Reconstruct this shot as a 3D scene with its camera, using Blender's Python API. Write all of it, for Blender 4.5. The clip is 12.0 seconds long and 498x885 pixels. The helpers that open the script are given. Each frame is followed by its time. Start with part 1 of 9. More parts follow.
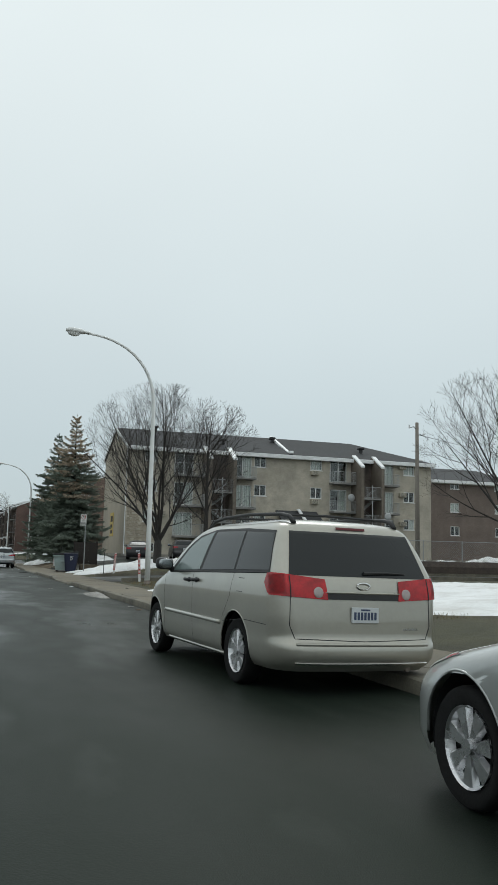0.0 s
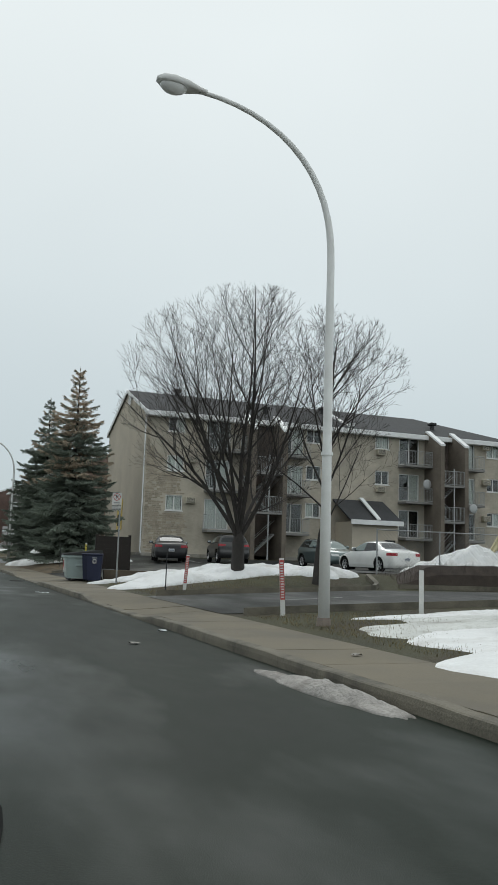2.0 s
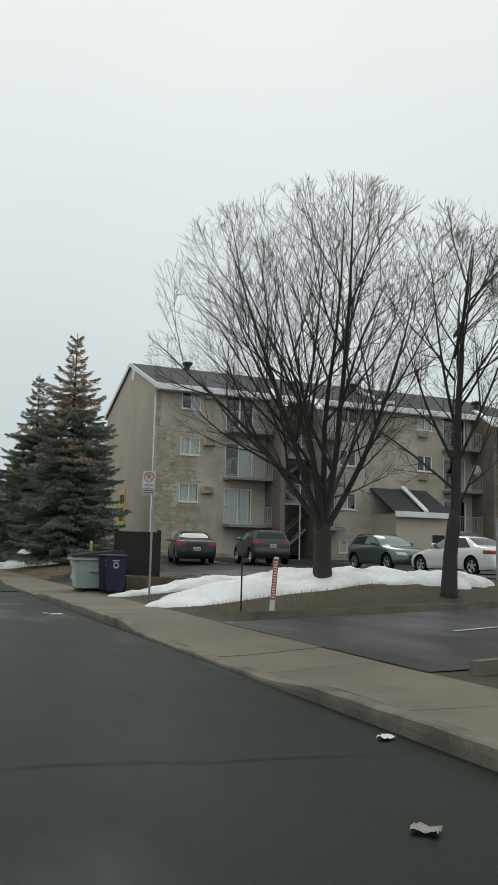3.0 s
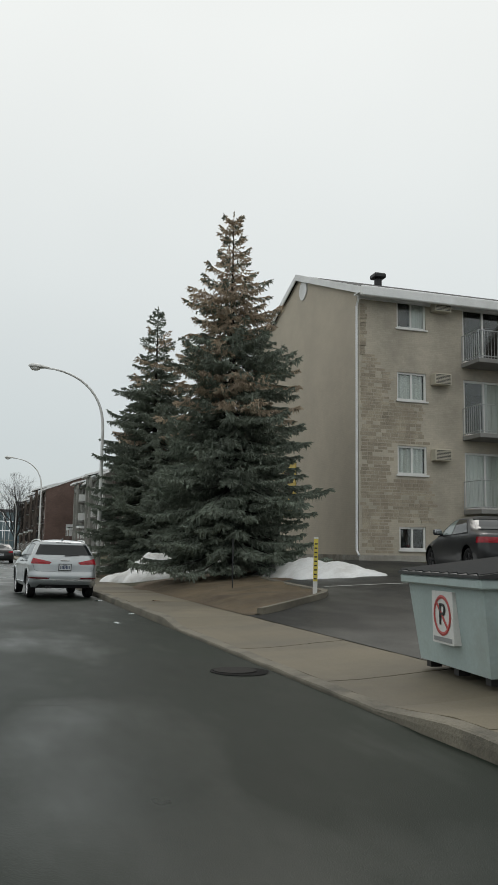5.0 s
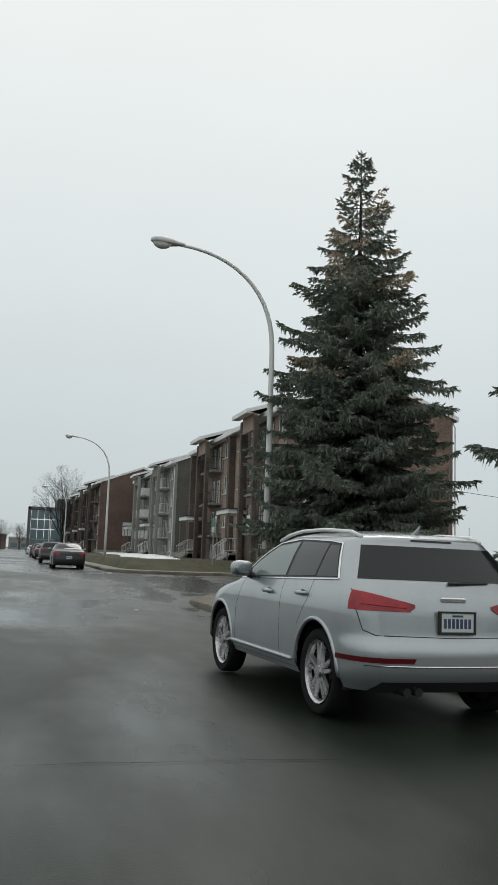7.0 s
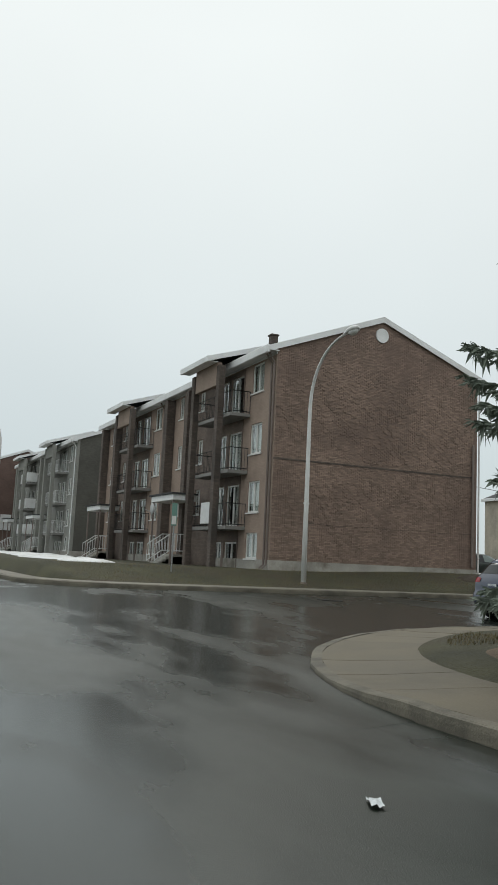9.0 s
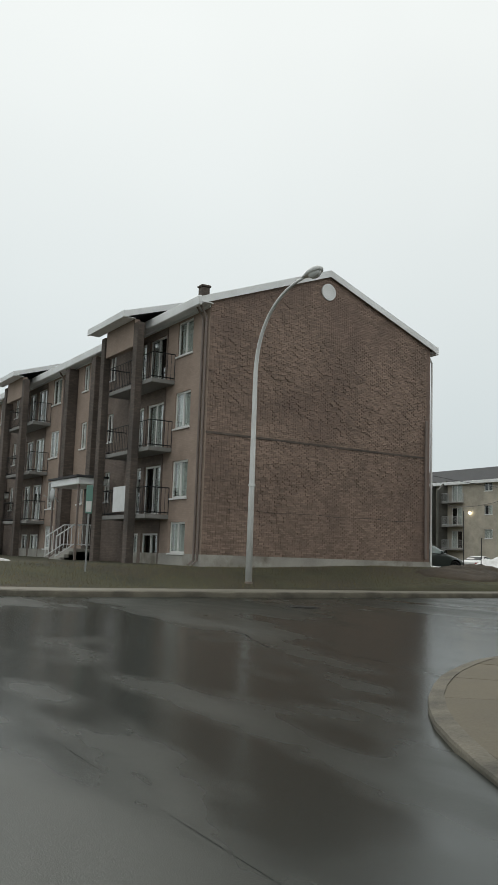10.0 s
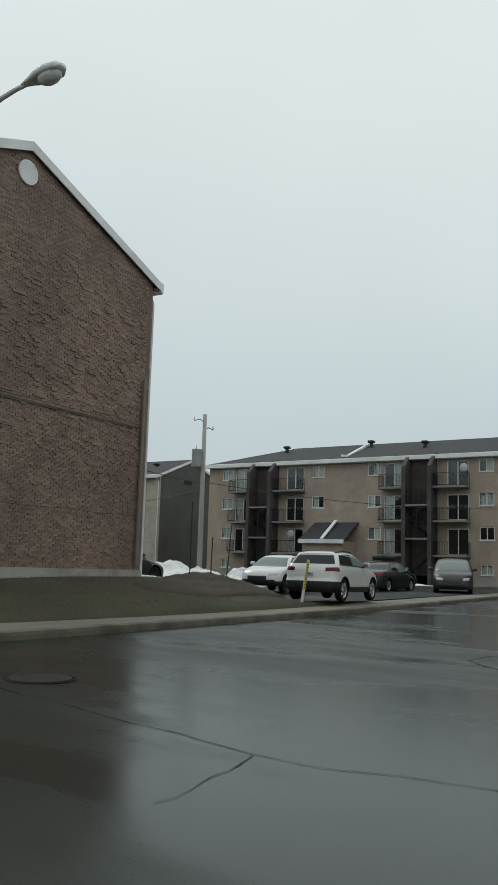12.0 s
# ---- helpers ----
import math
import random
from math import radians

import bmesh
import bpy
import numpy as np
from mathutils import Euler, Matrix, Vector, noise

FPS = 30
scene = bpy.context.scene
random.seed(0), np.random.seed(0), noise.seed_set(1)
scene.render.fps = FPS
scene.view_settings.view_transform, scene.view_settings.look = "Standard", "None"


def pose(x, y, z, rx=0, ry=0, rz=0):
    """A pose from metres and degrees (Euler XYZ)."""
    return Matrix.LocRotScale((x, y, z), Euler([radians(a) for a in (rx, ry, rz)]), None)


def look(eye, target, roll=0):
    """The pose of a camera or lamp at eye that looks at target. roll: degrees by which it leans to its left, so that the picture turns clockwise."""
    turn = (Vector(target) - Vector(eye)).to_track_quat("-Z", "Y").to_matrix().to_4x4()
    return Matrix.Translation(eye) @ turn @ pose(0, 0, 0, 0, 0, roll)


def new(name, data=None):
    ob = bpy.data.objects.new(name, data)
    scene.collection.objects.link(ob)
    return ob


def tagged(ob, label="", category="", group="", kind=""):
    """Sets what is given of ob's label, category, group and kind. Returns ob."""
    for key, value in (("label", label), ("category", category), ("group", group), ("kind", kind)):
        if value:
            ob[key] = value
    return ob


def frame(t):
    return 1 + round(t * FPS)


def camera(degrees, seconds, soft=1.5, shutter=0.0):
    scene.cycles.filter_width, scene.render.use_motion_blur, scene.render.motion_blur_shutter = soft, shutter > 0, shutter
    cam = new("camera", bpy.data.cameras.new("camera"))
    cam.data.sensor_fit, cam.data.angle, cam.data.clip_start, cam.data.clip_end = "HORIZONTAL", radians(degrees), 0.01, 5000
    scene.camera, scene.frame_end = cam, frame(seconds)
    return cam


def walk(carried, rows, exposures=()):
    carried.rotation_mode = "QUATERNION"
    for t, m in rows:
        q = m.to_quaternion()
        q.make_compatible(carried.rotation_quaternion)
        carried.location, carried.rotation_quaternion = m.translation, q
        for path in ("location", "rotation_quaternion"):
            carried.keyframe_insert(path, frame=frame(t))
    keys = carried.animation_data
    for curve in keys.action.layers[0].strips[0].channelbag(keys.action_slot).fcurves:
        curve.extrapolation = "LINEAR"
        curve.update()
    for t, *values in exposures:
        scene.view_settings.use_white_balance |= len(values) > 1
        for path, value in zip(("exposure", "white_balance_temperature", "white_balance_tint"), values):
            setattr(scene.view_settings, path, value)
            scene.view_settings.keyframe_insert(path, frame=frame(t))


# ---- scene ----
cam = camera(33.0, 12.0)
METRES, EYE, TILT, LEAN, TURN = 97.0, 1.33, -0.1, 0.0, -18.7
ROWS = [
    (0.0, 0.0, 0.0, 0.0, -0.17, 7.82, -1.23),
    (0.5, -0.0161, 0.0423, 0.0005, -0.43, 7.86, -1.63),
    (1.0, -0.0311, 0.087, 0.0006, -0.85, 7.81, -1.81),
    (1.5, -0.0459, 0.1316, 0.0009, -1.5, 7.77, -1.84),
    (2.0, -0.0612, 0.182, 0.0011, -2.51, 7.73, -1.85),
    (2.5, -0.0735, 0.2259, 0.0014, -4.01, 7.57, -1.5),
    (4.5, -0.1277, 0.4132, 0.0014, -0.95, 7.55, -0.87),
    (5.0, -0.1431, 0.4553, 0.0014, 0.96, 7.52, -0.9),
    (5.5, -0.1604, 0.4998, 0.0015, 2.32, 7.56, -1.07),
    (6.0, -0.1786, 0.5423, 0.0015, 3.08, 7.64, -1.47),
    (6.5, -0.1983, 0.5871, 0.0016, 3.33, 7.64, -1.56),
    (7.0, -0.2149, 0.6263, 0.0017, 3.17, 7.72, -1.98),
    (7.5, -0.2312, 0.6666, 0.0017, 2.35, 7.72, -2.34),
    (9.5, -0.2731, 0.8125, 0.0017, -9.51, 8.01, -2.41),
    (10.0, -0.2752, 0.8442, 0.0024, -13.62, 7.76, -1.93),
    (10.5, -0.2778, 0.877, 0.0032, -20.04, 7.54, -1.73),
    (11.0, -0.2722, 0.9101, 0.0034, -27.73, 7.48, -1.82),
    (11.5, -0.265, 0.934, 0.0039, -34.29, 7.81, -1.73),
    (12.0, -0.2582, 0.9509, 0.0039, -39.45, 8.59, -1.64),
]
EXPOSURES = [
    (0.0, 0.0, 6260, 4.5),
    (2.5, 0.02, 6400, 7.0),
    (4.5, 0.06, 6650, 9.0),
    (6.5, 0.04, 6600, 9.0),
    (7.7, 0.06, 6500, 7.0),
    (9.5, 0.12, 6500, 7.0),
    (10.5, 0.1, 6680, 8.5),
    (11.5, -0.02, 6480, 7.0),
    (12.0, -0.12, 6300, 3.8),
]
walk(cam, [(t, pose(0, 0, EYE, TILT, LEAN, TURN) @ pose(METRES * x, METRES * y, METRES * z, 90 + pitch, roll, yaw)) for t, x, y, z, yaw, pitch, roll in ROWS], EXPOSURES)

# ---- sky and light: an even overcast ----
world = bpy.data.worlds.new("overcast")
scene.world = world
world.use_nodes = True
wn, wl = world.node_tree.nodes, world.node_tree.links
wn.clear()
w_out = wn.new("ShaderNodeOutputWorld")
w_bg = wn.new("ShaderNodeBackground")
w_sky = wn.new("ShaderNodeTexSky")
w_sky.sky_type, w_sky.sun_disc = "NISHITA", False
w_sky.sun_elevation, w_sky.sun_rotation = radians(38), radians(200)
w_gain = wn.new("ShaderNodeVectorMath")
w_gain.operation = "SCALE"
w_gain.inputs["Scale"].default_value = 0.1
w_co = wn.new("ShaderNodeTexCoord")
w_sep = wn.new("ShaderNodeSeparateXYZ")
w_ramp = wn.new("ShaderNodeValToRGB")
for stop, col in ((0.0, (0.54, 0.595, 0.62, 1)), (0.12, (0.60, 0.655, 0.675, 1)), (0.3, (0.73, 0.775, 0.785, 1)), (0.55, (0.87, 0.9, 0.9, 1))):
    e = w_ramp.color_ramp.elements.new(stop) if stop not in (0.0,) else w_ramp.color_ramp.elements[0]
    e.position, e.color = stop, col
w_ramp.color_ramp.elements[-1].color = (0.96, 0.98, 0.97, 1)
w_noise = wn.new("ShaderNodeTexNoise")
w_noise.inputs["Scale"].default_value, w_noise.inputs["Detail"].default_value = 2.2, 3.0
w_var = wn.new("ShaderNodeMapRange")
w_var.inputs["To Min"].default_value, w_var.inputs["To Max"].default_value = 0.93, 1.07
w_mul = wn.new("ShaderNodeVectorMath")
w_mul.operation = "SCALE"
w_mix = wn.new("ShaderNodeMix")
w_mix.data_type = "RGBA"
w_mix.inputs["Factor"].default_value = 0.94
wl.new(w_co.outputs["Generated"], w_sep.inputs[0])
wl.new(w_sep.outputs["Z"], w_ramp.inputs["Fac"])
wl.new(w_co.outputs["Generated"], w_noise.inputs["Vector"])
wl.new(w_noise.outputs["Fac"], w_var.inputs["Value"])
wl.new(w_ramp.outputs["Color"], w_mul.inputs[0])
wl.new(w_var.outputs["Result"], w_mul.inputs["Scale"])
wl.new(w_sky.outputs["Color"], w_gain.inputs[0])
wl.new(w_gain.outputs[0], w_mix.inputs["A"])
wl.new(w_mul.outputs[0], w_mix.inputs["B"])
wl.new(w_mix.outputs["Result"], w_bg.inputs["Color"])
wl.new(w_bg.outputs[0], w_out.inputs["Surface"])
w_bg.inputs["Strength"].default_value = 1.0

sun = new("sun", bpy.data.lights.new("sun", "SUN"))
sun.data.energy, sun.data.angle, sun.data.color = 0.6, radians(25), (1.0, 0.97, 0.93)
sun.matrix_world = look((0, 0, 0), (-math.sin(radians(200)) * -1, -math.cos(radians(200)) * -1, -0.9))


# ---- materials ----
def mat(name, base, rough=0.7, metal=0.0, var=0.15, scale=3.0, fine=60.0, bump=0.15, bump_dist=0.01, dirt=None, dirt_amt=0.0, rough_var=0.1, each=0.0, coat=0.0, spec=0.5, streak=(1, 1, 1)):
    """A painted, mineral or metal surface: two scales of noise in colour, fine relief, optional stains."""
    m = bpy.data.materials.new(name)
    m.use_nodes = True
    n, k = m.node_tree.nodes, m.node_tree.links
    b = n["Principled BSDF"]
    b.inputs["Metallic"].default_value = metal
    b.inputs["Coat Weight"].default_value = coat
    b.inputs["Coat Roughness"].default_value = 0.06
    b.inputs["Specular IOR Level"].default_value = spec
    co = n.new("ShaderNodeTexCoord")
    mp = n.new("ShaderNodeMapping")
    mp.inputs["Scale"].default_value = streak
    k.new(co.outputs["Object"], mp.inputs["Vector"])
    big = n.new("ShaderNodeTexNoise")
    big.inputs["Scale"].default_value, big.inputs["Detail"].default_value = scale, 4
    fin = n.new("ShaderNodeTexNoise")
    fin.inputs["Scale"].default_value, fin.inputs["Detail"].default_value = fine, 3
    for t in (big, fin):
        k.new(mp.outputs[0], t.inputs["Vector"])
    add = n.new("ShaderNodeMath")
    add.operation = "MULTIPLY_ADD"
    add.inputs[1].default_value, add.inputs[2].default_value = 0.6, 0.0
    k.new(big.outputs["Fac"], add.inputs[0])
    add2 = n.new("ShaderNodeMath")
    add2.operation = "MULTIPLY_ADD"
    add2.inputs[1].default_value = 0.4
    k.new(fin.outputs["Fac"], add2.inputs[0])
    k.new(add.outputs[0], add2.inputs[2])
    rng = n.new("ShaderNodeMapRange")
    rng.inputs["From Min"].default_value, rng.inputs["From Max"].default_value = 0.3, 0.7
    rng.inputs["To Min"].default_value, rng.inputs["To Max"].default_value = 1 - var, 1 + var
    k.new(add2.outputs[0], rng.inputs["Value"])
    last = rng.outputs["Result"]
    if each:
        oi = n.new("ShaderNodeObjectInfo")
        er = n.new("ShaderNodeMapRange")
        er.inputs["To Min"].default_value, er.inputs["To Max"].default_value = 1 - each, 1 + each
        k.new(oi.outputs["Random"], er.inputs["Value"])
        em = n.new("ShaderNodeMath")
        em.operation = "MULTIPLY"
        k.new(last, em.inputs[0])
        k.new(er.outputs["Result"], em.inputs[1])
        last = em.outputs[0]
    sc = n.new("ShaderNodeVectorMath")
    sc.operation = "SCALE"
    sc.inputs[0].default_value = base
    k.new(last, sc.inputs["Scale"])
    colour = sc.outputs[0]
    if dirt:
        dn = n.new("ShaderNodeTexNoise")
        dn.inputs["Scale"].default_value, dn.inputs["Detail"].default_value, dn.inputs["Roughness"].default_value = scale * 0.45, 6, 0.65
        k.new(mp.outputs[0], dn.inputs["Vector"])
        dr = n.new("ShaderNodeMapRange")
        dr.inputs["From Min"].default_value, dr.inputs["From Max"].default_value = 0.48, 0.68
        dr.inputs["To Max"].default_value = dirt_amt
        k.new(dn.outputs["Fac"], dr.inputs["Value"])
        mx = n.new("ShaderNodeMix")
        mx.data_type = "RGBA"
        mx.inputs["B"].default_value = (*dirt, 1)
        k.new(dr.outputs["Result"], mx.inputs["Factor"])
        k.new(colour, mx.inputs["A"])
        colour = mx.outputs["Result"]
    k.new(colour, b.inputs["Base Color"])
    rr = n.new("ShaderNodeMapRange")
    rr.inputs["To Min"].default_value, rr.inputs["To Max"].default_value = max(0.02, rough - rough_var), min(1, rough + rough_var)
    k.new(big.outputs["Fac"], rr.inputs["Value"])
    k.new(rr.outputs["Result"], b.inputs["Roughness"])
    if bump:
        bp = n.new("ShaderNodeBump")
        bp.inputs["Strength"].default_value, bp.inputs["Distance"].default_value = bump, bump_dist
        k.new(fin.outputs["Fac"], bp.inputs["Height"])
        k.new(bp.outputs[0], b.inputs["Normal"])
    return m


def glass_mat(name, tint=(0.02, 0.025, 0.03), rough=0.03):
    m = bpy.data.materials.new(name)
    m.use_nodes = True
    b = m.node_tree.nodes["Principled BSDF"]
    b.inputs["Base Color"].default_value = (*tint, 1)
    b.inputs["Roughness"].default_value = rough
    b.inputs["IOR"].default_value = 1.5
    return m


def clear_glass(name, tint=(0.84, 0.87, 0.86)):
    """A thin pane: mostly see-through, mirror-like by its Fresnel gloss."""
    m = bpy.data.materials.new(name)
    m.use_nodes = True
    n, k = m.node_tree.nodes, m.node_tree.links
    n.remove(n["Principled BSDF"])
    tr = n.new("ShaderNodeBsdfTransparent")
    tr.inputs["Color"].default_value = (*tint, 1)
    gl = n.new("ShaderNodeBsdfGlossy")
    gl.inputs["Roughness"].default_value = 0.02
    lw = n.new("ShaderNodeLayerWeight")
    lw.inputs["Blend"].default_value = 0.5
    pw = n.new("ShaderNodeMath")
    pw.operation = "POWER"
    pw.inputs[1].default_value = 3.0
    fr = n.new("ShaderNodeMath")
    fr.operation = "MULTIPLY_ADD"
    fr.inputs[1].default_value, fr.inputs[2].default_value = 0.7, 0.07
    k.new(lw.outputs["Facing"], pw.inputs[0])
    k.new(pw.outputs[0], fr.inputs[0])
    mx = n.new("ShaderNodeMixShader")
    k.new(fr.outputs[0], mx.inputs[0])
    k.new(tr.outputs[0], mx.inputs[1])
    k.new(gl.outputs[0], mx.inputs[2])
    k.new(mx.outputs[0], n["Material Output"].inputs["Surface"])
    return m


def wet_road(name, dry=(0.0155, 0.021, 0.0162), soak=(0.49, 0.65), film=0.24, spec=0.06, wet_from=None):
    """Damp asphalt: aggregate, worn lighter patches, tar-dark patches and thin films of water."""
    m = bpy.data.materials.new(name)
    m.use_nodes = True
    n, k = m.node_tree.nodes, m.node_tree.links
    b = n["Principled BSDF"]
    co = n.new("ShaderNodeTexCoord")
    mp = n.new("ShaderNodeMapping")
    mp.inputs["Scale"].default_value = (1.0, 0.35, 1.0)
    k.new(co.outputs["Object"], mp.inputs["Vector"])

    def noise_of(scale, detail, vec, rough=0.55):
        t = n.new("ShaderNodeTexNoise")
        t.inputs["Scale"].default_value, t.inputs["Detail"].default_value, t.inputs["Roughness"].default_value = scale, detail, rough
        k.new(vec, t.inputs["Vector"])
        return t.outputs["Fac"]

    def ranged(v, a, c, lo, hi):
        r = n.new("ShaderNodeMapRange")
        for key, val in (("From Min", a), ("From Max", c), ("To Min", lo), ("To Max", hi)):
            r.inputs[key].default_value = val
        k.new(v, r.inputs["Value"])
        return r.outputs["Result"]

    def times(a, c):
        t = n.new("ShaderNodeMath")
        t.operation = "MULTIPLY"
        k.new(a, t.inputs[0])
        k.new(c, t.inputs[1])
        return t.outputs[0]

    grit = noise_of(95.0, 2, co.outputs["Object"])
    patch = noise_of(0.55, 5, mp.outputs[0])
    wide = noise_of(0.16, 4, mp.outputs[0], 0.6)
    shade = times(ranged(grit, 0.3, 0.7, 0.75, 1.25), ranged(patch, 0.35, 0.65, 0.8, 1.2))
    sc = n.new("ShaderNodeVectorMath")
    sc.operation = "SCALE"
    sc.inputs[0].default_value = dry
    k.new(shade, sc.inputs["Scale"])
    both = n.new("ShaderNodeMix")
    both.inputs["Factor"].default_value = 0.45
    k.new(wide, both.inputs["A"])
    k.new(patch, both.inputs["B"])
    wide = both.outputs["Result"]
    if wet_from:
        # the street gets wetter along its length, where the ground is low
        sep = n.new("ShaderNodeSeparateXYZ")
        k.new(co.outputs["Object"], sep.inputs[0])
        more = n.new("ShaderNodeMath")
        more.operation = "ADD"
        k.new(wide, more.inputs[0])
        k.new(ranged(sep.outputs["Y"], wet_from[0], wet_from[1], 0.0, 0.09), more.inputs[1])
        wide = more.outputs[0]
    water = ranged(wide, soak[0], soak[1], 0.0, 1.0)
    dark = n.new("ShaderNodeMix")
    dark.data_type = "RGBA"
    dark.inputs["B"].default_value = (0.0145, 0.0185, 0.0155, 1)
    k.new(water, dark.inputs["Factor"])
    k.new(sc.outputs[0], dark.inputs["A"])
    k.new(dark.outputs["Result"], b.inputs["Base Color"])
    b.inputs["Specular Tint"].default_value = (0.97, 1.0, 0.91, 1)
    rmix = n.new("ShaderNodeMix")
    rmix.inputs["B"].default_value = film
    smix = n.new("ShaderNodeMix")
    smix.inputs["A"].default_value, smix.inputs["B"].default_value = spec, 0.36
    if wet_from:
        k.new(ranged(sep.outputs["Y"], wet_from[0], wet_from[1], spec, 0.3), smix.inputs["A"])
        k.new(ranged(sep.outputs["Y"], wet_from[0], wet_from[1], 0.18, 0.36), smix.inputs["B"])
    k.new(water, smix.inputs["Factor"])
    k.new(smix.outputs["Result"], b.inputs["Specular IOR Level"])
    k.new(water, rmix.inputs["Factor"])
    k.new(ranged(patch, 0.3, 0.7, 0.38, 0.6), rmix.inputs["A"])
    k.new(rmix.outputs["Result"], b.inputs["Roughness"])
    bp = n.new("ShaderNodeBump")
    bp.inputs["Distance"].default_value = 0.006
    k.new(ranged(water, 0, 1, 0.35, 0.06), bp.inputs["Strength"])
    k.new(grit, bp.inputs["Height"])
    k.new(bp.outputs[0], b.inputs["Normal"])
    return m


ASPHALT = wet_road("damp_asphalt", soak=(0.5, 0.62), film=0.2, wet_from=(63.0, 90.0))
LOT = wet_road("lot_asphalt", (0.034, 0.035, 0.034))
CONCRETE = mat("pavement_concrete", (0.192, 0.178, 0.142), 0.75, var=0.22, scale=0.9, fine=45, bump=0.25, dirt=(0.12, 0.1, 0.08), dirt_amt=0.7)
KERB = mat("kerb_concrete", (0.15, 0.136, 0.105), 0.85, var=0.35, scale=2.2, fine=40, bump=0.6, bump_dist=0.015, dirt=(0.06, 0.056, 0.044), dirt_amt=0.95)
LAWN = mat("winter_lawn", (0.054, 0.052, 0.026), 0.95, var=0.6, scale=0.7, fine=30, bump=0.9, bump_dist=0.05, dirt=(0.058, 0.042, 0.027), dirt_amt=0.95)
SOIL = mat("bare_soil", (0.125, 0.088, 0.055), 0.95, var=0.4, scale=1.2, fine=30, bump=0.9, bump_dist=0.03, dirt=(0.075, 0.052, 0.035), dirt_amt=0.8)
VERGE_SOIL = mat("verge_soil", (0.115, 0.085, 0.05), 0.95, var=0.5, scale=1.1, fine=34, bump=1.0, bump_dist=0.04, dirt=(0.062, 0.045, 0.028), dirt_amt=0.9)
SNOW = mat("old_snow", (0.74, 0.75, 0.75), 0.65, var=0.1, scale=1.8, fine=18, bump=0.6, bump_dist=0.04, dirt=(0.42, 0.4, 0.37), dirt_amt=0.6)
STEEL = mat("painted_pole_steel", (0.72, 0.73, 0.72), 0.5, metal=0.0, var=0.08, scale=2, fine=40, bump=0.0, dirt=(0.56, 0.55, 0.52), dirt_amt=0.5)
DARK_METAL = mat("dark_metal", (0.03, 0.03, 0.032), 0.45, metal=0.5, var=0.2, bump=0.05)
WHITE_METAL = mat("white_metal", (0.72, 0.73, 0.73), 0.4, var=0.06, scale=2, bump=0.03, dirt=(0.5, 0.48, 0.45), dirt_amt=0.5)
BARK = mat("bare_bark", (0.036, 0.032, 0.029), 0.9, var=0.35, scale=6, fine=45, bump=0.8, bump_dist=0.015)


# ---- mesh helpers ----
def link_bm(name, bm, material, parent=None, label="", smooth=False):
    """Links a bmesh as one mesh object; material may be a list."""
    me = bpy.data.meshes.new(name)
    bm.normal_update()
    bm.to_mesh(me)
    bm.free()
    for m in material if isinstance(material, (list, tuple)) else (material,):
        me.materials.append(m)
    if smooth:
        me.polygons.foreach_set("use_smooth", [True] * len(me.polygons))
    ob = new(name, me)
    if parent:
        ob.parent = parent
    if label:
        ob["label"] = label
    return ob


def part(name, bm, material, parent, label="", smooth=False):
    return link_bm(name, bm, material, parent, label, smooth)


def thing(name, m=None, label="", category="", group="", kind=""):
    ob = new(name)
    ob.empty_display_size = 0.2
    if m is not None:
        ob.matrix_world = m
    return tagged(ob, label, category, group, kind)


def box(bm, x0, x1, y0, y1, z0, z1, bevel=0.0, mi=0):
    v = [bm.verts.new(p) for p in ((x0, y0, z0), (x1, y0, z0), (x1, y1, z0), (x0, y1, z0), (x0, y0, z1), (x1, y0, z1), (x1, y1, z1), (x0, y1, z1))]
    f = [bm.faces.new([v[i] for i in q]) for q in ((3, 2, 1, 0), (4, 5, 6, 7), (0, 1, 5, 4), (1, 2, 6, 5), (2, 3, 7, 6), (3, 0, 4, 7))]
    for q in f:
        q.material_index = mi
    if bevel:
        es = {e for q in f for e in q.edges}
        bmesh.ops.bevel(bm, geom=list(es), offset=bevel, segments=1, affect="EDGES")
    return bm


def boxes(*items, bevel=0.0):
    bm = bmesh.new()
    for it in items:
        box(bm, *it, bevel=bevel)
    return bm


def tube(bm, pts, radii, sides=8, cap=True):
    """A tapered tube along points."""
    pts = [Vector(p) for p in pts]
    rings, up = [], Vector((0.31, 0.17, 0.93))
    for i, p in enumerate(pts):
        d = (pts[min(i + 1, len(pts) - 1)] - pts[max(i - 1, 0)]).normalized()
        a = d.cross(up)
        if a.length < 0.05:
            a = d.cross(Vector((1, 0, 0)))
        a.normalize()
        c = d.cross(a)
        r = radii[i]
        rings.append([bm.verts.new(p + (a * math.cos(2 * math.pi * s / sides) + c * math.sin(2 * math.pi * s / sides)) * r) for s in range(sides)])
    for r0, r1 in zip(rings, rings[1:]):
        for s in range(sides):
            bm.faces.new((r0[s], r0[(s + 1) % sides], r1[(s + 1) % sides], r1[s]))
    if cap:
        bm.faces.new(rings[0][::-1])
        bm.faces.new(rings[-1])
    return bm


def smoothstep(a, b, v):
    t = min(1.0, max(0.0, (v - a) / (b - a)))
    return t * t * (3 - 2 * t)

# ---- lie of the land ----
KX, KS, KN, RC = 4.4, 95.0, 105.8, 9.0      # east kerb, side street's south and north kerbs, corner radius
LEFT = -7.6                                  # west kerb


def road_z(x, y):
    return 0.28 * smoothstep(88, 105, y) + (0.25 * smoothstep(20, 60, x) if y > 80 else 0.0)


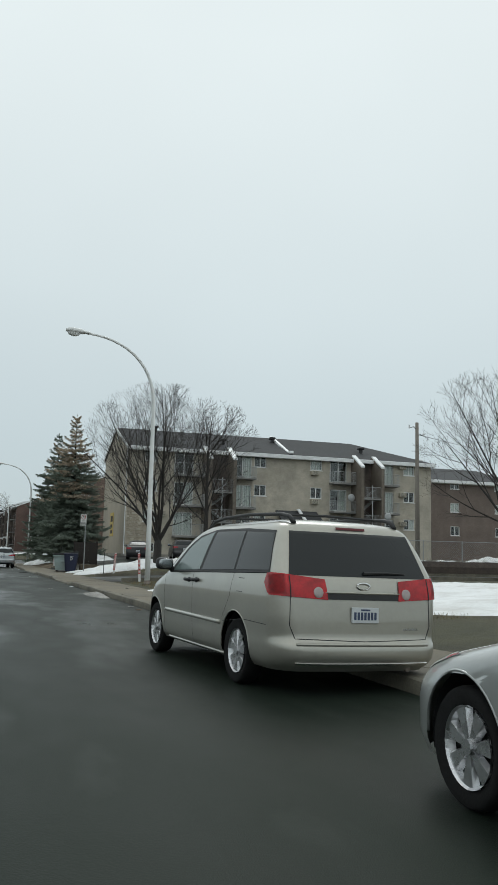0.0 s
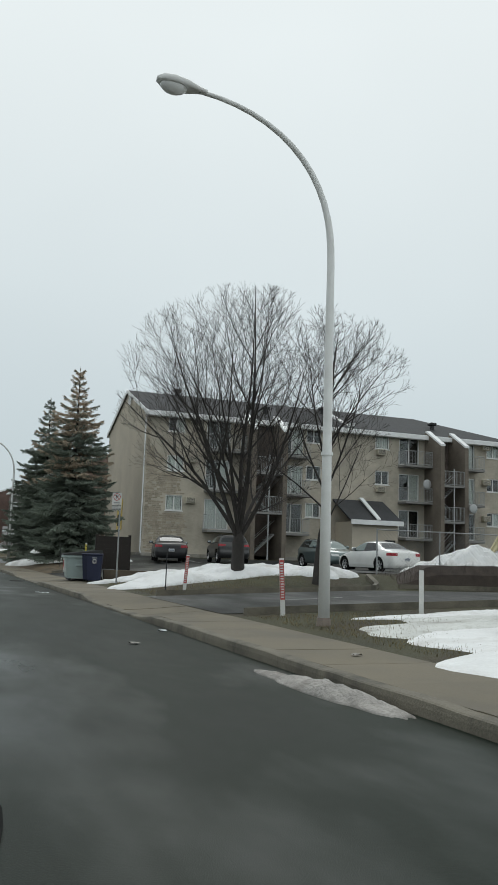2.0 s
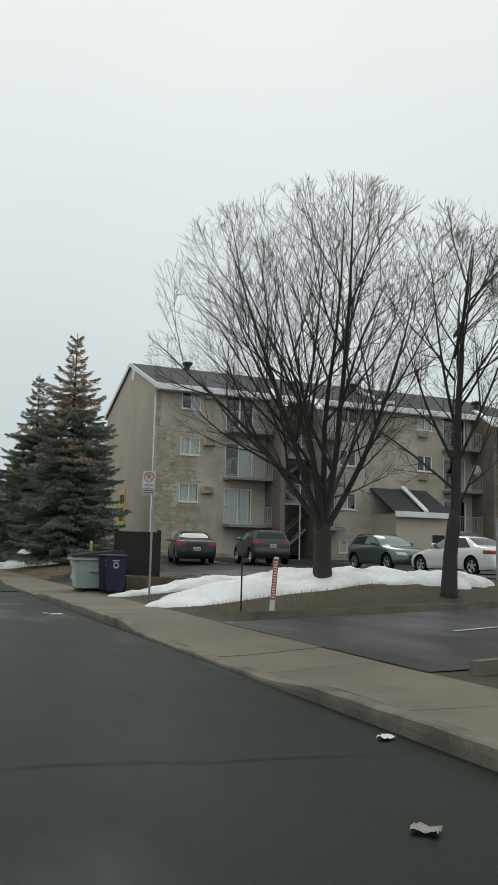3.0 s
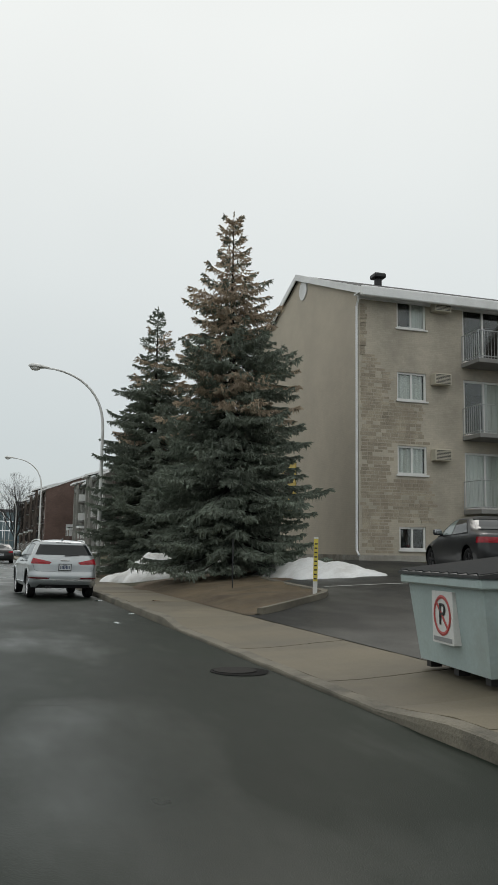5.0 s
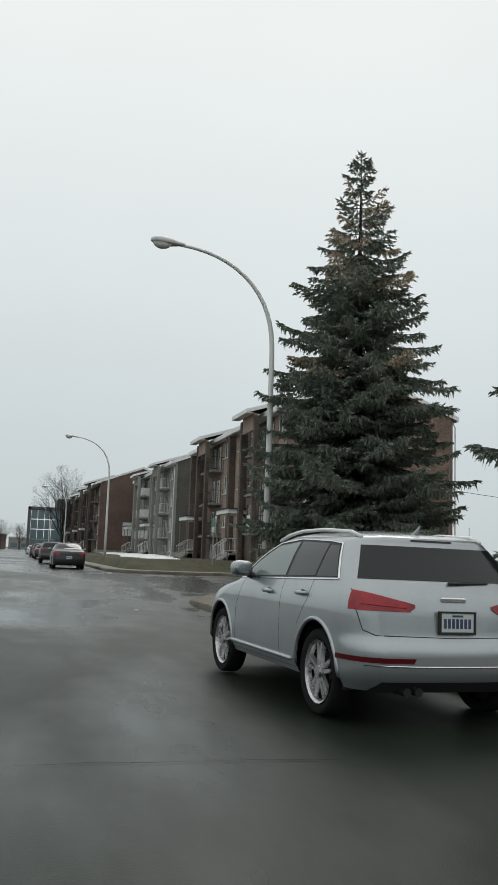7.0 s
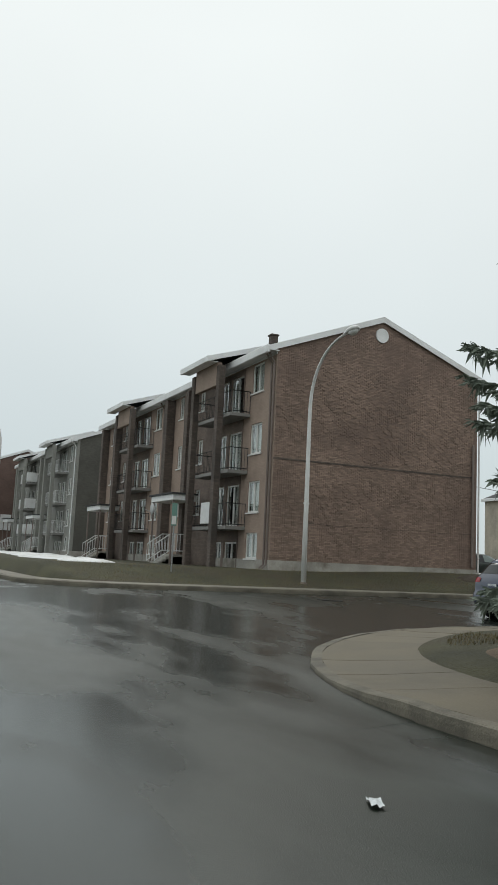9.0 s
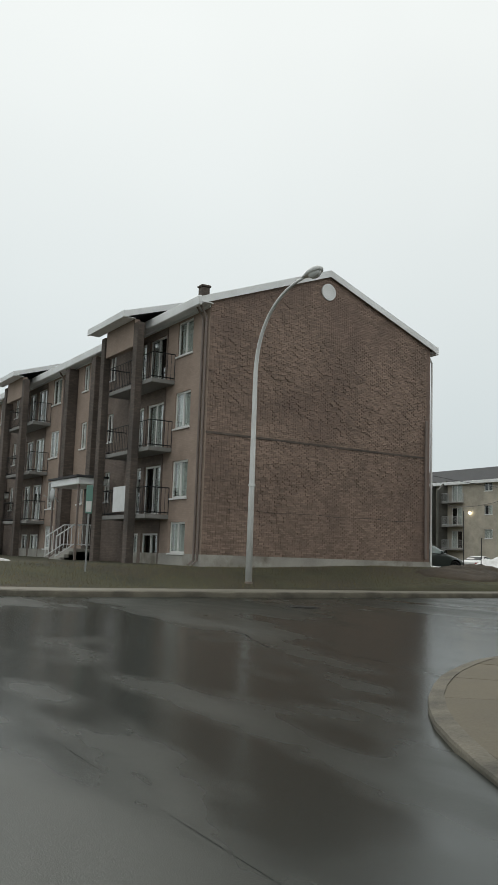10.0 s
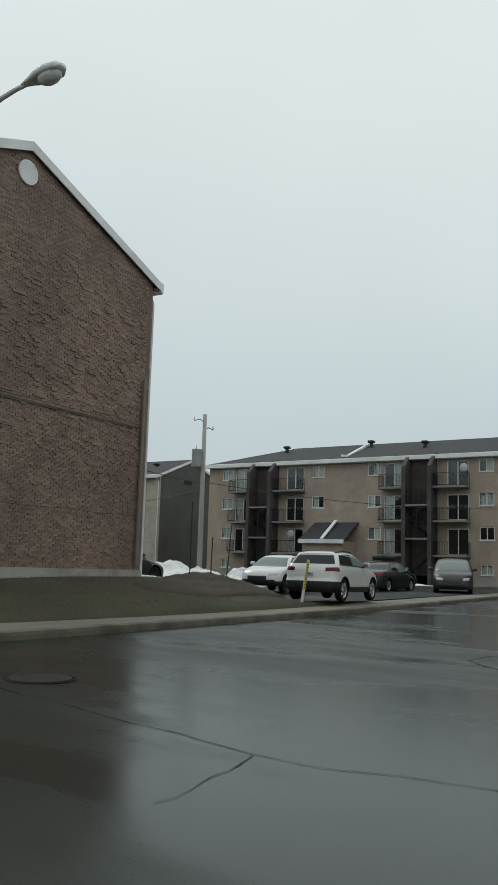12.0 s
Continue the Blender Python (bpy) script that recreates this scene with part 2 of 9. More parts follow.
def land_z(x, y):
    """Height of lawns and lots: the kerb's top by the street, rising to the buildings."""
    d = max(0.0, x - 6.4)
    low = 0.17 + min(0.25, d * 0.035)
    high = 0.17 + min(0.68, d * 0.11) + 0.3 * smoothstep(64, 72, y) * smoothstep(9, 13, x)
    base = low + (high - low) * smoothstep(42.8, 45.2, y)
    if y > 100:
        base = road_z(x, 106) + 0.17 + (0.55 * smoothstep(107, 112, y) + 0.2 * smoothstep(16, 24, x)) * (1 - smoothstep(27, 32, x))
    elif y > 84:
        base = max(0.17, base - (base - road_z(x, 95) - 0.17) * smoothstep(84, 94, y))
    if x < LEFT:
        base = 0.17 + min(0.5, (LEFT - x) * 0.03)
    return base


def sheet(name, xs, ys, zf, material, label, kind="structure"):
    bm = bmesh.new()
    vs = [[bm.verts.new((x, y, zf(x, y))) for x in xs] for y in ys]
    for j in range(len(ys) - 1):
        for i in range(len(xs) - 1):
            bm.faces.new((vs[j][i], vs[j][i + 1], vs[j + 1][i + 1], vs[j + 1][i]))
    return tagged(link_bm(name, bm, material, smooth=True), label, "ground" if name == "ground" else name, kind=kind)


def steps(a, b, d):
    n = max(1, round((b - a) / d))
    return [a + (b - a) * i / n for i in range(n + 1)]


def strip(name, line_a, line_b, zf, material, label, cat, across=1):
    """A paved strip between two plan lines of as many points."""
    bm = bmesh.new()
    rows = []
    for (ax, ay), (bx, by) in zip(line_a, line_b):
        row = []
        for s in range(across + 1):
            x, y = ax + (bx - ax) * s / across, ay + (by - ay) * s / across
            row.append(bm.verts.new((x, y, zf(x, y))))
        rows.append(row)
    for r0, r1 in zip(rows, rows[1:]):
        for s in range(across):
            bm.faces.new((r0[s], r0[s + 1], r1[s + 1], r1[s]))
    bmesh.ops.recalc_face_normals(bm, faces=bm.faces)
    if bm.faces[:][0].normal.z < 0:
        bmesh.ops.reverse_faces(bm, faces=bm.faces)
    return tagged(link_bm(name, bm, material, smooth=True), label, cat, kind="structure")


# ground: one sheet to the horizon, lowered under the paved parts
def inside(x, y):
    """Metres from the nearest kerb towards the land; below 0 on the carriageway."""
    if x < -1:
        return LEFT - x
    if y > (KS + KN) / 2:
        north = y - KN - 0.02 * max(0, x - 12)
        return min(x - KX, north) if x > KX + 4 or y > KN + 4 else 4 - math.hypot(x - KX - 4, y - KN - 4)
    if y > KS - RC and x < KX + RC:
        return RC - math.hypot(x - KX - RC, y - KS + RC)
    return min(x - KX, KS - y)


def ground_z(x, y):
    d = inside(x, y)
    under = road_z(x, y) - 0.3
    return under + (land_z(x, y) - 0.02 - under) * smoothstep(0.5, 1.62 if y < 84 else 1.9 if y < KN else 1.45, d)


gx = [-2500, -600, -150, -60, -30] + steps(-20, -7.9, 2.0) + [-7.6, -7.2, -6.0, -2.0, 2.0, 3.9, 4.4, 4.9, 5.3, 5.7, 6.1] + steps(6.3, 14, 0.3) + steps(14.7, 60, 1.0) + [80, 120, 250, 700, 2500]
gy = [-2500, -600, -150] + steps(-40, 84, 1.0) + steps(84.3, 95, 0.3) + [100] + steps(105.8, 112, 0.3) + steps(113, 118, 1.0) + steps(122, 180, 6.0) + [220, 300, 500, 1000, 2500]
sheet("ground", gx, gy, ground_z, LAWN, "drab brown-green winter lawn rising gently from the street")

# carriageways
sheet("road", steps(LEFT, KX, 1.2), [-200, -60] + steps(-20, 130, 1.6) + [160, 220, 320, 500, 900], road_z, ASPHALT, "damp dark grey asphalt street with patches and cracks")


def corner_arc(cx, cy, r, a0, a1, n=14):
    return [(cx + r * math.cos(radians(a0 + (a1 - a0) * i / n)), cy + r * math.sin(radians(a0 + (a1 - a0) * i / n))) for i in range(n + 1)]


south_line = corner_arc(KX + RC, KS - RC, RC, 180, 90) + [(x, KS) for x in steps(15, 90, 3)]
RN = 4.0
north_line = corner_arc(KX + RN, KN + RN, RN, 180, 270) + [(x, KN + 0.02 * max(0, x - 12)) for x in steps(10, 90, 3)]


def resample(line, n):
    pts = [Vector(p) for p in line]
    ds = [0.0]
    for a, b in zip(pts, pts[1:]):
        ds.append(ds[-1] + (b - a).length)
    out = []
    for i in range(n):
        d = ds[-1] * i / (n - 1)
        j = max(j for j in range(len(ds) - 1) if ds[j] <= d + 1e-9)
        t = (d - ds[j]) / max(1e-9, ds[j + 1] - ds[j])
        p = pts[j].lerp(pts[j + 1], t)
        out.append((p.x, p.y))
    return out


side_s = [(KX - 1.2, KS - RC), (KX - 0.004, KS - RC)] + south_line
side_n = [(KX - 1.2, KN + RN), (KX - 0.004, KN + RN)] + north_line
strip("side_road", resample(side_s, 60), resample(side_n, 60), lambda x, y: road_z(x, y) + 0.004 * smoothstep(KX - 1.2, KX, x), ASPHALT, "wet asphalt side street shining under the overcast sky", "road", across=10)


# kerbs and pavements
def offset_line(line, d):
    """The line moved d metres to its right-hand side."""
    out = []
    for i, (x, y) in enumerate(line):
        x0, y0 = line[max(0, i - 1)]
        x1, y1 = line[min(len(line) - 1, i + 1)]
        l = math.hypot(x1 - x0, y1 - y0)
        out.append((x + (y1 - y0) / l * d, y - (x1 - x0) / l * d))
    return out


def kerb_run(name, line, d, zf, label, drop=None, width=0.16):
    """A kerb stone line: road side face, worn top edge, back."""
    drop = drop or (lambda x, y: 0.0)
    inner = offset_line(line, d * width)
    edge = offset_line(line, d * 0.034)
    brow = offset_line(line, d * 0.01)
    bm = bmesh.new()
    rows = []
    for i, (p, e, q) in enumerate(zip(line, edge, inner)):
        h = 0.15 - drop(*p) + 0.018 * noise.noise((p[0] * 1.7, p[1] * 1.7, 3)) - 0.02 * max(0.0, noise.noise((p[0] * 0.9, p[1] * 3.1, 5)) - 0.25)
        w = 0.022 * noise.noise((p[0] * 2.3, p[1] * 2.3, 9))
        m = brow[i]
        zp = zf(*p)
        rows.append([bm.verts.new((p[0], p[1], zp - 0.2)), bm.verts.new((p[0] + w, p[1], zp + h * 0.55)), bm.verts.new((m[0] + w, m[1], zp + h * 0.92)), bm.verts.new((e[0] + w, e[1], zp + h)), bm.verts.new((q[0], q[1], zp + h + 0.01)), bm.verts.new((q[0], q[1], zp - 0.2))])
    for r0, r1 in zip(rows, rows[1:]):
        for s in range(5):
            bm.faces.new((r0[s], r0[s + 1], r1[s + 1], r1[s]) if d > 0 else (r1[s], r1[s + 1], r0[s + 1], r0[s]))
    return tagged(link_bm(name, bm, KERB, smooth=False), label, "kerb", kind="structure")


DRIVES = ((35.6, 42.4), (52.6, 61.6))        # driveway mouths along the east kerb


def mouth(x, y):
    if not 3 < x < 8:
        return 0.0
    return max([0.1 * smoothstep(a - 0.6, a + 0.6, y) * (1 - smoothstep(b - 0.6, b + 0.6, y)) for a, b in DRIVES])


def dip(x, y):
    """The corner kerb is sunk for wheels and prams."""
    return 0.085 * smoothstep(86.2, 88.5, y) * (1 - smoothstep(16, 20, x))


east_line = [(KX, y) for y in steps(-60, KS - RC, 0.4)]
kerb_run("kerb_east", east_line, 1, road_z, "chipped grey concrete kerb along the street", mouth)
kerb_run("kerb_corner", resample(south_line, 140), 1, road_z, "low worn concrete kerb at the street corner", dip)
kerb_run("kerb_north", resample(north_line, 140), -1, road_z, "low concrete kerb below the lawn")
kerb_run("kerb_far_east", [(KX, y) for y in steps(KN + RN, 330, 2.0)], 1, road_z, "concrete kerb along the street")
kerb_run("kerb_west", [(LEFT, y) for y in steps(-60, 330, 3.0)], -1, road_z, "concrete kerb on the far side of the street")

top = lambda x, y: road_z(x, y) + 0.158 - mouth(4.5, y) * (1 - smoothstep(4.6, 6.4, x))
BED = mat("joint_dirt", (0.085, 0.073, 0.056), 0.95, var=0.3, scale=5, bump=0.3)


def slabbed(name, line_a, line_b, zf, label, each=0.13):
    """A pavement of cast slabs: a dirt-filled bed and one slab object after the other, with open joints."""
    base = strip(name, line_a, line_b, lambda x, y: zf(x, y) - 0.011, BED, label, "pavement", 4)
    rng = random.Random(len(line_a))
    for i in range(0, len(line_a) - 3, 3):
        la, lb = [Vector(p) for p in line_a[i:i + 4]], [Vector(p) for p in line_b[i:i + 4]]
        for q in (la, lb):
            q[0], q[3] = q[0].lerp(q[1], 0.01), q[3].lerp(q[2], 0.01)
        bm = bmesh.new()
        lift = rng.uniform(-0.004, 0.004)
        rows = []
        for r in range(4):
            row = []
            for s in range(5):
                u = s / 4
                x, y = la[r].lerp(lb[r], u)
                row.append(bm.verts.new((x, y, zf(x, y) + lift)))
            rows.append(row)
        for r0, r1 in zip(rows, rows[1:]):
            for s in range(4):
                bm.faces.new((r0[s], r0[s + 1], r1[s + 1], r1[s]))
        rim = [rows[0][s] for s in range(5)] + [rows[r][4] for r in range(1, 4)] + [rows[3][s] for s in range(3, -1, -1)] + [rows[r][0] for r in range(2, 0, -1)]
        low = [bm.verts.new((v.co.x, v.co.y, v.co.z - 0.03)) for v in rim]
        for q in range(len(rim)):
            w = (q + 1) % len(rim)
            bm.faces.new((rim[q], low[q], low[w], rim[w]))
        bmesh.ops.recalc_face_normals(bm, faces=bm.faces)
        link_bm("slab", bm, SLAB_CONCRETE, base)
    return base


SLAB_CONCRETE = mat("slab_concrete", (0.128, 0.109, 0.073), 0.78, var=0.28, scale=0.8, fine=45, bump=0.25, dirt=(0.08, 0.071, 0.053), dirt_amt=0.8, each=0.1)
resample_y = [-20 + (KS - RC + 20) * i / 213 for i in range(214)]
slabbed("pavement", [(KX + 0.16, y) for y in resample_y], [(6.1, y) for y in resample_y], top, "worn beige concrete pavement slabs along the kerb")
corner_top = lambda x, y: road_z(x, y) + 0.158 - (dip(x, y) if y < KS + 1 else 0) * (1 - smoothstep(0.2, 1.9, inside(x, y)))
s_mid = resample(south_line[:15], 31)
slabbed("pavement_corner", offset_line(s_mid, 0.16), offset_line(s_mid, 2.1), corner_top, "stained concrete pavement rounding the street corner")
strip("pavement_south", offset_line(south_line[14:], 0.16), offset_line(south_line[14:], 1.9), corner_top, CONCRETE, "concrete pavement along the side street", "pavement", 3)
n_mid = resample(north_line, 70)
strip("pavement_north", offset_line(n_mid, -0.16), offset_line(n_mid, -1.5), corner_top, CONCRETE, "pale concrete pavement below the brick block", "pavement", 2)
strip("pavement_far", [(KX + 0.16, y) for y in steps(KN + RN, 330, 4)], [(6.2, y) for y in steps(KN + RN, 330, 4)], corner_top, CONCRETE, "concrete pavement along the street", "pavement", 2)
strip("pavement_west", [(LEFT - 0.16, y) for y in steps(-60, 330, 4)], [(LEFT - 1.8, y) for y in steps(-60, 330, 4)], corner_top, CONCRETE, "concrete pavement across the street", "pavement", 2)


# driveways and car parks
def lot_sheet(name, x0, x1, y0, y1, label, lift=0.012, d=0.8):
    sheet(name, steps(x0, x1, d), steps(y0, y1, d), lambda x, y: land_z(x, y) + lift - 0.022 * (1 - smoothstep(6.5, 8.0, x)), LOT, label)


lot_sheet("driveway", 6.1, 46, 35.7, 42.3, "grey asphalt driveway off the street")
lot_sheet("car_park", 14.6, 46, 48.0, 69.5, "asphalt car park before the beige block", 0.014)
lot_sheet("car_park_entrance", 6.1, 14.6, 53.3, 61.4, "dark asphalt entrance to the car park", 0.012)
lot_sheet("car_park_apron", 6.1, 14.6, 61.4, 73.0, "dark asphalt beside the earth verge and the beige gable", 0.011)
lot_sheet("rear_parking", 26.9, 31.5, 113.6, 124.0, "asphalt parking strip behind the brick block")
lot_sheet("side_car_park", 31.5, 66, 107.9, 138, "asphalt car park behind the brick block", 0.012, 2.0)


def kerb_path(name, pts, label, h=0.13, w=0.15):
    """A low kerb that follows the land along plan points."""
    bm = bmesh.new()
    rows = []
    line = resample(pts, max(2, int(sum(math.dist(a, b) for a, b in zip(pts, pts[1:])) / 0.5)))
    for (x, y), (lx, ly), (rx, ry) in zip(line, offset_line(line, -w / 2), offset_line(line, w / 2)):
        z = land_z(x, y)
        rows.append([bm.verts.new(q) for q in ((lx, ly, z - 0.15), (lx, ly, z + h), (rx, ry, z + h + 0.01), (rx, ry, z - 0.15))])
    for r0, r1 in zip(rows, rows[1:]):
        for q in range(3):
            bm.faces.new((r0[q], r1[q], r1[q + 1], r0[q + 1]))
    bm.faces.new(rows[0])
    bm.faces.new(rows[-1][::-1])
    bmesh.ops.recalc_face_normals(bm, faces=bm.faces)
    return tagged(link_bm(name, bm, KERB), label, "kerb", kind="structure")


kerb_path("kerb_island", [(6.5, 42.6), (9.0, 42.5), (13.0, 42.6), (14.2, 43.2), (14.5, 44.5)], "concrete kerb round the planted island")
kerb_path("kerb_bank", [(15.0, 43.3), (24.0, 43.0), (45.0, 42.8)], "pale concrete kerb along the driveway")
kerb_path("kerb_drive", [(6.5, 35.4), (8.2, 35.6), (30.0, 35.4)], "concrete kerb beside the snowy lawn")
VERGE = [(6.35, 62.2), (7.4, 63.05), (8.2, 63.7), (8.6, 64.15), (8.72, 64.8), (8.8, 66.0), (9.0, 68.0), (9.3, 70.5), (9.7, 74.5)]
kerb_path("kerb_entrance", VERGE, "worn concrete kerb round the earth verge")
bm = bmesh.new()
rows = []
for x in steps(7.08, 14.5, 0.4):
    c = 0.63 - 0.012 * (x - 7) + 0.012 * noise.noise((x * 1.5, 2, 2))
    rows.append([bm.verts.new(q) for q in ((x, 53.0, 0.0), (x, 53.0 + 0.01 * noise.noise((x, 5, 1)), c - 0.02), (x, 53.02, c), (x, 53.2, c), (x, 53.22, c - 0.02), (x, 53.22, 0.0))])
for r0, r1 in zip(rows, rows[1:]):
    for q in range(5):
        bm.faces.new((r0[q], r1[q], r1[q + 1], r0[q + 1]))
bm.faces.new(rows[0])
bm.faces.new(rows[-1][::-1])
bmesh.ops.recalc_face_normals(bm, faces=bm.faces)
WALL_CONCRETE = mat("stained_wall_concrete", (0.13, 0.105, 0.075), 0.85, var=0.3, scale=1.5, fine=40, bump=0.4, dirt=(0.07, 0.056, 0.04), dirt_amt=0.8)
tagged(link_bm("retaining_wall", bm, WALL_CONCRETE), "low brown stained concrete wall beside the bins", "wall", kind="structure")

# ---- building materials ----
def brick_mat(name, base, second, mortar, rough=0.85, size=(0.21, 0.068), var=0.25, bump=0.5, patchy=None, patch_amt=0.6):
    """Laid brick in real courses, coloured brick by brick, with weather patches."""
    m = bpy.data.materials.new(name)
    m.use_nodes = True
    n, k = m.node_tree.nodes, m.node_tree.links
    b = n["Principled BSDF"]
    co = n.new("ShaderNodeTexCoord")
    sp = n.new("ShaderNodeSeparateXYZ")
    ad = n.new("ShaderNodeMath")
    cb = n.new("ShaderNodeCombineXYZ")
    k.new(co.outputs["Object"], sp.inputs[0])
    k.new(sp.outputs["X"], ad.inputs[0])
    k.new(sp.outputs["Y"], ad.inputs[1])
    k.new(ad.outputs[0], cb.inputs["X"])
    k.new(sp.outputs["Z"], cb.inputs["Y"])
    br = n.new("ShaderNodeTexBrick")
    br.inputs["Color1"].default_value, br.inputs["Color2"].default_value, br.inputs["Mortar"].default_value = (*base, 1), (*second, 1), (*mortar, 1)
    br.inputs["Scale"].default_value = 1.0
    br.inputs["Brick Width"].default_value, br.inputs["Row Height"].default_value = size
    br.inputs["Mortar Size"].default_value, br.inputs["Mortar Smooth"].default_value = 0.006, 0.3
    k.new(cb.outputs[0], br.inputs["Vector"])
    big = n.new("ShaderNodeTexNoise")
    big.inputs["Scale"].default_value, big.inputs["Detail"].default_value, big.inputs["Roughness"].default_value = 0.5, 6, 0.65
    k.new(co.outputs["Object"], big.inputs["Vector"])
    rng = n.new("ShaderNodeMapRange")
    rng.inputs["From Min"].default_value, rng.inputs["From Max"].default_value = 0.3, 0.7
    rng.inputs["To Min"].default_value, rng.inputs["To Max"].default_value = 1 - var, 1 + var
    k.new(big.outputs["Fac"], rng.inputs["Value"])
    sc = n.new("ShaderNodeVectorMath")
    sc.operation = "SCALE"
    k.new(br.outputs["Color"], sc.inputs[0])
    k.new(rng.outputs["Result"], sc.inputs["Scale"])
    out = sc.outputs[0]
    if patchy:
        pn = n.new("ShaderNodeTexNoise")
        pn.inputs["Scale"].default_value, pn.inputs["Detail"].default_value, pn.inputs["Roughness"].default_value = 0.33, 7, 0.7
        k.new(co.outputs["Object"], pn.inputs["Vector"])
        pr = n.new("ShaderNodeMapRange")
        pr.inputs["From Min"].default_value, pr.inputs["From Max"].default_value, pr.inputs["To Max"].default_value = 0.52, 0.64, patch_amt
        k.new(pn.outputs["Fac"], pr.inputs["Value"])
        mx = n.new("ShaderNodeMix")
        mx.data_type = "RGBA"
        mx.inputs["B"].default_value = (*patchy, 1)
        k.new(pr.outputs["Result"], mx.inputs["Factor"])
        k.new(out, mx.inputs["A"])
        out = mx.outputs["Result"]
    k.new(out, b.inputs["Base Color"])
    b.inputs["Roughness"].default_value = rough
    inv = n.new("ShaderNodeMath")
    inv.operation = "SUBTRACT"
    inv.inputs[0].default_value = 1.0
    k.new(br.outputs["Fac"], inv.inputs[1])
    bp = n.new("ShaderNodeBump")
    bp.inputs["Strength"].default_value, bp.inputs["Distance"].default_value = bump, 0.012
    k.new(inv.outputs[0], bp.inputs["Height"])
    k.new(bp.outputs[0], b.inputs["Normal"])
    return m


BEIGE = brick_mat("beige_brick", (0.485, 0.440, 0.360), (0.445, 0.403, 0.330), (0.42, 0.383, 0.317), bump=0.25, patchy=(0.31, 0.281, 0.238), patch_amt=0.65)
BEIGE_END = brick_mat("beige_gable", (0.505, 0.452, 0.365), (0.485, 0.433, 0.350), (0.465, 0.412, 0.334), var=0.1, bump=0.15)
TAN = brick_mat("tan_brick", (0.455, 0.365, 0.290), (0.41, 0.328, 0.262), (0.375, 0.307, 0.250), var=0.15, bump=0.3, patchy=(0.26, 0.205, 0.170), patch_amt=0.4)
FRONT_BROWN = brick_mat("brown_front_brick", (0.36, 0.274, 0.221), (0.32, 0.244, 0.198), (0.295, 0.232, 0.192), var=0.15, bump=0.3, patchy=(0.2, 0.153, 0.128), patch_amt=0.5)
FAR_BROWN = brick_mat("dull_brown_brick", (0.2, 0.157, 0.134), (0.175, 0.138, 0.119), (0.165, 0.135, 0.118), var=0.2)
BROWN = brick_mat("brown_brick", (0.22, 0.155, 0.124), (0.19, 0.133, 0.107), (0.175, 0.127, 0.104), var=0.2, patchy=(0.169, 0.124, 0.104), patch_amt=0.6)
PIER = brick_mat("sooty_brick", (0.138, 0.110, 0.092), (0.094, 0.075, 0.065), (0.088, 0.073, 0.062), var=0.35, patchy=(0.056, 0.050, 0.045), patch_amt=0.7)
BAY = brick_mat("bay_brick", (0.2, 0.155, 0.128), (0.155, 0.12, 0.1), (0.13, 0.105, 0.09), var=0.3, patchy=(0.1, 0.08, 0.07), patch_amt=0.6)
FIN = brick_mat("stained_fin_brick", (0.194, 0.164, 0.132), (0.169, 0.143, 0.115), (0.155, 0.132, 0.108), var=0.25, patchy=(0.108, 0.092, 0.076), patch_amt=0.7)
BLACK_BRICK = brick_mat("black_brick", (0.1, 0.088, 0.08), (0.075, 0.066, 0.06), (0.065, 0.058, 0.053), var=0.3)
RED_DARK = brick_mat("dark_red_brick", (0.168, 0.108, 0.090), (0.138, 0.088, 0.074), (0.118, 0.086, 0.074), var=0.2)
SLATE_SIDE = brick_mat("grey_green_brick", (0.115, 0.113, 0.098), (0.095, 0.092, 0.08), (0.08, 0.078, 0.07), var=0.2)
PALE_GREY = brick_mat("pale_grey_brick", (0.3, 0.3, 0.275), (0.26, 0.26, 0.24), (0.22, 0.22, 0.2), var=0.12)
ROOF = mat("asphalt_shingles", (0.048, 0.049, 0.052), 0.9, var=0.3, scale=1.2, fine=16, bump=0.5, bump_dist=0.02)
TRIM = mat("white_trim", (0.82, 0.83, 0.83), 0.5, var=0.08, scale=1.5, fine=20, bump=0.05, dirt=(0.55, 0.54, 0.52), dirt_amt=0.4)
FRAME = mat("window_frame_white", (0.72, 0.72, 0.7), 0.45, var=0.06, bump=0.03)
CURTAIN = mat("pale_curtain", (0.8, 0.79, 0.76), 0.9, var=0.15, scale=1.0, fine=9, bump=0.3, streak=(6, 6, 0.3))
PANE = clear_glass("window_pane")
FOUND = mat("foundation_concrete", (0.37, 0.355, 0.32), 0.85, var=0.3, scale=1.2, fine=30, bump=0.4, dirt=(0.14, 0.12, 0.09), dirt_amt=0.9)
SLAB = mat("balcony_concrete", (0.24, 0.235, 0.225), 0.8, var=0.15, bump=0.2)
RAIL_GREY = mat("grey_railing", (0.42, 0.43, 0.43), 0.45, metal=0.2, var=0.1, bump=0.0)
AC_CREAM = mat("cream_plastic", (0.5, 0.46, 0.37), 0.5, var=0.1, bump=0.05)
# near-black, so that the rooms' shade is in the colour
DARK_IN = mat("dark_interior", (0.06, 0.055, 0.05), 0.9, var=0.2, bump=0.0)


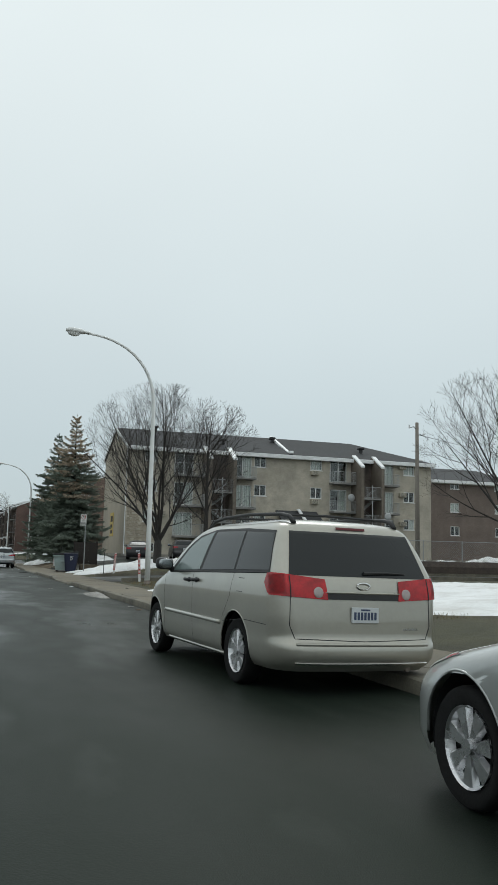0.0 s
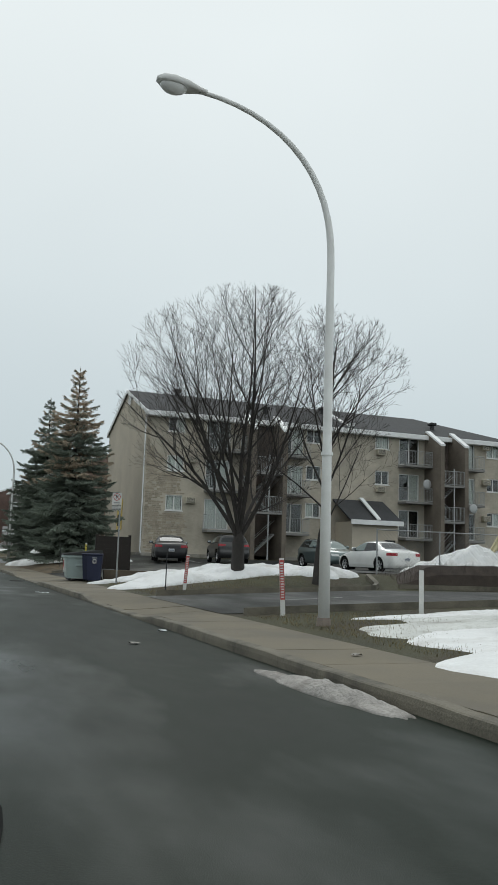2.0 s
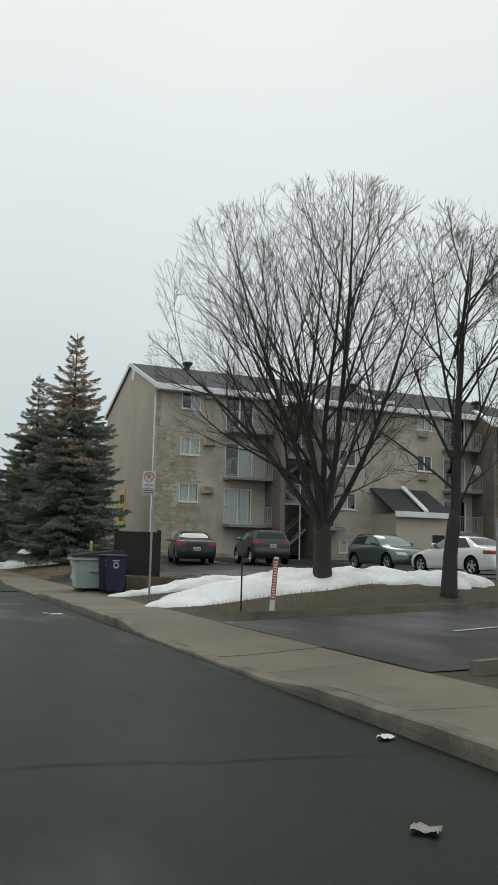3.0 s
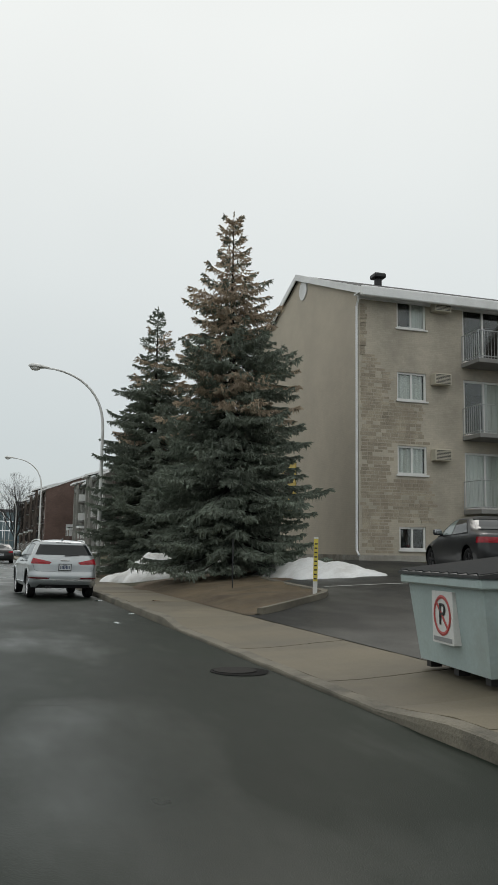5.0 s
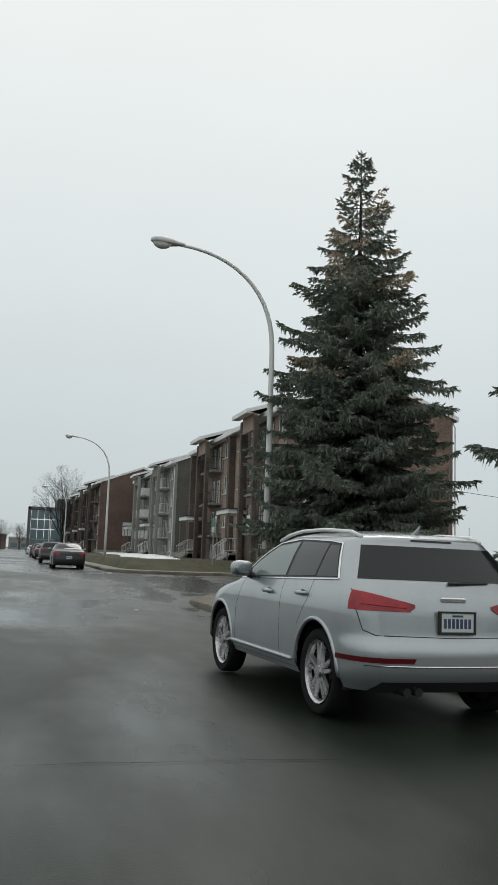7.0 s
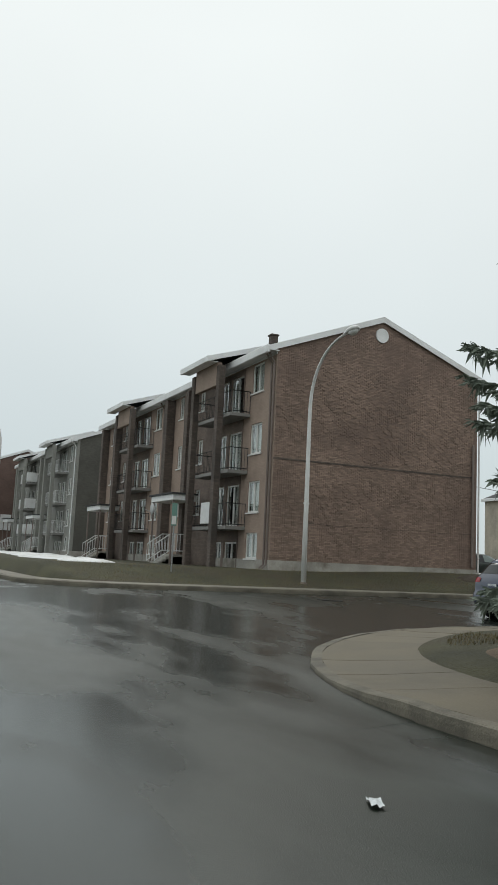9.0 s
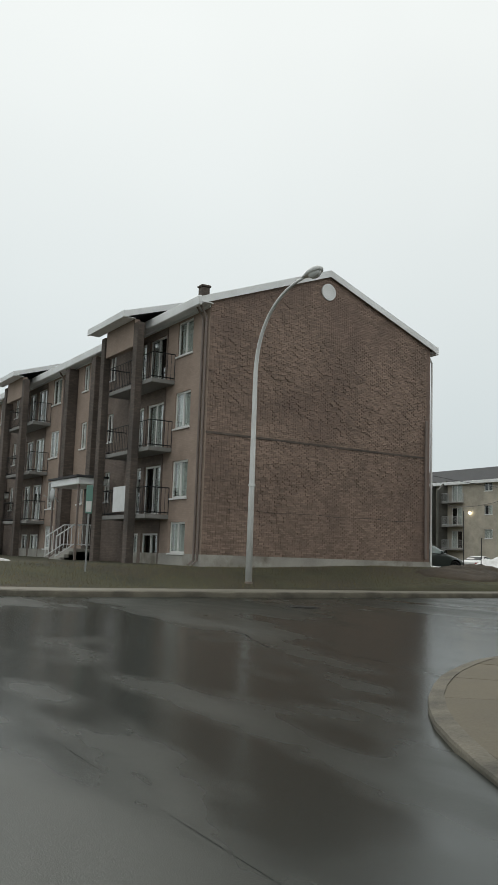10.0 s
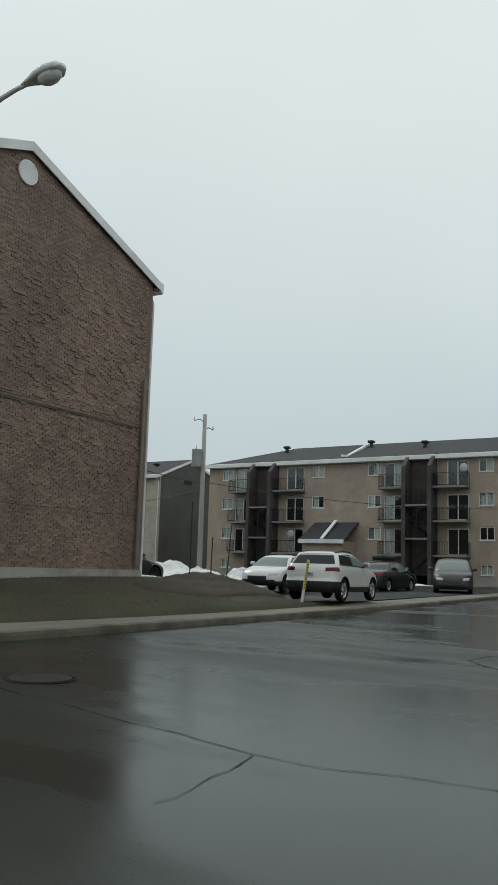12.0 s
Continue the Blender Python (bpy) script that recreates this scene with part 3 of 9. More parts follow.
# ---- building parts, in a frame with x along the front, y inwards and z up ----
def holed_wall(us, ue, zs, ze, holes, thick=0.22, reveal=True):
    """A wall in the plane y = 0 with openings through it: front, back and reveals."""
    bm = bmesh.new()
    U = sorted({us, ue, *[h[0] for h in holes], *[h[1] for h in holes]})
    Z = sorted({zs, ze, *[h[2] for h in holes], *[h[3] for h in holes]})
    for v in (0.0, thick):
        grid = {}
        for i in range(len(U) - 1):
            for j in range(len(Z) - 1):
                um, zm = (U[i] + U[i + 1]) / 2, (Z[j] + Z[j + 1]) / 2
                if any(h[0] < um < h[1] and h[2] < zm < h[3] for h in holes):
                    continue
                q = []
                for a, b in ((i, j), (i + 1, j), (i + 1, j + 1), (i, j + 1)):
                    if (a, b) not in grid:
                        grid[a, b] = bm.verts.new((U[a], v, Z[b]))
                    q.append(grid[a, b])
                bm.faces.new(q if v == 0 else q[::-1])
    for u0, u1, z0, z1 in [h[:4] for h in holes] + [(us, ue, zs, ze)]:
        p = [(u0, z0), (u1, z0), (u1, z1), (u0, z1)]
        outer = (u0, u1, z0, z1) == (us, ue, zs, ze)
        for (a, b), (c, d) in zip(p, p[1:] + p[:1]):
            f = [bm.verts.new(w) for w in ((a, 0, b), (c, 0, d), (c, thick, d), (a, thick, b))]
            bm.faces.new(f[::-1] if outer else f)
    return bm


MESHES = {}


def shared(key, make):
    """One mesh for all alike pieces."""
    if key not in MESHES:
        bm = make()
        me = bpy.data.meshes.new(key[0])
        bm.normal_update()
        bm.to_mesh(me)
        bm.free()
        MESHES[key] = me
    return MESHES[key]


def put(name, key, make, material, parent, m, label=""):
    me = shared(key, make)
    if not me.materials:
        me.materials.append(material)
    ob = new(name, me)
    ob.parent = parent
    ob.matrix_local = m
    if label:
        ob["label"] = label
    return ob


def frame_bm(w, h, bar=0.055, d=0.07, mull=True):
    it = [(0, w, 0, d, 0, bar), (0, w, 0, d, h - bar, h), (0, bar, 0, d, bar, h - bar), (w - bar, w, 0, d, bar, h - bar)]
    if mull:
        it.append((w / 2 - bar * 0.5, w / 2 + bar * 0.5, -0.004, d, bar, h - bar))
    return boxes(*it)


def curtain_bm(w, h):
    bm = bmesh.new()
    n = max(6, round(w / 0.06))
    a = [bm.verts.new((w * i / n, 0.03 * math.sin(i * 1.9), 0)) for i in range(n + 1)]
    b = [bm.verts.new((w * i / n, 0.025 * math.sin(i * 1.9 + 0.3), h)) for i in range(n + 1)]
    for i in range(n):
        bm.faces.new((a[i], a[i + 1], b[i + 1], b[i]))
    return bm


def window_part(parent, u0, u1, z0, z1, kind, rng):
    """A sliding window or a patio door set in its opening."""
    w, h = round(u1 - u0, 3), round(z1 - z0, 3)
    name = "patio_door" if kind == "door" else "window"
    fr = put(name, ("window_frame", w, h), lambda: frame_bm(w, h, 0.075 if kind == "door" else 0.07), FRAME, parent, pose(u0, 0.05, z0))
    half = w / 2 - 0.09
    for s in (0, 1):
        p = put("pane", ("pane", w, h), lambda: boxes((0, half, 0, 0.012, 0, h - 0.14)), PANE, fr, pose(0.07 + s * (w / 2 - 0.02), 0.02 + 0.02 * s, 0.07))
        p.visible_shadow = False
    if kind != "door":
        put("sill", ("sill", w), lambda: boxes((-0.05, w + 0.05, -0.12, 0.05, -0.06, 0.0)), FRAME, fr, pose(0, 0, 0))
    r = rng.random() if kind != "veiled" else 0.1
    if r < 0.75:
        side = rng.random() < 0.5
        full = r < 0.28
        cw = round(w - 0.16, 3) if full else round(w * 0.46, 3)
        put("curtain", ("curtain", cw, h), lambda: curtain_bm(cw, h - 0.14), CURTAIN, fr, pose(0.08 if full or side else w * 0.5, 0.12, 0.07), "pale hanging curtain")
    return fr


def railing(parent, pts, z, material, h=1.02, gap=0.13, bar=0.016, rail=0.021):
    """Rails and single upright bars along a plan line."""
    for k, ((x0, y0), (x1, y1)) in enumerate(zip(pts, pts[1:])):
        for zz in (0.08, h):
            part("handrail" if zz == h else "bottom_rail", tube(bmesh.new(), [(x0, y0, z + zz), (x1, y1, z + zz)], [rail] * 2, 4), material, parent)
        n = max(1, round(math.hypot(x1 - x0, y1 - y0) / gap))
        for i in range(1 if k else 0, n + 1):
            r = round((bar if 0 < i < n else bar * 1.7) * 0.6, 4)
            put("baluster", ("baluster", r, h, material.name), lambda: tube(bmesh.new(), [(0, 0, 0), (0, 0, h)], [r] * 2, 4, cap=False), material, parent, pose(x0 + (x1 - x0) * i / n, y0 + (y1 - y0) * i / n, z))


def balcony(parent, u0, u1, z, out, material, gap=0.13, slab=0.16, solid=None, h=1.02, slab_mat=None):
    b = part("balcony", boxes((u0, u1, -out, -0.003, z - slab, z), bevel=0.012), slab_mat or SLAB, parent)
    if solid:
        bm = boxes((u0, u1, -out, -out + 0.04, z + 0.08, z + h), (u0, u0 + 0.04, -out + 0.04, -0.01, z + 0.08, z + h), (u1 - 0.04, u1, -out + 0.04, -0.01, z + 0.08, z + h), bevel=0.008)
        part("parapet", bm, solid, b)
    else:
        railing(b, [(u0 + 0.03, -0.02), (u0 + 0.03, -out + 0.03), (u1 - 0.03, -out + 0.03), (u1 - 0.03, -0.02)], z, material, h, gap)
    return b


def fin_bm(u, t, v_out, z0, z_in, z_out):
    """A wall standing out from the front, its top sloping down outwards."""
    bm = bmesh.new()
    prof = [(-0.003, z0), (-0.003, z_in), (-v_out * 0.12, z_in), (-v_out, z_out), (-v_out, z0)]
    rings = [[bm.verts.new((uu, v, z)) for v, z in prof] for uu in (u - t / 2, u + t / 2)]
    bm.faces.new(rings[0])
    bm.faces.new(rings[1][::-1])
    for i in range(5):
        j = (i + 1) % 5
        bm.faces.new((rings[0][i], rings[1][i], rings[1][j], rings[0][j]))
    bmesh.ops.recalc_face_normals(bm, faces=bm.faces)
    return bm


def cap_bm(u, t, v_out, z_in, z_out, up=0.16):
    bm = bmesh.new()
    prof = [(-0.2, z_in + 0.003), (-v_out * 0.12, z_in + 0.003), (-v_out - 0.04, z_out + 0.003), (-v_out - 0.04, z_out + up), (-v_out * 0.12, z_in + up), (-0.2, z_in + up)]
    rings = [[bm.verts.new((uu, v, z)) for v, z in prof] for uu in (u - t / 2, u + t / 2)]
    bm.faces.new(rings[0])
    bm.faces.new(rings[1][::-1])
    for i in range(6):
        j = (i + 1) % 6
        bm.faces.new((rings[0][i], rings[1][i], rings[1][j], rings[0][j]))
    bmesh.ops.recalc_face_normals(bm, faces=bm.faces)
    return bm


def roof_bm(L, D, ze, zr, o=0.45, hip0=0.0, hip1=0.0, t=0.14):
    """A pitched roof slab; hip0 and hip1 are the runs of hipped ends, 0 for gables."""
    bm = bmesh.new()
    ym = D / 2
    k = (zr - ze) / ym
    zo = ze - k * o
    a = -o if hip0 else -0.12
    c = L + (o if hip1 else 0.12)
    ra = hip0 if hip0 else a
    rc = L - hip1 if hip1 else c
    for dz, flip in ((t, False), (0.0, True)):
        p = [(a, -o, zo), (c, -o, zo), (c, D + o, zo), (a, D + o, zo), (ra, ym, zr), (rc, ym, zr)]
        v = [bm.verts.new((x, y, z + dz)) for x, y, z in p]
        for q in ((0, 1, 5, 4), (2, 3, 4, 5), (3, 0, 4), (1, 2, 5)):
            if len(q) == 3 and ((q[0] == 3 and not hip0) or (q[0] == 1 and not hip1)):
                continue
            bm.faces.new([v[i] for i in (q[::-1] if flip else q)])
    return bm


def apartment(name, m, L, D, z0, ze, zr, front, end, openings, label, hip0=0.0, hip1=0.0, seed=1, found=0.0, back=None):
    """The shell of a walk-up block: holed front, ends, back, roof, gutters and drainpipes."""
    rng = random.Random(seed)
    t = thing(name, m, label, "apartment building", "walk-up apartment blocks")
    part("front_wall", holed_wall(0, L, z0, ze, openings), front, t)
    for u, hip, flip in ((0.0, hip0, False), (L, hip1, True)):
        bm = bmesh.new()
        pr = [(0.224, z0), (D - 0.004, z0), (D - 0.004, ze)] + ([] if hip else [(D / 2, zr - 0.02)]) + [(0.224, ze)]
        if not hip:
            pr = [(0.0 + 0.224, z0), (D - 0.004, z0), (D - 0.004, ze), (D / 2, zr - 0.02), (0.224, ze + (zr - ze) * 0.224 / (D / 2))]
        r0 = [bm.verts.new((u, v, z)) for v, z in pr]
        r1 = [bm.verts.new((u + (-0.22 if flip else 0.22), v, z)) for v, z in pr]
        bm.faces.new(r0)
        bm.faces.new(r1[::-1])
        for i in range(len(pr)):
            j = (i + 1) % len(pr)
            bm.faces.new((r0[i], r0[j], r1[j], r1[i]))
        bmesh.ops.recalc_face_normals(bm, faces=bm.faces)
        part("end_wall", bm, end, t)
    part("back_wall", boxes((0, L, D - 0.003, D + 0.2, z0, ze)), back or end, t)
    part("roof", roof_bm(L, D, ze + 0.02, zr, hip0=hip0, hip1=hip1), ROOF, t)
    k = (zr - ze) / (D / 2) * 0.45
    for y0, y1 in ((-0.58, -0.43), (D + 0.43, D + 0.58)):
        part("gutter", boxes((-0.15, L + 0.15, y0, y1, ze - k - 0.17, ze - k + 0.19), bevel=0.03), TRIM, t)
    part("soffit", boxes((-0.2, L + 0.2, -0.43, -0.004, ze - k - 0.06, ze - k - 0.02)), TRIM, t)
    part("frieze_board", boxes((0.0, L, -0.03, -0.003, ze - 0.32, ze - 0.1)), TRIM, t)
    for u, hip in ((-0.15, hip0), (L + 0.11, hip1)):
        if hip:
            continue
        for s in (0, 1):
            bm = bmesh.new()
            ya, yb = (-0.45, D / 2) if s == 0 else (D + 0.45, D / 2)
            za, zb = ze - k, zr
            for uu in (u, u + 0.04):
                bm.faces.new([bm.verts.new(p) for p in ((uu, ya, za - 0.1), (uu, yb, zb - 0.1), (uu, yb, zb + 0.17), (uu, ya, za + 0.17))])
            fs = bm.faces[:]
            va, vb = list(fs[0].verts), list(fs[1].verts)
            for i in range(4):
                j = (i + 1) % 4
                bm.faces.new((va[i], va[j], vb[j], vb[i]))
            bmesh.ops.recalc_face_normals(bm, faces=bm.faces)
            part("rake_board", bm, TRIM, t)
    for o in openings:
        window_part(t, *o, rng)
    # added floors and a partition behind the openings: room shade put into their near-black colour
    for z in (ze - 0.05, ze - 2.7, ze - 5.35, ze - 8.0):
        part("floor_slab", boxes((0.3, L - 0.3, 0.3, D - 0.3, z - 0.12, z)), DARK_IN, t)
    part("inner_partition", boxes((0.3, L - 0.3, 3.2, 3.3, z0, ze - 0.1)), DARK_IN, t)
    if found:
        part("foundation", boxes((-0.03, L + 0.03, -0.03, D + 0.22, z0 - 0.3, found)), FOUND, t)
    return t


def downpipe(parent, u, v, z0, z1, bend=0.4, material=None):
    bm = tube(bmesh.new(), [(u, v - bend, z1 + 0.25), (u, v - 0.06, z1 - 0.25), (u, v - 0.06, z0 + 0.2), (u, v - 0.25, z0 + 0.03)], [0.045] * 4, 6)
    part("downpipe", bm, material or TRIM, parent)


def roof_vent(parent, u, v, z, s=1.0):
    bm = tube(bmesh.new(), [(u, v, z - 0.3), (u, v, z + 0.3 * s)], [0.17 * s, 0.17 * s], 10)
    box(bm, u - 0.28 * s, u + 0.28 * s, v - 0.28 * s, v + 0.28 * s, z + 0.3 * s, z + 0.52 * s, bevel=0.05)
    part("roof_vent", bm, DARK_METAL, parent, "black roof ventilator")


def gable_vent(parent, at_u, v, z, r=0.33):
    bm = bmesh.new()
    bmesh.ops.create_cone(bm, cap_ends=True, segments=24, radius1=r, radius2=r, depth=0.06, matrix=Matrix.Translation((at_u, v, z)) @ Matrix.Rotation(math.pi / 2, 4, "Y"))
    for i in range(-3, 4):
        w = math.sqrt(max(0.01, r * r - (i * r / 4) ** 2)) * 0.85
        box(bm, at_u - 0.034, at_u + 0.034, v - w, v + w, z + i * r / 4 - 0.012, z + i * r / 4 + 0.012)
    part("gable_vent", bm, TRIM, parent, "round white gable vent")


def air_conditioner(parent, u, z, w=0.68, h=0.42, d=0.35):
    b = part("air_conditioner", boxes((u, u + w, -d, -0.003, z, z + h), bevel=0.02), AC_CREAM, parent, "cream wall air conditioner")
    it = []
    for i in range(7):
        it.append((u + 0.05, u + w - 0.05, -d - 0.006, -d + 0.01, z + 0.05 + i * 0.05, z + 0.07 + i * 0.05))
    part("grille", boxes(*it), DARK_METAL, b)


def dish(parent, u, v, z, r=0.36):
    bm = bmesh.new()
    bmesh.ops.create_uvsphere(bm, u_segments=16, v_segments=10, radius=r, matrix=Matrix.Translation((u, v, z)) @ Matrix.Diagonal((1, 0.22, 1, 1)))
    tube(bm, [(u, v + 0.05, z), (u, v + 0.3, z - 0.3)], [0.025] * 2, 6)
    tube(bm, [(u, v - 0.02, z - r * 0.7), (u + 0.1, v - 0.4, z - 0.05)], [0.012] * 2, 5)
    part("satellite_dish", bm, RAIL_GREY, parent, "grey satellite dish", smooth=True)


def stair_flight(bm, u0, u1, v0, v1, z0, z1, n=8):
    """Open metal steps from (u0, z0) to (u1, z1)."""
    for i in range(n):
        a, b = u0 + (u1 - u0) * i / n, u0 + (u1 - u0) * (i + 1) / n
        z = z0 + (z1 - z0) * (i + 1) / n
        box(bm, min(a, b), max(a, b), v0, v1, z - 0.05, z)
    for v in (v0, v1):
        tube(bm, [(u0, v, z0 + 0.0), (u1, v, z1 - 0.05)], [0.06] * 2, 4)
        tube(bm, [(u0, v, z0 + 0.95), (u1, v, z1 + 0.9)], [0.022] * 2, 4)


FLOORS = (9.52, 6.87, 4.2)                   # window sills of the three upper floors
DOORS = (8.46, 5.75, 3.06)


def lot_block(name, m, L, units, z0, ze, zr, front, end, label, hip0, hip1, seed, rail_mat, fin_mat, fin_out=2.2, white_caps=True, narrow=False):
    """A block whose front gives on its car park: per unit two windows, two patio doors, balconies and a stair between two fins."""
    ops = []
    for o, lay in units:
        for zi, zd in zip(FLOORS, DOORS):
            for u in lay["windows"]:
                ops.append((o + u, o + u + 1.18, zi, zi + 1.03, "window"))
            for u in lay["doors"]:
                ops.append((o + u, o + u + 1.75, zd, zd + 2.05, "door"))
        for u in lay["windows"]:
            ops.append((o + u + 0.05, o + u + 1.1, 1.55, 2.35, "window"))
    t = apartment(name, m, L, 12.0, z0, ze, zr, front, end, ops, label, hip0, hip1, seed, found=1.35)
    for o, lay in units:
        for i, zd in enumerate(DOORS):
            for k, u in enumerate(lay["doors"]):
                f0, f1 = lay["fins"]
                a, b = (o + u - 0.08, o + f0 - 0.16) if k == 0 else (o + f1 + 0.16, o + u + 1.85)
                balcony(t, a, b, zd - 0.06, 1.15, rail_mat)
        f0, f1 = lay["fins"]
        for f in lay["fins"]:
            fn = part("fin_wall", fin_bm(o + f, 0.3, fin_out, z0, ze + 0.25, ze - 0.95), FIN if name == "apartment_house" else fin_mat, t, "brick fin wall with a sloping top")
            if white_caps:
                part("coping", cap_bm(o + f, 0.4, fin_out, ze + 0.25, ze - 0.95), TRIM, fn, "white sloping metal coping")
        # open stair between the fins
        a, b = o + f0 + 0.16, o + f1 - 0.16
        # thin sheet over the front wall between the fins, darker than the front
        part("bay_wall", boxes((a, b, -0.03, -0.004, z0, ze - 0.35)), fin_mat, t, "thin dark facing over the wall behind the stair")
        for z in (6.95, 4.3):
            ld = part("landing", boxes((a, b, -fin_out + 0.05, -fin_out + 1.0, z - 0.14, z), bevel=0.01), SLAB, t)
            railing(ld, [(a, -fin_out + 0.08), (b, -fin_out + 0.08)], z, rail_mat, 1.05, 0.12)
        part("post", tube(bmesh.new(), [((a + b) / 2, -fin_out + 0.1, z0), ((a + b) / 2, -fin_out + 0.1, 8.2)], [0.045] * 2, 8), rail_mat, t)
        st = bmesh.new()
        for za, zb in ((1.3, 2.9), (4.3, 5.6), (5.6, 6.95)):
            up = za in (1.3, 5.6)
            stair_flight(st, a + 0.1 if up else b - 0.1, b - 0.1 if up else a + 0.1, -1.1 if up else -0.55, -0.6 if up else -0.08, za, zb)
        part("stair", st, rail_mat, t, "metal outdoor stair")
    return t


def entrance_lodge(t, u0, u1, z0, out=2.6):
    """A small lean-to with a dark roof, halved by a white raked parapet."""
    um = (u0 + u1) / 2 + 0.1
    b = part("entrance_lodge", boxes((u0 + 0.25, u1 - 0.25, -out, -0.003, z0, 3.95)), BEIGE_END if t.name.startswith("apartment_house") else TAN, t, "lean-to entrance with a dark shingle roof")
    bm = bmesh.new()
    p = [(u0, -out - 0.3, 3.92), (u1, -out - 0.3, 3.92), (u1, -0.01, 5.5), (u0, -0.01, 5.5)]
    lo = [bm.verts.new(q) for q in p]
    hi = [bm.verts.new((x, y, z + 0.12)) for x, y, z in p]
    bm.faces.new(lo[::-1])
    bm.faces.new(hi)
    for i in range(4):
        j = (i + 1) % 4
        bm.faces.new((lo[i], lo[j], hi[j], hi[i]))
    part("lodge_roof", bm, ROOF, b)
    part("fascia", boxes((u0 - 0.02, u1 + 0.02, -out - 0.38, -out - 0.3, 3.75, 4.08)), TRIM, b)
    part("parapet", cap_bm(um, 0.3, out + 0.3, 5.7, 4.1, 0.1), TRIM, b)
    part("door", boxes((u1 - 1.3, u1 - 0.45, -out - 0.03, -out - 0.002, z0 + 0.1, z0 + 2.15)), DARK_METAL, b)


# beige block on the car park
lay1 = dict(windows=(1.5, 11.75), doors=(4.22, 9.75), fins=(6.95, 9.2))
lay2 = dict(windows=(1.95, 11.85), doors=(3.97, 9.0), fins=(6.35, 8.45))
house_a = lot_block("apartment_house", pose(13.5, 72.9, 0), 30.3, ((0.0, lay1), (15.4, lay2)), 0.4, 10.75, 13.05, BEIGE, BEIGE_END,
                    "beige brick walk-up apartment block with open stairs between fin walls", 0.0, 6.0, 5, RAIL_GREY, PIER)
for u, z in ((2.87, 10.2), (2.84, 7.48), (2.82, 4.72), (26.7, 10.08), (26.7, 7.35), (26.7, 4.55), (17.4, 9.05), (17.4, 6.3)):
    air_conditioner(house_a, u, z)
downpipe(house_a, -0.08, 0.08, 1.3, 10.4)
gable_vent(house_a, -0.02, 5.4, 12.35, 0.42)
for u, v in ((3.6, 5.7), (9.3, 2.0), (15.0, 4.2), (23.7, 2.2)):
    roof_vent(house_a, u, v, 10.95 + v * 0.37)
part("roof_parapet", cap_bm(15.4, 0.28, -5.6, 11.0, 13.1, 0.22), TRIM, house_a, "white raked parapet between the two halves")
entrance_lodge(house_a, 13.9, 18.0, 0.6)
dish(house_a, 21.0, -1.3, 7.0)
dish(house_a, 24.2, -2.5, 5.3)


def exposed_courses():
    """Where the render has come off near the corner: rough courses proud of the wall, with a ragged edge."""
    rng = random.Random(41)
    bm = bmesh.new()
    holes = [(u, u + 1.18, zi, zi + 1.03) for u in lay1["windows"] for zi in FLOORS] + [(u, u + 1.18, 1.5, 2.4) for u in lay1["windows"]]
    z = 1.42
    while z < 8.4:
        hgt = rng.uniform(0.09, 0.15)
        u = 0.04 + rng.uniform(0, 0.1)
        edge = 2.75 + 0.7 * noise.noise((0, z * 0.6, 3)) - max(0, z - 6.2) * 1.0
        while u < edge:
            w = rng.uniform(0.16, 0.36)
            if rng.random() < 0.9 and not any(h0 - 0.1 < u + w and u < h1 + 0.1 and g0 - 0.1 < z + hgt and z < g1 + 0.05 for h0, h1, g0, g1 in holes):
                o = rng.uniform(0.004, 0.013)
                box(bm, u, u + w - 0.02, -o, -0.001, z, z + hgt - 0.018)
            u += w
        z += hgt
    zz = 8.4
    while zz < 10.2:
        hgt = rng.uniform(0.09, 0.15)
        box(bm, 0.04, 0.04 + rng.uniform(0.16, 0.3), -rng.uniform(0.008, 0.03), -0.001, zz, zz + hgt - 0.018)
        zz += hgt
    ob = part("exposed_brickwork", bm, isle_of(WEATHERED), house_a, "rough weathered brick courses bared near the corner")
    ob["kind"] = "stuff"


WEATHERED = mat("weathered_courses", (0.370, 0.323, 0.252), 0.9, var=0.35, scale=1.5, fine=24, bump=0.6, bump_dist=0.012, dirt=(0.246, 0.207, 0.162), dirt_amt=0.8, each=0.15)


def isle_of(source):
    """A copy of a material whose shade changes from one joined piece to the next."""
    m = source.copy()
    m.name = source.name + "_joined"
    n, k = m.node_tree.nodes, m.node_tree.links
    oi = [x for x in n if x.bl_idname == "ShaderNodeObjectInfo"][0]
    ge = n.new("ShaderNodeNewGeometry")
    k.new(ge.outputs["Random Per Island"], oi.outputs["Random"].links[0].to_socket)
    n.remove(oi)
    return m


exposed_courses()
BANNER = mat("yellow_banner", (0.62, 0.47, 0.13), 0.6, var=0.1, scale=2, bump=0.05)
bn = part("banner", boxes((-0.05, -0.004, 6.1, 7.7, 2.95, 5.15), bevel=0.006), BANNER, house_a, "yellow letting banner with dark bars")
part("banner_print", boxes((-0.058, -0.045, 6.35, 7.45, 4.3, 4.85), (-0.058, -0.045, 6.4, 7.4, 3.75, 4.05), (-0.058, -0.045, 6.4, 7.4, 3.2, 3.5)), PIER, bn)

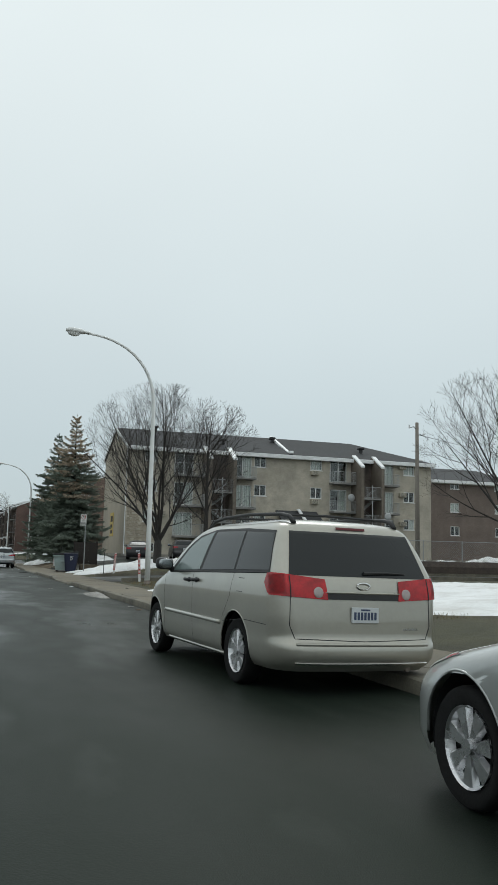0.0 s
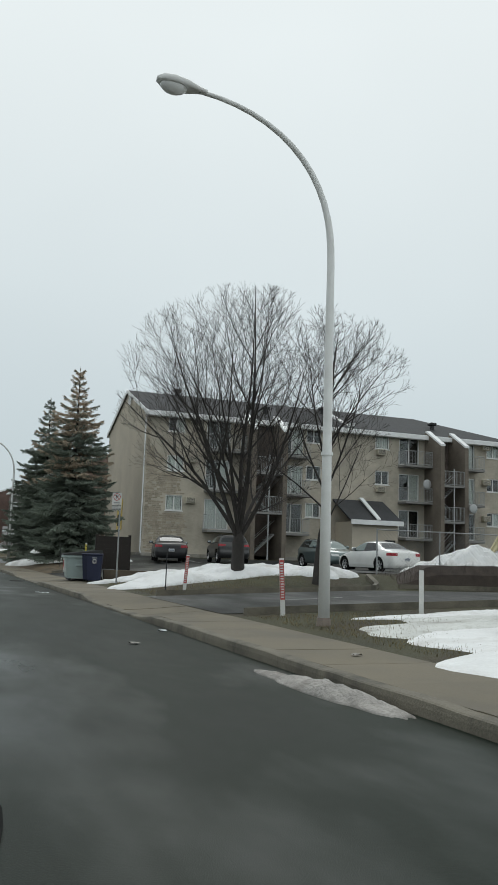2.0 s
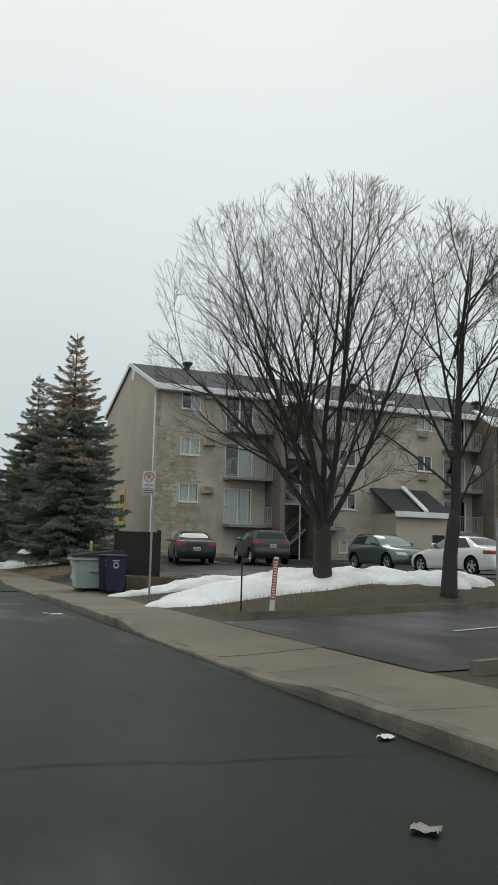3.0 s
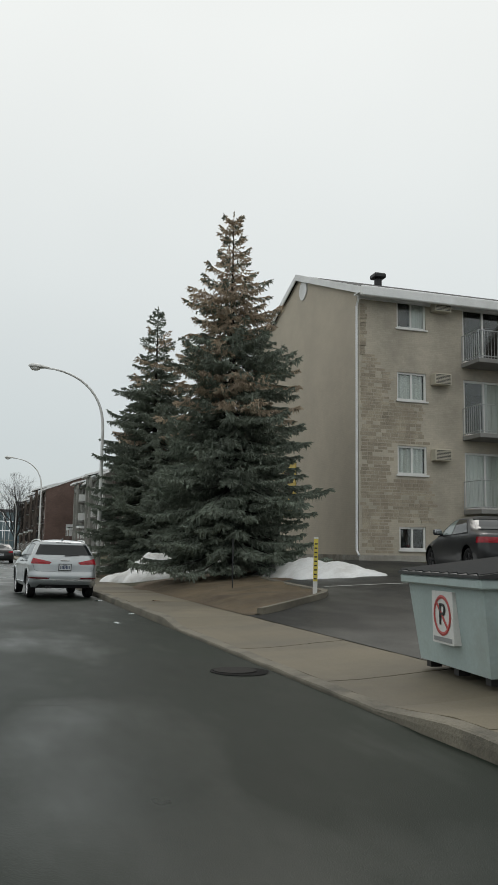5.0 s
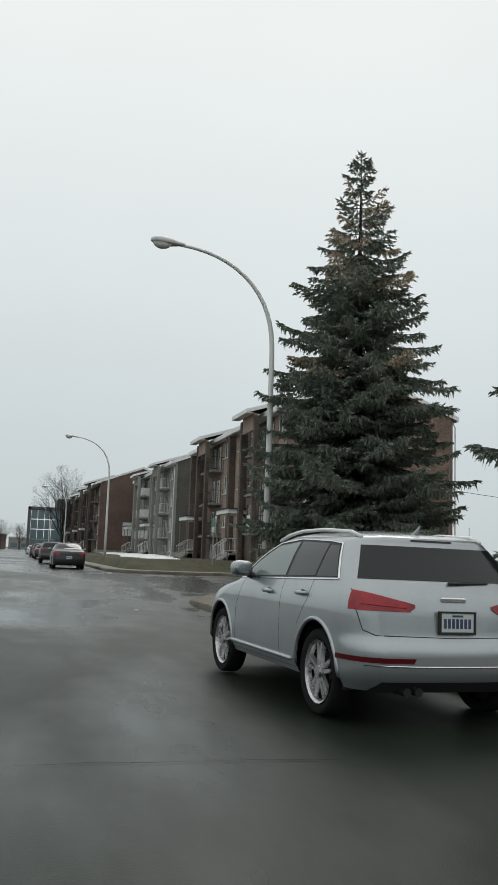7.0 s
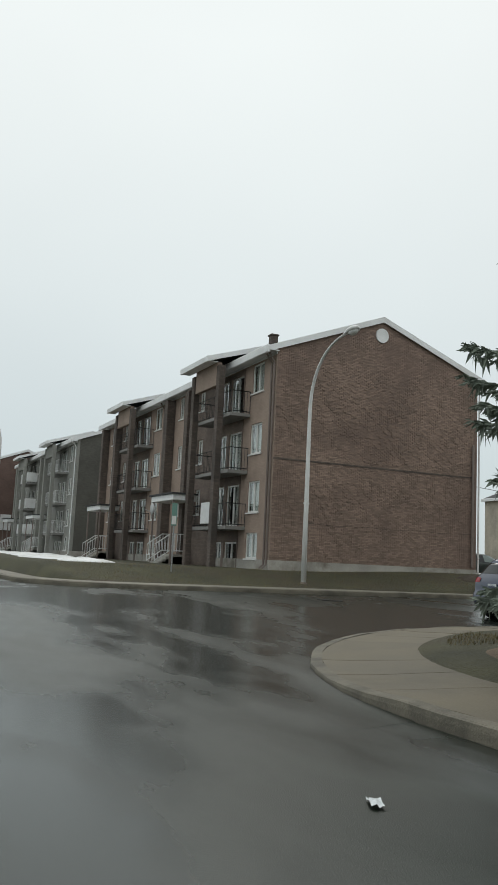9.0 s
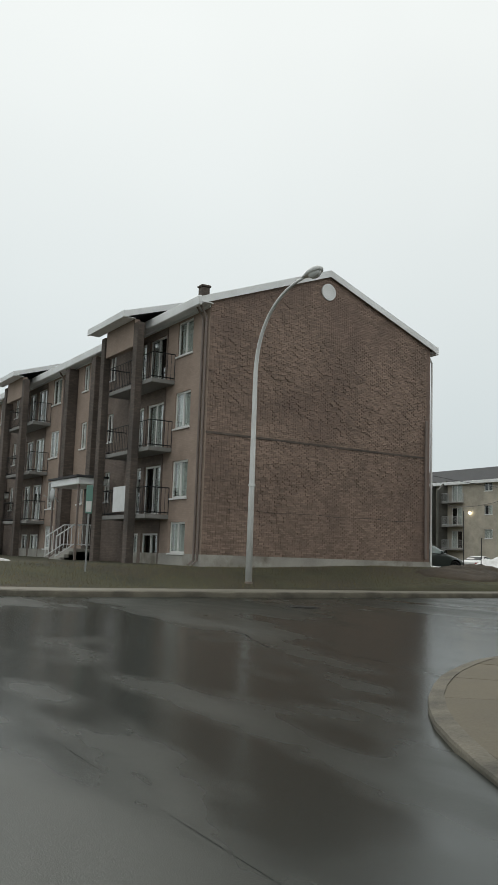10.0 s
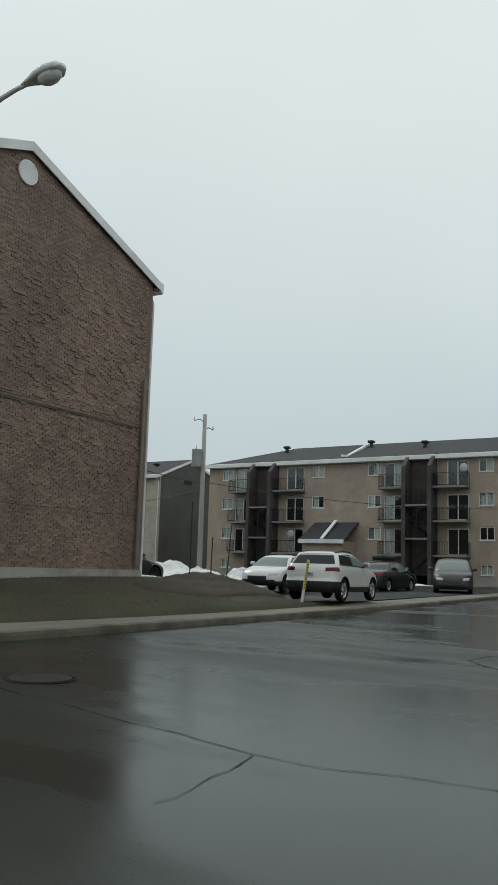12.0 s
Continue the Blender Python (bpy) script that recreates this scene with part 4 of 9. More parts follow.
# tan block behind the side street, same make, seen across the way
lay_d = dict(windows=(1.5, 10.85), doors=(2.95, 8.3), fins=(5.2, 7.35))
house_d = lot_block("tan_apartment_house", pose(70.5, 140.2, 0, 0, 0, -90), 41.5, ((0.0, lay_d), (14.6, lay_d), (28.6, lay_d)), 0.6, 10.95, 13.0, TAN, BROWN,
                    "tan brick walk-up apartment block with dark fin walls", 6.0, 6.0, 8, DARK_METAL, BLACK_BRICK, 1.5, False)
for u, v in ((6.0, 4.0), (14.4, 4.5), (20.0, 3.0), (26.5, 3.4)):
    roof_vent(house_d, u, v, 11.1 + v * 0.36)
part("roof_parapet", cap_bm(13.8, 0.28, -5.6, 11.2, 13.05, 0.2), TRIM, house_d)
entrance_lodge(house_d, 11.2, 15.3, 0.9)
dish(house_d, 9.2, -0.7, 4.6)
dish(house_d, 24.5, -0.7, 9.8)


# ---- blocks fronting the street ----
S_WIN = ((8.88, 10.22), (6.08, 7.46), (3.45, 4.85), (1.42, 2.56))
S_DOOR = ((8.04, 9.98), (5.42, 7.3), (2.88, 4.8), (0.86, 2.15))


def street_block(name, m, L, D, z0, ze, zr, front, end, label, seed, rail_mat, pier_mat, unit=14.2, solid=None, flip=True):
    """A block on the street: per unit windows, balconies between brick piers, a stairwell with a white porch. Units run back from the far end of local x."""
    ops, n = [], int(L // unit)
    for i in range(n):
        b = L - i * unit
        for (a0, a1), (d0, d1) in zip(S_WIN, S_DOOR):
            ops.append((b - 2.48, b - 1.25, a0, a1, "veiled"))
            ops.append((b - 4.9, b - 3.4, d0, d1, "door"))
            ops.append((b - 6.4, b - 5.2, d0, d1, "door"))
            if a0 > 3:
                ops.append((b - 9.1, b - 8.35, a0 + 0.1, a1, "window"))
                ops.append((b - 12.3, b - 11.6, a0 + 0.1, a1, "window"))
        ops.append((b - 10.9, b - 9.7, 1.45, 3.6, "door"))
    t = apartment(name, m, L, D, z0, ze, zr, front, end, ops, label, 0, 0, seed, found=1.4)
    rng = random.Random(seed)
    for i in range(n):
        b = L - i * unit
        for d0, _ in S_DOOR[:3]:
            sol = solid and rng.random() < 0.4
            balcony(t, b - 6.9, b - 2.6, d0 - 0.05, 0.98, rail_mat, solid=solid if sol else None, gap=0.16)
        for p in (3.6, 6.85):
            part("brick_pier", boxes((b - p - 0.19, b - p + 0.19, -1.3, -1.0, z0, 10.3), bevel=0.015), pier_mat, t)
        # a thin sheet, darker on the brown block, covers the balcony and stair bays between the piers
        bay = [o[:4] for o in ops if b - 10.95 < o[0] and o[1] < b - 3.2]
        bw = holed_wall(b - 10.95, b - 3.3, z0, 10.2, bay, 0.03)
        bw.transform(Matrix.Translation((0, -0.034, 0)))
        part("bay_wall", bw, BAY if front is FRONT_BROWN else pier_mat, t, "darker facing of the balcony bay")
        # roof over the balconies
        bm = bmesh.new()
        u0, u1 = b - 7.35, b - 3.65
        v = [bm.verts.new(q) for q in ((u0, -1.75, 10.5), (u1, -1.75, 10.5), (u1, 2.2, 11.75), (u0, 2.2, 11.75), (u0, -1.75, 10.68), (u1, -1.75, 10.68), (u1, 2.2, 11.93), (u0, 2.2, 11.93))]
        for q in ((3, 2, 1, 0), (4, 5, 6, 7), (0, 1, 5, 4), (1, 2, 6, 5), (2, 3, 7, 6), (3, 0, 4, 7)):
            bm.faces.new([v[j] for j in q])
        dm = part("dormer_roof", bm, ROOF, t)
        part("fascia", boxes((u0 - 0.04, u1 + 0.04, -1.83, -1.75, 10.44, 10.7)), TRIM, dm)
        for u in (u0 - 0.04, u1):
            bm = bmesh.new()
            for uu in (u, u + 0.04):
                bm.faces.new([bm.verts.new(q) for q in ((uu, -1.75, 10.46), (uu, 2.2, 11.71), (uu, 2.2, 11.95), (uu, -1.75, 10.7))])
            fs = bm.faces[:]
            va, vb = list(fs[0].verts), list(fs[1].verts)
            for q in range(4):
                w = (q + 1) % 4
                bm.faces.new((va[q], va[w], vb[w], vb[q]))
            bmesh.ops.recalc_face_normals(bm, faces=bm.faces)
            part("rake_board", bm, TRIM, dm)
        part("soffit", boxes((u0, u1, -1.749, -1.302, 10.455, 10.48)), TRIM, dm)
        part("dormer_cheek", boxes((b - 6.6, b - 3.85, -1.25, -1.02, 9.4, 10.5)), front, dm)
        # stairwell piers, porch and steps
        for p in (9.9, 13.3):
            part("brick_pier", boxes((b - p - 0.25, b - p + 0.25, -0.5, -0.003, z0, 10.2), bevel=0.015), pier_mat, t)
        pu0, pu1 = b - 10.6, b - 7.2
        porch = part("porch", boxes((pu0, pu1, -1.9, -0.6, 4.12, 4.42), bevel=0.02), TRIM, t, "white painted porch roof on slim posts")
        part("porch_roof", boxes((pu0 - 0.1, pu1 + 0.1, -2.0, -0.6, 4.42, 4.5)), ROOF, porch)
        for u in (pu0 + 0.1, pu1 - 0.2):
            part("post", boxes((u, u + 0.08, -1.85, -1.77, z0, 4.12)), PIPE_BROWN, porch)
        st = part("steps", boxes(*[(b - 10.2, b - 8.9, -2.1 + 0.2 * s, -0.51, 0.5, 0.95 + 0.13 * s) for s in range(5)]), FOUND, t)
        for u in (b - 10.2, b - 8.9):
            part("handrail", tube(bmesh.new(), [(u, -2.1, 1.95), (u, -1.3, 2.5), (u, -0.55, 2.5)], [0.03] * 3, 5), WHITE_METAL, st, "white metal handrail")
            part("bottom_rail", tube(bmesh.new(), [(u, -2.1, 1.1), (u, -1.3, 1.65), (u, -0.55, 1.65)], [0.025] * 3, 5), WHITE_METAL, st)
            for s in range(10):
                v0 = -2.1 + 1.5 * s / 9
                zz = 1.05 + 0.55 * min(1, (v0 + 2.1) / 0.8)
                put("baluster", ("stair_baluster",), lambda: tube(bmesh.new(), [(0, 0, 0), (0, 0, 0.9)], [0.018] * 2, 4, cap=False), WHITE_METAL, st, pose(u, v0, zz))
    return t


PIPE_BROWN = mat("brown_pipe", (0.2, 0.16, 0.14), 0.5, var=0.1, bump=0.0)
M_C = pose(15.34, 140.4, 0, 0, 0, -90)
house_c = street_block("brick_apartment_house", M_C, 28.4, 10.68, 0.7, 10.6, 12.62, FRONT_BROWN, BROWN, "brown brick walk-up apartment block with balconies and white porches", 3, DARK_METAL, PIER)
for p in (0.42, 0.15, 14.9):
    downpipe(house_c, 28.4 - p, 0.0, 1.0, 10.2, material=PIPE_BROWN)
bm = boxes((27.3, 27.62, 0.05, 0.37, 10.5, 11.3), (27.26, 27.66, 0.01, 0.41, 11.3, 11.38), bevel=0.02)
part("chimney", bm, PIER, house_c, "dark square chimney")
roof_vent(house_c, 26.0, 2.9, 11.7, 0.7)
gable_vent(house_c, 28.45, 5.3, 11.9, 0.34)
downpipe(house_c, 28.2, 10.68 + 0.55, 1.0, 10.2)
part("corner_pipe", boxes((28.47, 28.56, 10.5, 10.62, 1.5, 7.3), bevel=0.02), PIPE_BROWN, house_c, "dark square pipe up the gable's edge")

dish(house_c, 28.4 - 9.75, -2.1, 3.75, 0.3)
part("wall_cable", tube(bmesh.new(), [(28.47, 1.0 + 0.97 * q, 3.02 + 0.03 * math.sin(q * 2.1)) for q in range(11)], [0.006] * 11, 5), DARK_METAL, house_c)
part("towel_screen", boxes((28.4 - 5.5, 28.4 - 3.85, -1.06, -1.02, 2.95, 3.95), bevel=0.01), WHITE_METAL, house_c, "white cloth hung over the balcony railing")

house_g = street_block("grey_apartment_house", pose(15.1, 177.0, 0, 0, 0, -90), 28.4, 11.3, 0.7, 10.62, 12.75, PALE_GREY, SLATE_SIDE, "pale grey apartment block with white balconies and dark sides", 12, WHITE_METAL, PALE_GREY, solid=WHITE_METAL)
downpipe(house_g, 28.2, 0.0, 1.0, 10.2)
house_r = street_block("red_apartment_house", pose(10.6, 208.0, 0, 0, 0, -90), 28.4, 11.3, 0.7, 10.62, 12.75, RED_DARK, RED_DARK, "dark red brick apartment block beside the street", 14, DARK_METAL, PIER)
part("wall_sign", boxes((28.41, 28.46, 3.2, 4.4, 3.4, 5.2)), WHITE_METAL, house_r, "white notice board on the gable")
street_block("red_apartment_house", pose(10.6, 240.0, 0, 0, 0, -90), 28.4, 11.3, 0.7, 10.62, 12.75, RED_DARK, RED_DARK, "dark red brick apartment block farther along the street", 15, DARK_METAL, PIER)

# block behind the car park's far side, and the one beyond the tan block
house_e = apartment("grey_apartment_house", pose(73.8, 168.0, 0, 0, 0, -90), 19.3, 11.3, 0.8, 10.75, 12.9, BEIGE, SLATE_SIDE,
                    [(u, u + 1.2, z, z + 1.05, "window") for u in (4, 15.9) for z in FLOORS] + [(u, u + 1.7, z, z + 2.05, "door") for u in (6.0, 10.9) for z in DOORS], "beige apartment block with a dark brick gable", seed=21, found=1.4)
downpipe(house_e, 19.2, 0.0, 1.2, 10.3)
roof_vent(house_e, 16.0, 3.5, 12.0)
for zd in DOORS:
    for u in (5.6, 10.4):
        balcony(house_e, u, u + 2.4, zd - 0.06, 1.15, RAIL_GREY)
for u in (8.2, 10.1):
    part("fin_wall", fin_bm(u, 0.3, 1.5, 0.8, 11.0, 9.8), SLATE_SIDE, house_e, "dark brick fin wall")
GLOW = bpy.data.materials.new("lit_lamp")
GLOW.use_nodes = True
GLOW.node_tree.nodes["Principled BSDF"].inputs["Emission Color"].default_value = (1.0, 0.86, 0.6, 1)
GLOW.node_tree.nodes["Principled BSDF"].inputs["Emission Strength"].default_value = 6.0
bm = bmesh.new()
bmesh.ops.create_uvsphere(bm, u_segments=12, v_segments=8, radius=0.16, matrix=Matrix.Translation((13.9, -0.2, 7.1)))
lamp_on = part("wall_lamp", bm, GLOW, house_e, "lit warm white wall lamp", smooth=True)
part("bracket", boxes((13.86, 13.94, -0.2, -0.003, 7.24, 7.28)), DARK_METAL, lamp_on)
house_f = apartment("brown_apartment_house", pose(50.5, 84.0, 0, 0, 0, 0), 12.5, 20.0, 0.8, 10.4, 12.9, FAR_BROWN, FAR_BROWN,
                    [(u, u + 1.2, z, z + 1.05, "window") for u in (2.5, 8.5) for z in FLOORS], "brown brick apartment block behind the trees", seed=22, found=1.4)
part("chimney", boxes((1.2, 1.9, 5.0, 5.7, 11.0, 13.4), bevel=0.03), WHITE_METAL, house_f, "white boxed flue")

# distant glass office building
GLASS_WALL = glass_mat("office_glass", (0.12, 0.17, 0.19), 0.08)
OFFICE = mat("office_panels", (0.09, 0.09, 0.1), 0.6, var=0.15, bump=0.05)
office = thing("office_building", pose(3.4, 340, 0), "distant glass office building with a dark frame", "office building")
part("frame", boxes((0, 0.9, 0, 8, 0, 14.3), (0, 14.5, 0, 8, 13.5, 14.3), (13.6, 14.5, 0, 8, 0, 13.5), (9, 30, 3, 16, 0, 17.2)), OFFICE, office)
for i in range(6):
    for j in range(4):
        part("window", boxes((1.0 + i * 2.1, 1.0 + i * 2.1 + 1.95, 0.3, 0.4, 1.0 + j * 3.15, 1.0 + j * 3.15 + 2.9)), GLASS_WALL, office)


# low buildings closing the far end of the street
def low_building(x, y, w, d, h, material, label):
    t = thing("low_building", pose(x, y, 0), label, "building")
    part("wall", boxes((0, w, 0, d, 0, h)), material, t)
    part("parapet", boxes((-0.2, w + 0.2, -0.2, d + 0.2, h, h + 0.5)), TRIM, t)
    for q in range(int(w // 5)):
        part("window", boxes((1.2 + 5 * q, 4.2 + 5 * q, -0.08, -0.003, 1.2, 3.2)), GLASS_WALL, t)
    return t


low_building(-52, 420, 38, 16, 5.2, PALE_GREY, "low pale grey building far along the street")
low_building(-30, 470, 26, 14, 7.0, RED_DARK, "low dark red building at the end of the street")
low_building(-3, 500, 30, 14, 6.0, PALE_GREY, "low pale building at the end of the street")


# ---- brick skin of the gable on the side street: every brick proud or sunk by its own amount ----
GABLE_BRICK = mat("rough_brick", (0.262, 0.190, 0.152), 0.9, var=0.3, scale=0.55, fine=26, bump=0.5, bump_dist=0.01, dirt=(0.175, 0.124, 0.103), dirt_amt=0.8, each=0.22)


def gable_bricks():
    rng = random.Random(77)
    skin = bmesh.new()
    cw, ch, D = 0.215, 0.0705, 10.68
    loose = []
    rows = int((12.55 - 1.4) / ch)
    for r in range(rows):
        z = 1.405 + r * ch
        lim = 0.02 if z < 10.55 else (z - 10.55) / (12.6 - 10.55) * D / 2 + 0.12
        v = 0.02 - (cw / 2 if r % 2 else 0)
        while v < D - 0.02:
            a, b = max(v, lim), min(v + cw - 0.008, D - lim)
            if b - a > 0.04 and math.hypot((a + b) / 2 - 5.3, z - 11.85) > 0.36:
                band = 5.68 < z < 5.78
                # rough courses: single bricks and short runs stand out, others sit back
                rough = 0.55 + 0.35 * math.exp(-((z - 7.6) / 1.5) ** 2) + 0.25 * math.exp(-((z - 4.6) / 0.9) ** 2) + 0.5 * noise.noise((a * 0.22, z * 0.3, 4)) - 0.25 * smoothstep(9.6, 10.6, z)
                run = noise.noise((a * 4.4, z * 6.5, 7)) + 0.4 * noise.noise((a * 0.9, z * 2.2, 11)) + 0.25 * (rng.random() - 0.5)
                out = 0.004 if band else 0.012 + rng.random() * 0.008 + (rough * (0.008 + 0.034 * rng.random()) if run > 0.14 and rng.random() < 0.85 else 0) - (0.006 if run < -0.3 else 0)
                if z < 3.4 and 3.0 < a < 5.2 and len(loose) < 300:
                    loose.append((a, b, z, out))
                else:
                    t0, t1 = rng.uniform(-0.005, 0.005), rng.uniform(-0.005, 0.005)
                    p = [(a, z), (b, z), (b, z + ch - 0.007), (a, z + ch - 0.007)]
                    lo = [skin.verts.new((28.4 + 0.003, y, q)) for y, q in p]
                    hi = [skin.verts.new((28.4 + out + (t0 if i in (0, 3) else t1), y + (0.004 if i in (0, 3) else -0.004), q)) for i, (y, q) in enumerate(p)]
                    skin.faces.new(hi)
                    for i in range(4):
                        j = (i + 1) % 4
                        skin.faces.new((lo[i], lo[j], hi[j], hi[i]))
            v += cw
    ob = part("brickwork", skin, isle_of(GABLE_BRICK), house_c, "rough uneven brown brickwork")
    ob["kind"] = "stuff"
    return loose


LOOSE_BRICKS = gable_bricks()
part("belt_flashing", boxes((28.403, 28.445, 0.0, 10.68, 5.69, 5.77)), PIER, house_c, "dark flashing across the gable")

# ---- street lamps ----
def street_lamp(x, y, z, toward, height=9.72, reach=3.7, base_r=0.11):
    """A steel pole that bends over in one sweep to a cobra-head lamp."""
    t = thing("street_lamp", pose(x, y, z, 0, 0, toward), "tall grey steel street lamp with a curved arm", "street lamp", "street lamps")
    straight = height * 0.7
    pts = [(0, 0, 0), (0, 0, straight * 0.5), (0, 0, straight)]
    for i in range(1, 15):
        a = radians(88 * i / 14)
        pts.append(((reach - 0.8) * (1 - math.cos(a)) ** 1.18, 0, straight + (height - straight) * math.sin(a)))
    radii = [base_r, base_r * 0.8, base_r * 0.66] + [base_r * (0.66 - 0.28 * i / 14) for i in range(1, 15)]
    part("pole", tube(bmesh.new(), pts, radii, 14), STEEL, t, smooth=True)
    ex, _, ez = pts[-1]
    bm = bmesh.new()
    secs = ((-0.14, 0.05, 0.05), (0.05, 0.1, 0.075), (0.25, 0.17, 0.12), (0.5, 0.2, 0.14), (0.7, 0.17, 0.12), (0.82, 0.07, 0.05))
    rings = []
    for s, w, h in secs:
        rings.append([bm.verts.new((ex + s, w * math.cos(2 * math.pi * k / 12), ez + 0.02 + s * 0.05 + h * max(-0.5, math.sin(2 * math.pi * k / 12)))) for k in range(12)])
    for r0, r1 in zip(rings, rings[1:]):
        for k in range(12):
            bm.faces.new((r0[k], r0[(k + 1) % 12], r1[(k + 1) % 12], r1[k]))
    bm.faces.new(rings[0])
    bm.faces.new(rings[-1][::-1])
    bmesh.ops.recalc_face_normals(bm, faces=bm.faces)
    part("lamp_head", bm, STEEL, t, smooth=True)
    bm = bmesh.new()
    bmesh.ops.create_uvsphere(bm, u_segments=14, v_segments=8, radius=1, matrix=Matrix.Translation((ex + 0.5, 0, ez - 0.01)) @ Matrix.Diagonal((0.26, 0.16, 0.16, 1)))
    part("lens", bm, LENS, t, "grey prismatic lens", smooth=True)
    part("base_collar", tube(bmesh.new(), [(0, 0, -0.05), (0, 0, 0.12)], [base_r * 1.25, base_r * 1.12], 12), RUST_STEEL, t)
    part("clamp", tube(bmesh.new(), [(0, 0, 3.1), (0, 0, 3.16)], [base_r * 1.04] * 2, 12), STEEL, t)
    return t


RUST_STEEL = mat("rusty_steel", (0.24, 0.2, 0.17), 0.7, metal=0.3, var=0.3, scale=5, bump=0.3)
LENS = mat("lamp_lens", (0.68, 0.69, 0.68), 0.3, var=0.1, bump=0.0)
street_lamp(7.0, 32.7, 0.2, 180)
street_lamp(6.42, 86.6, 0.2, 180)
street_lamp(6.6, 131, 0.4, 180)
street_lamp(6.6, 188, 0.4, 180)
street_lamp(6.6, 246, 0.4, 180)
street_lamp(15.2, 108.6, 0.5, -90, 9.28, 3.5)

# ---- trees ----
NEEDLE = mat("spruce_needles", (0.185, 0.217, 0.175), 0.8, var=0.5, scale=0.8, fine=14, bump=0.0)
NEEDLE_OLD = mat("spruce_cone_tufts", (0.47, 0.385, 0.29), 0.85, var=0.4, scale=2.0, fine=14, bump=0.0)


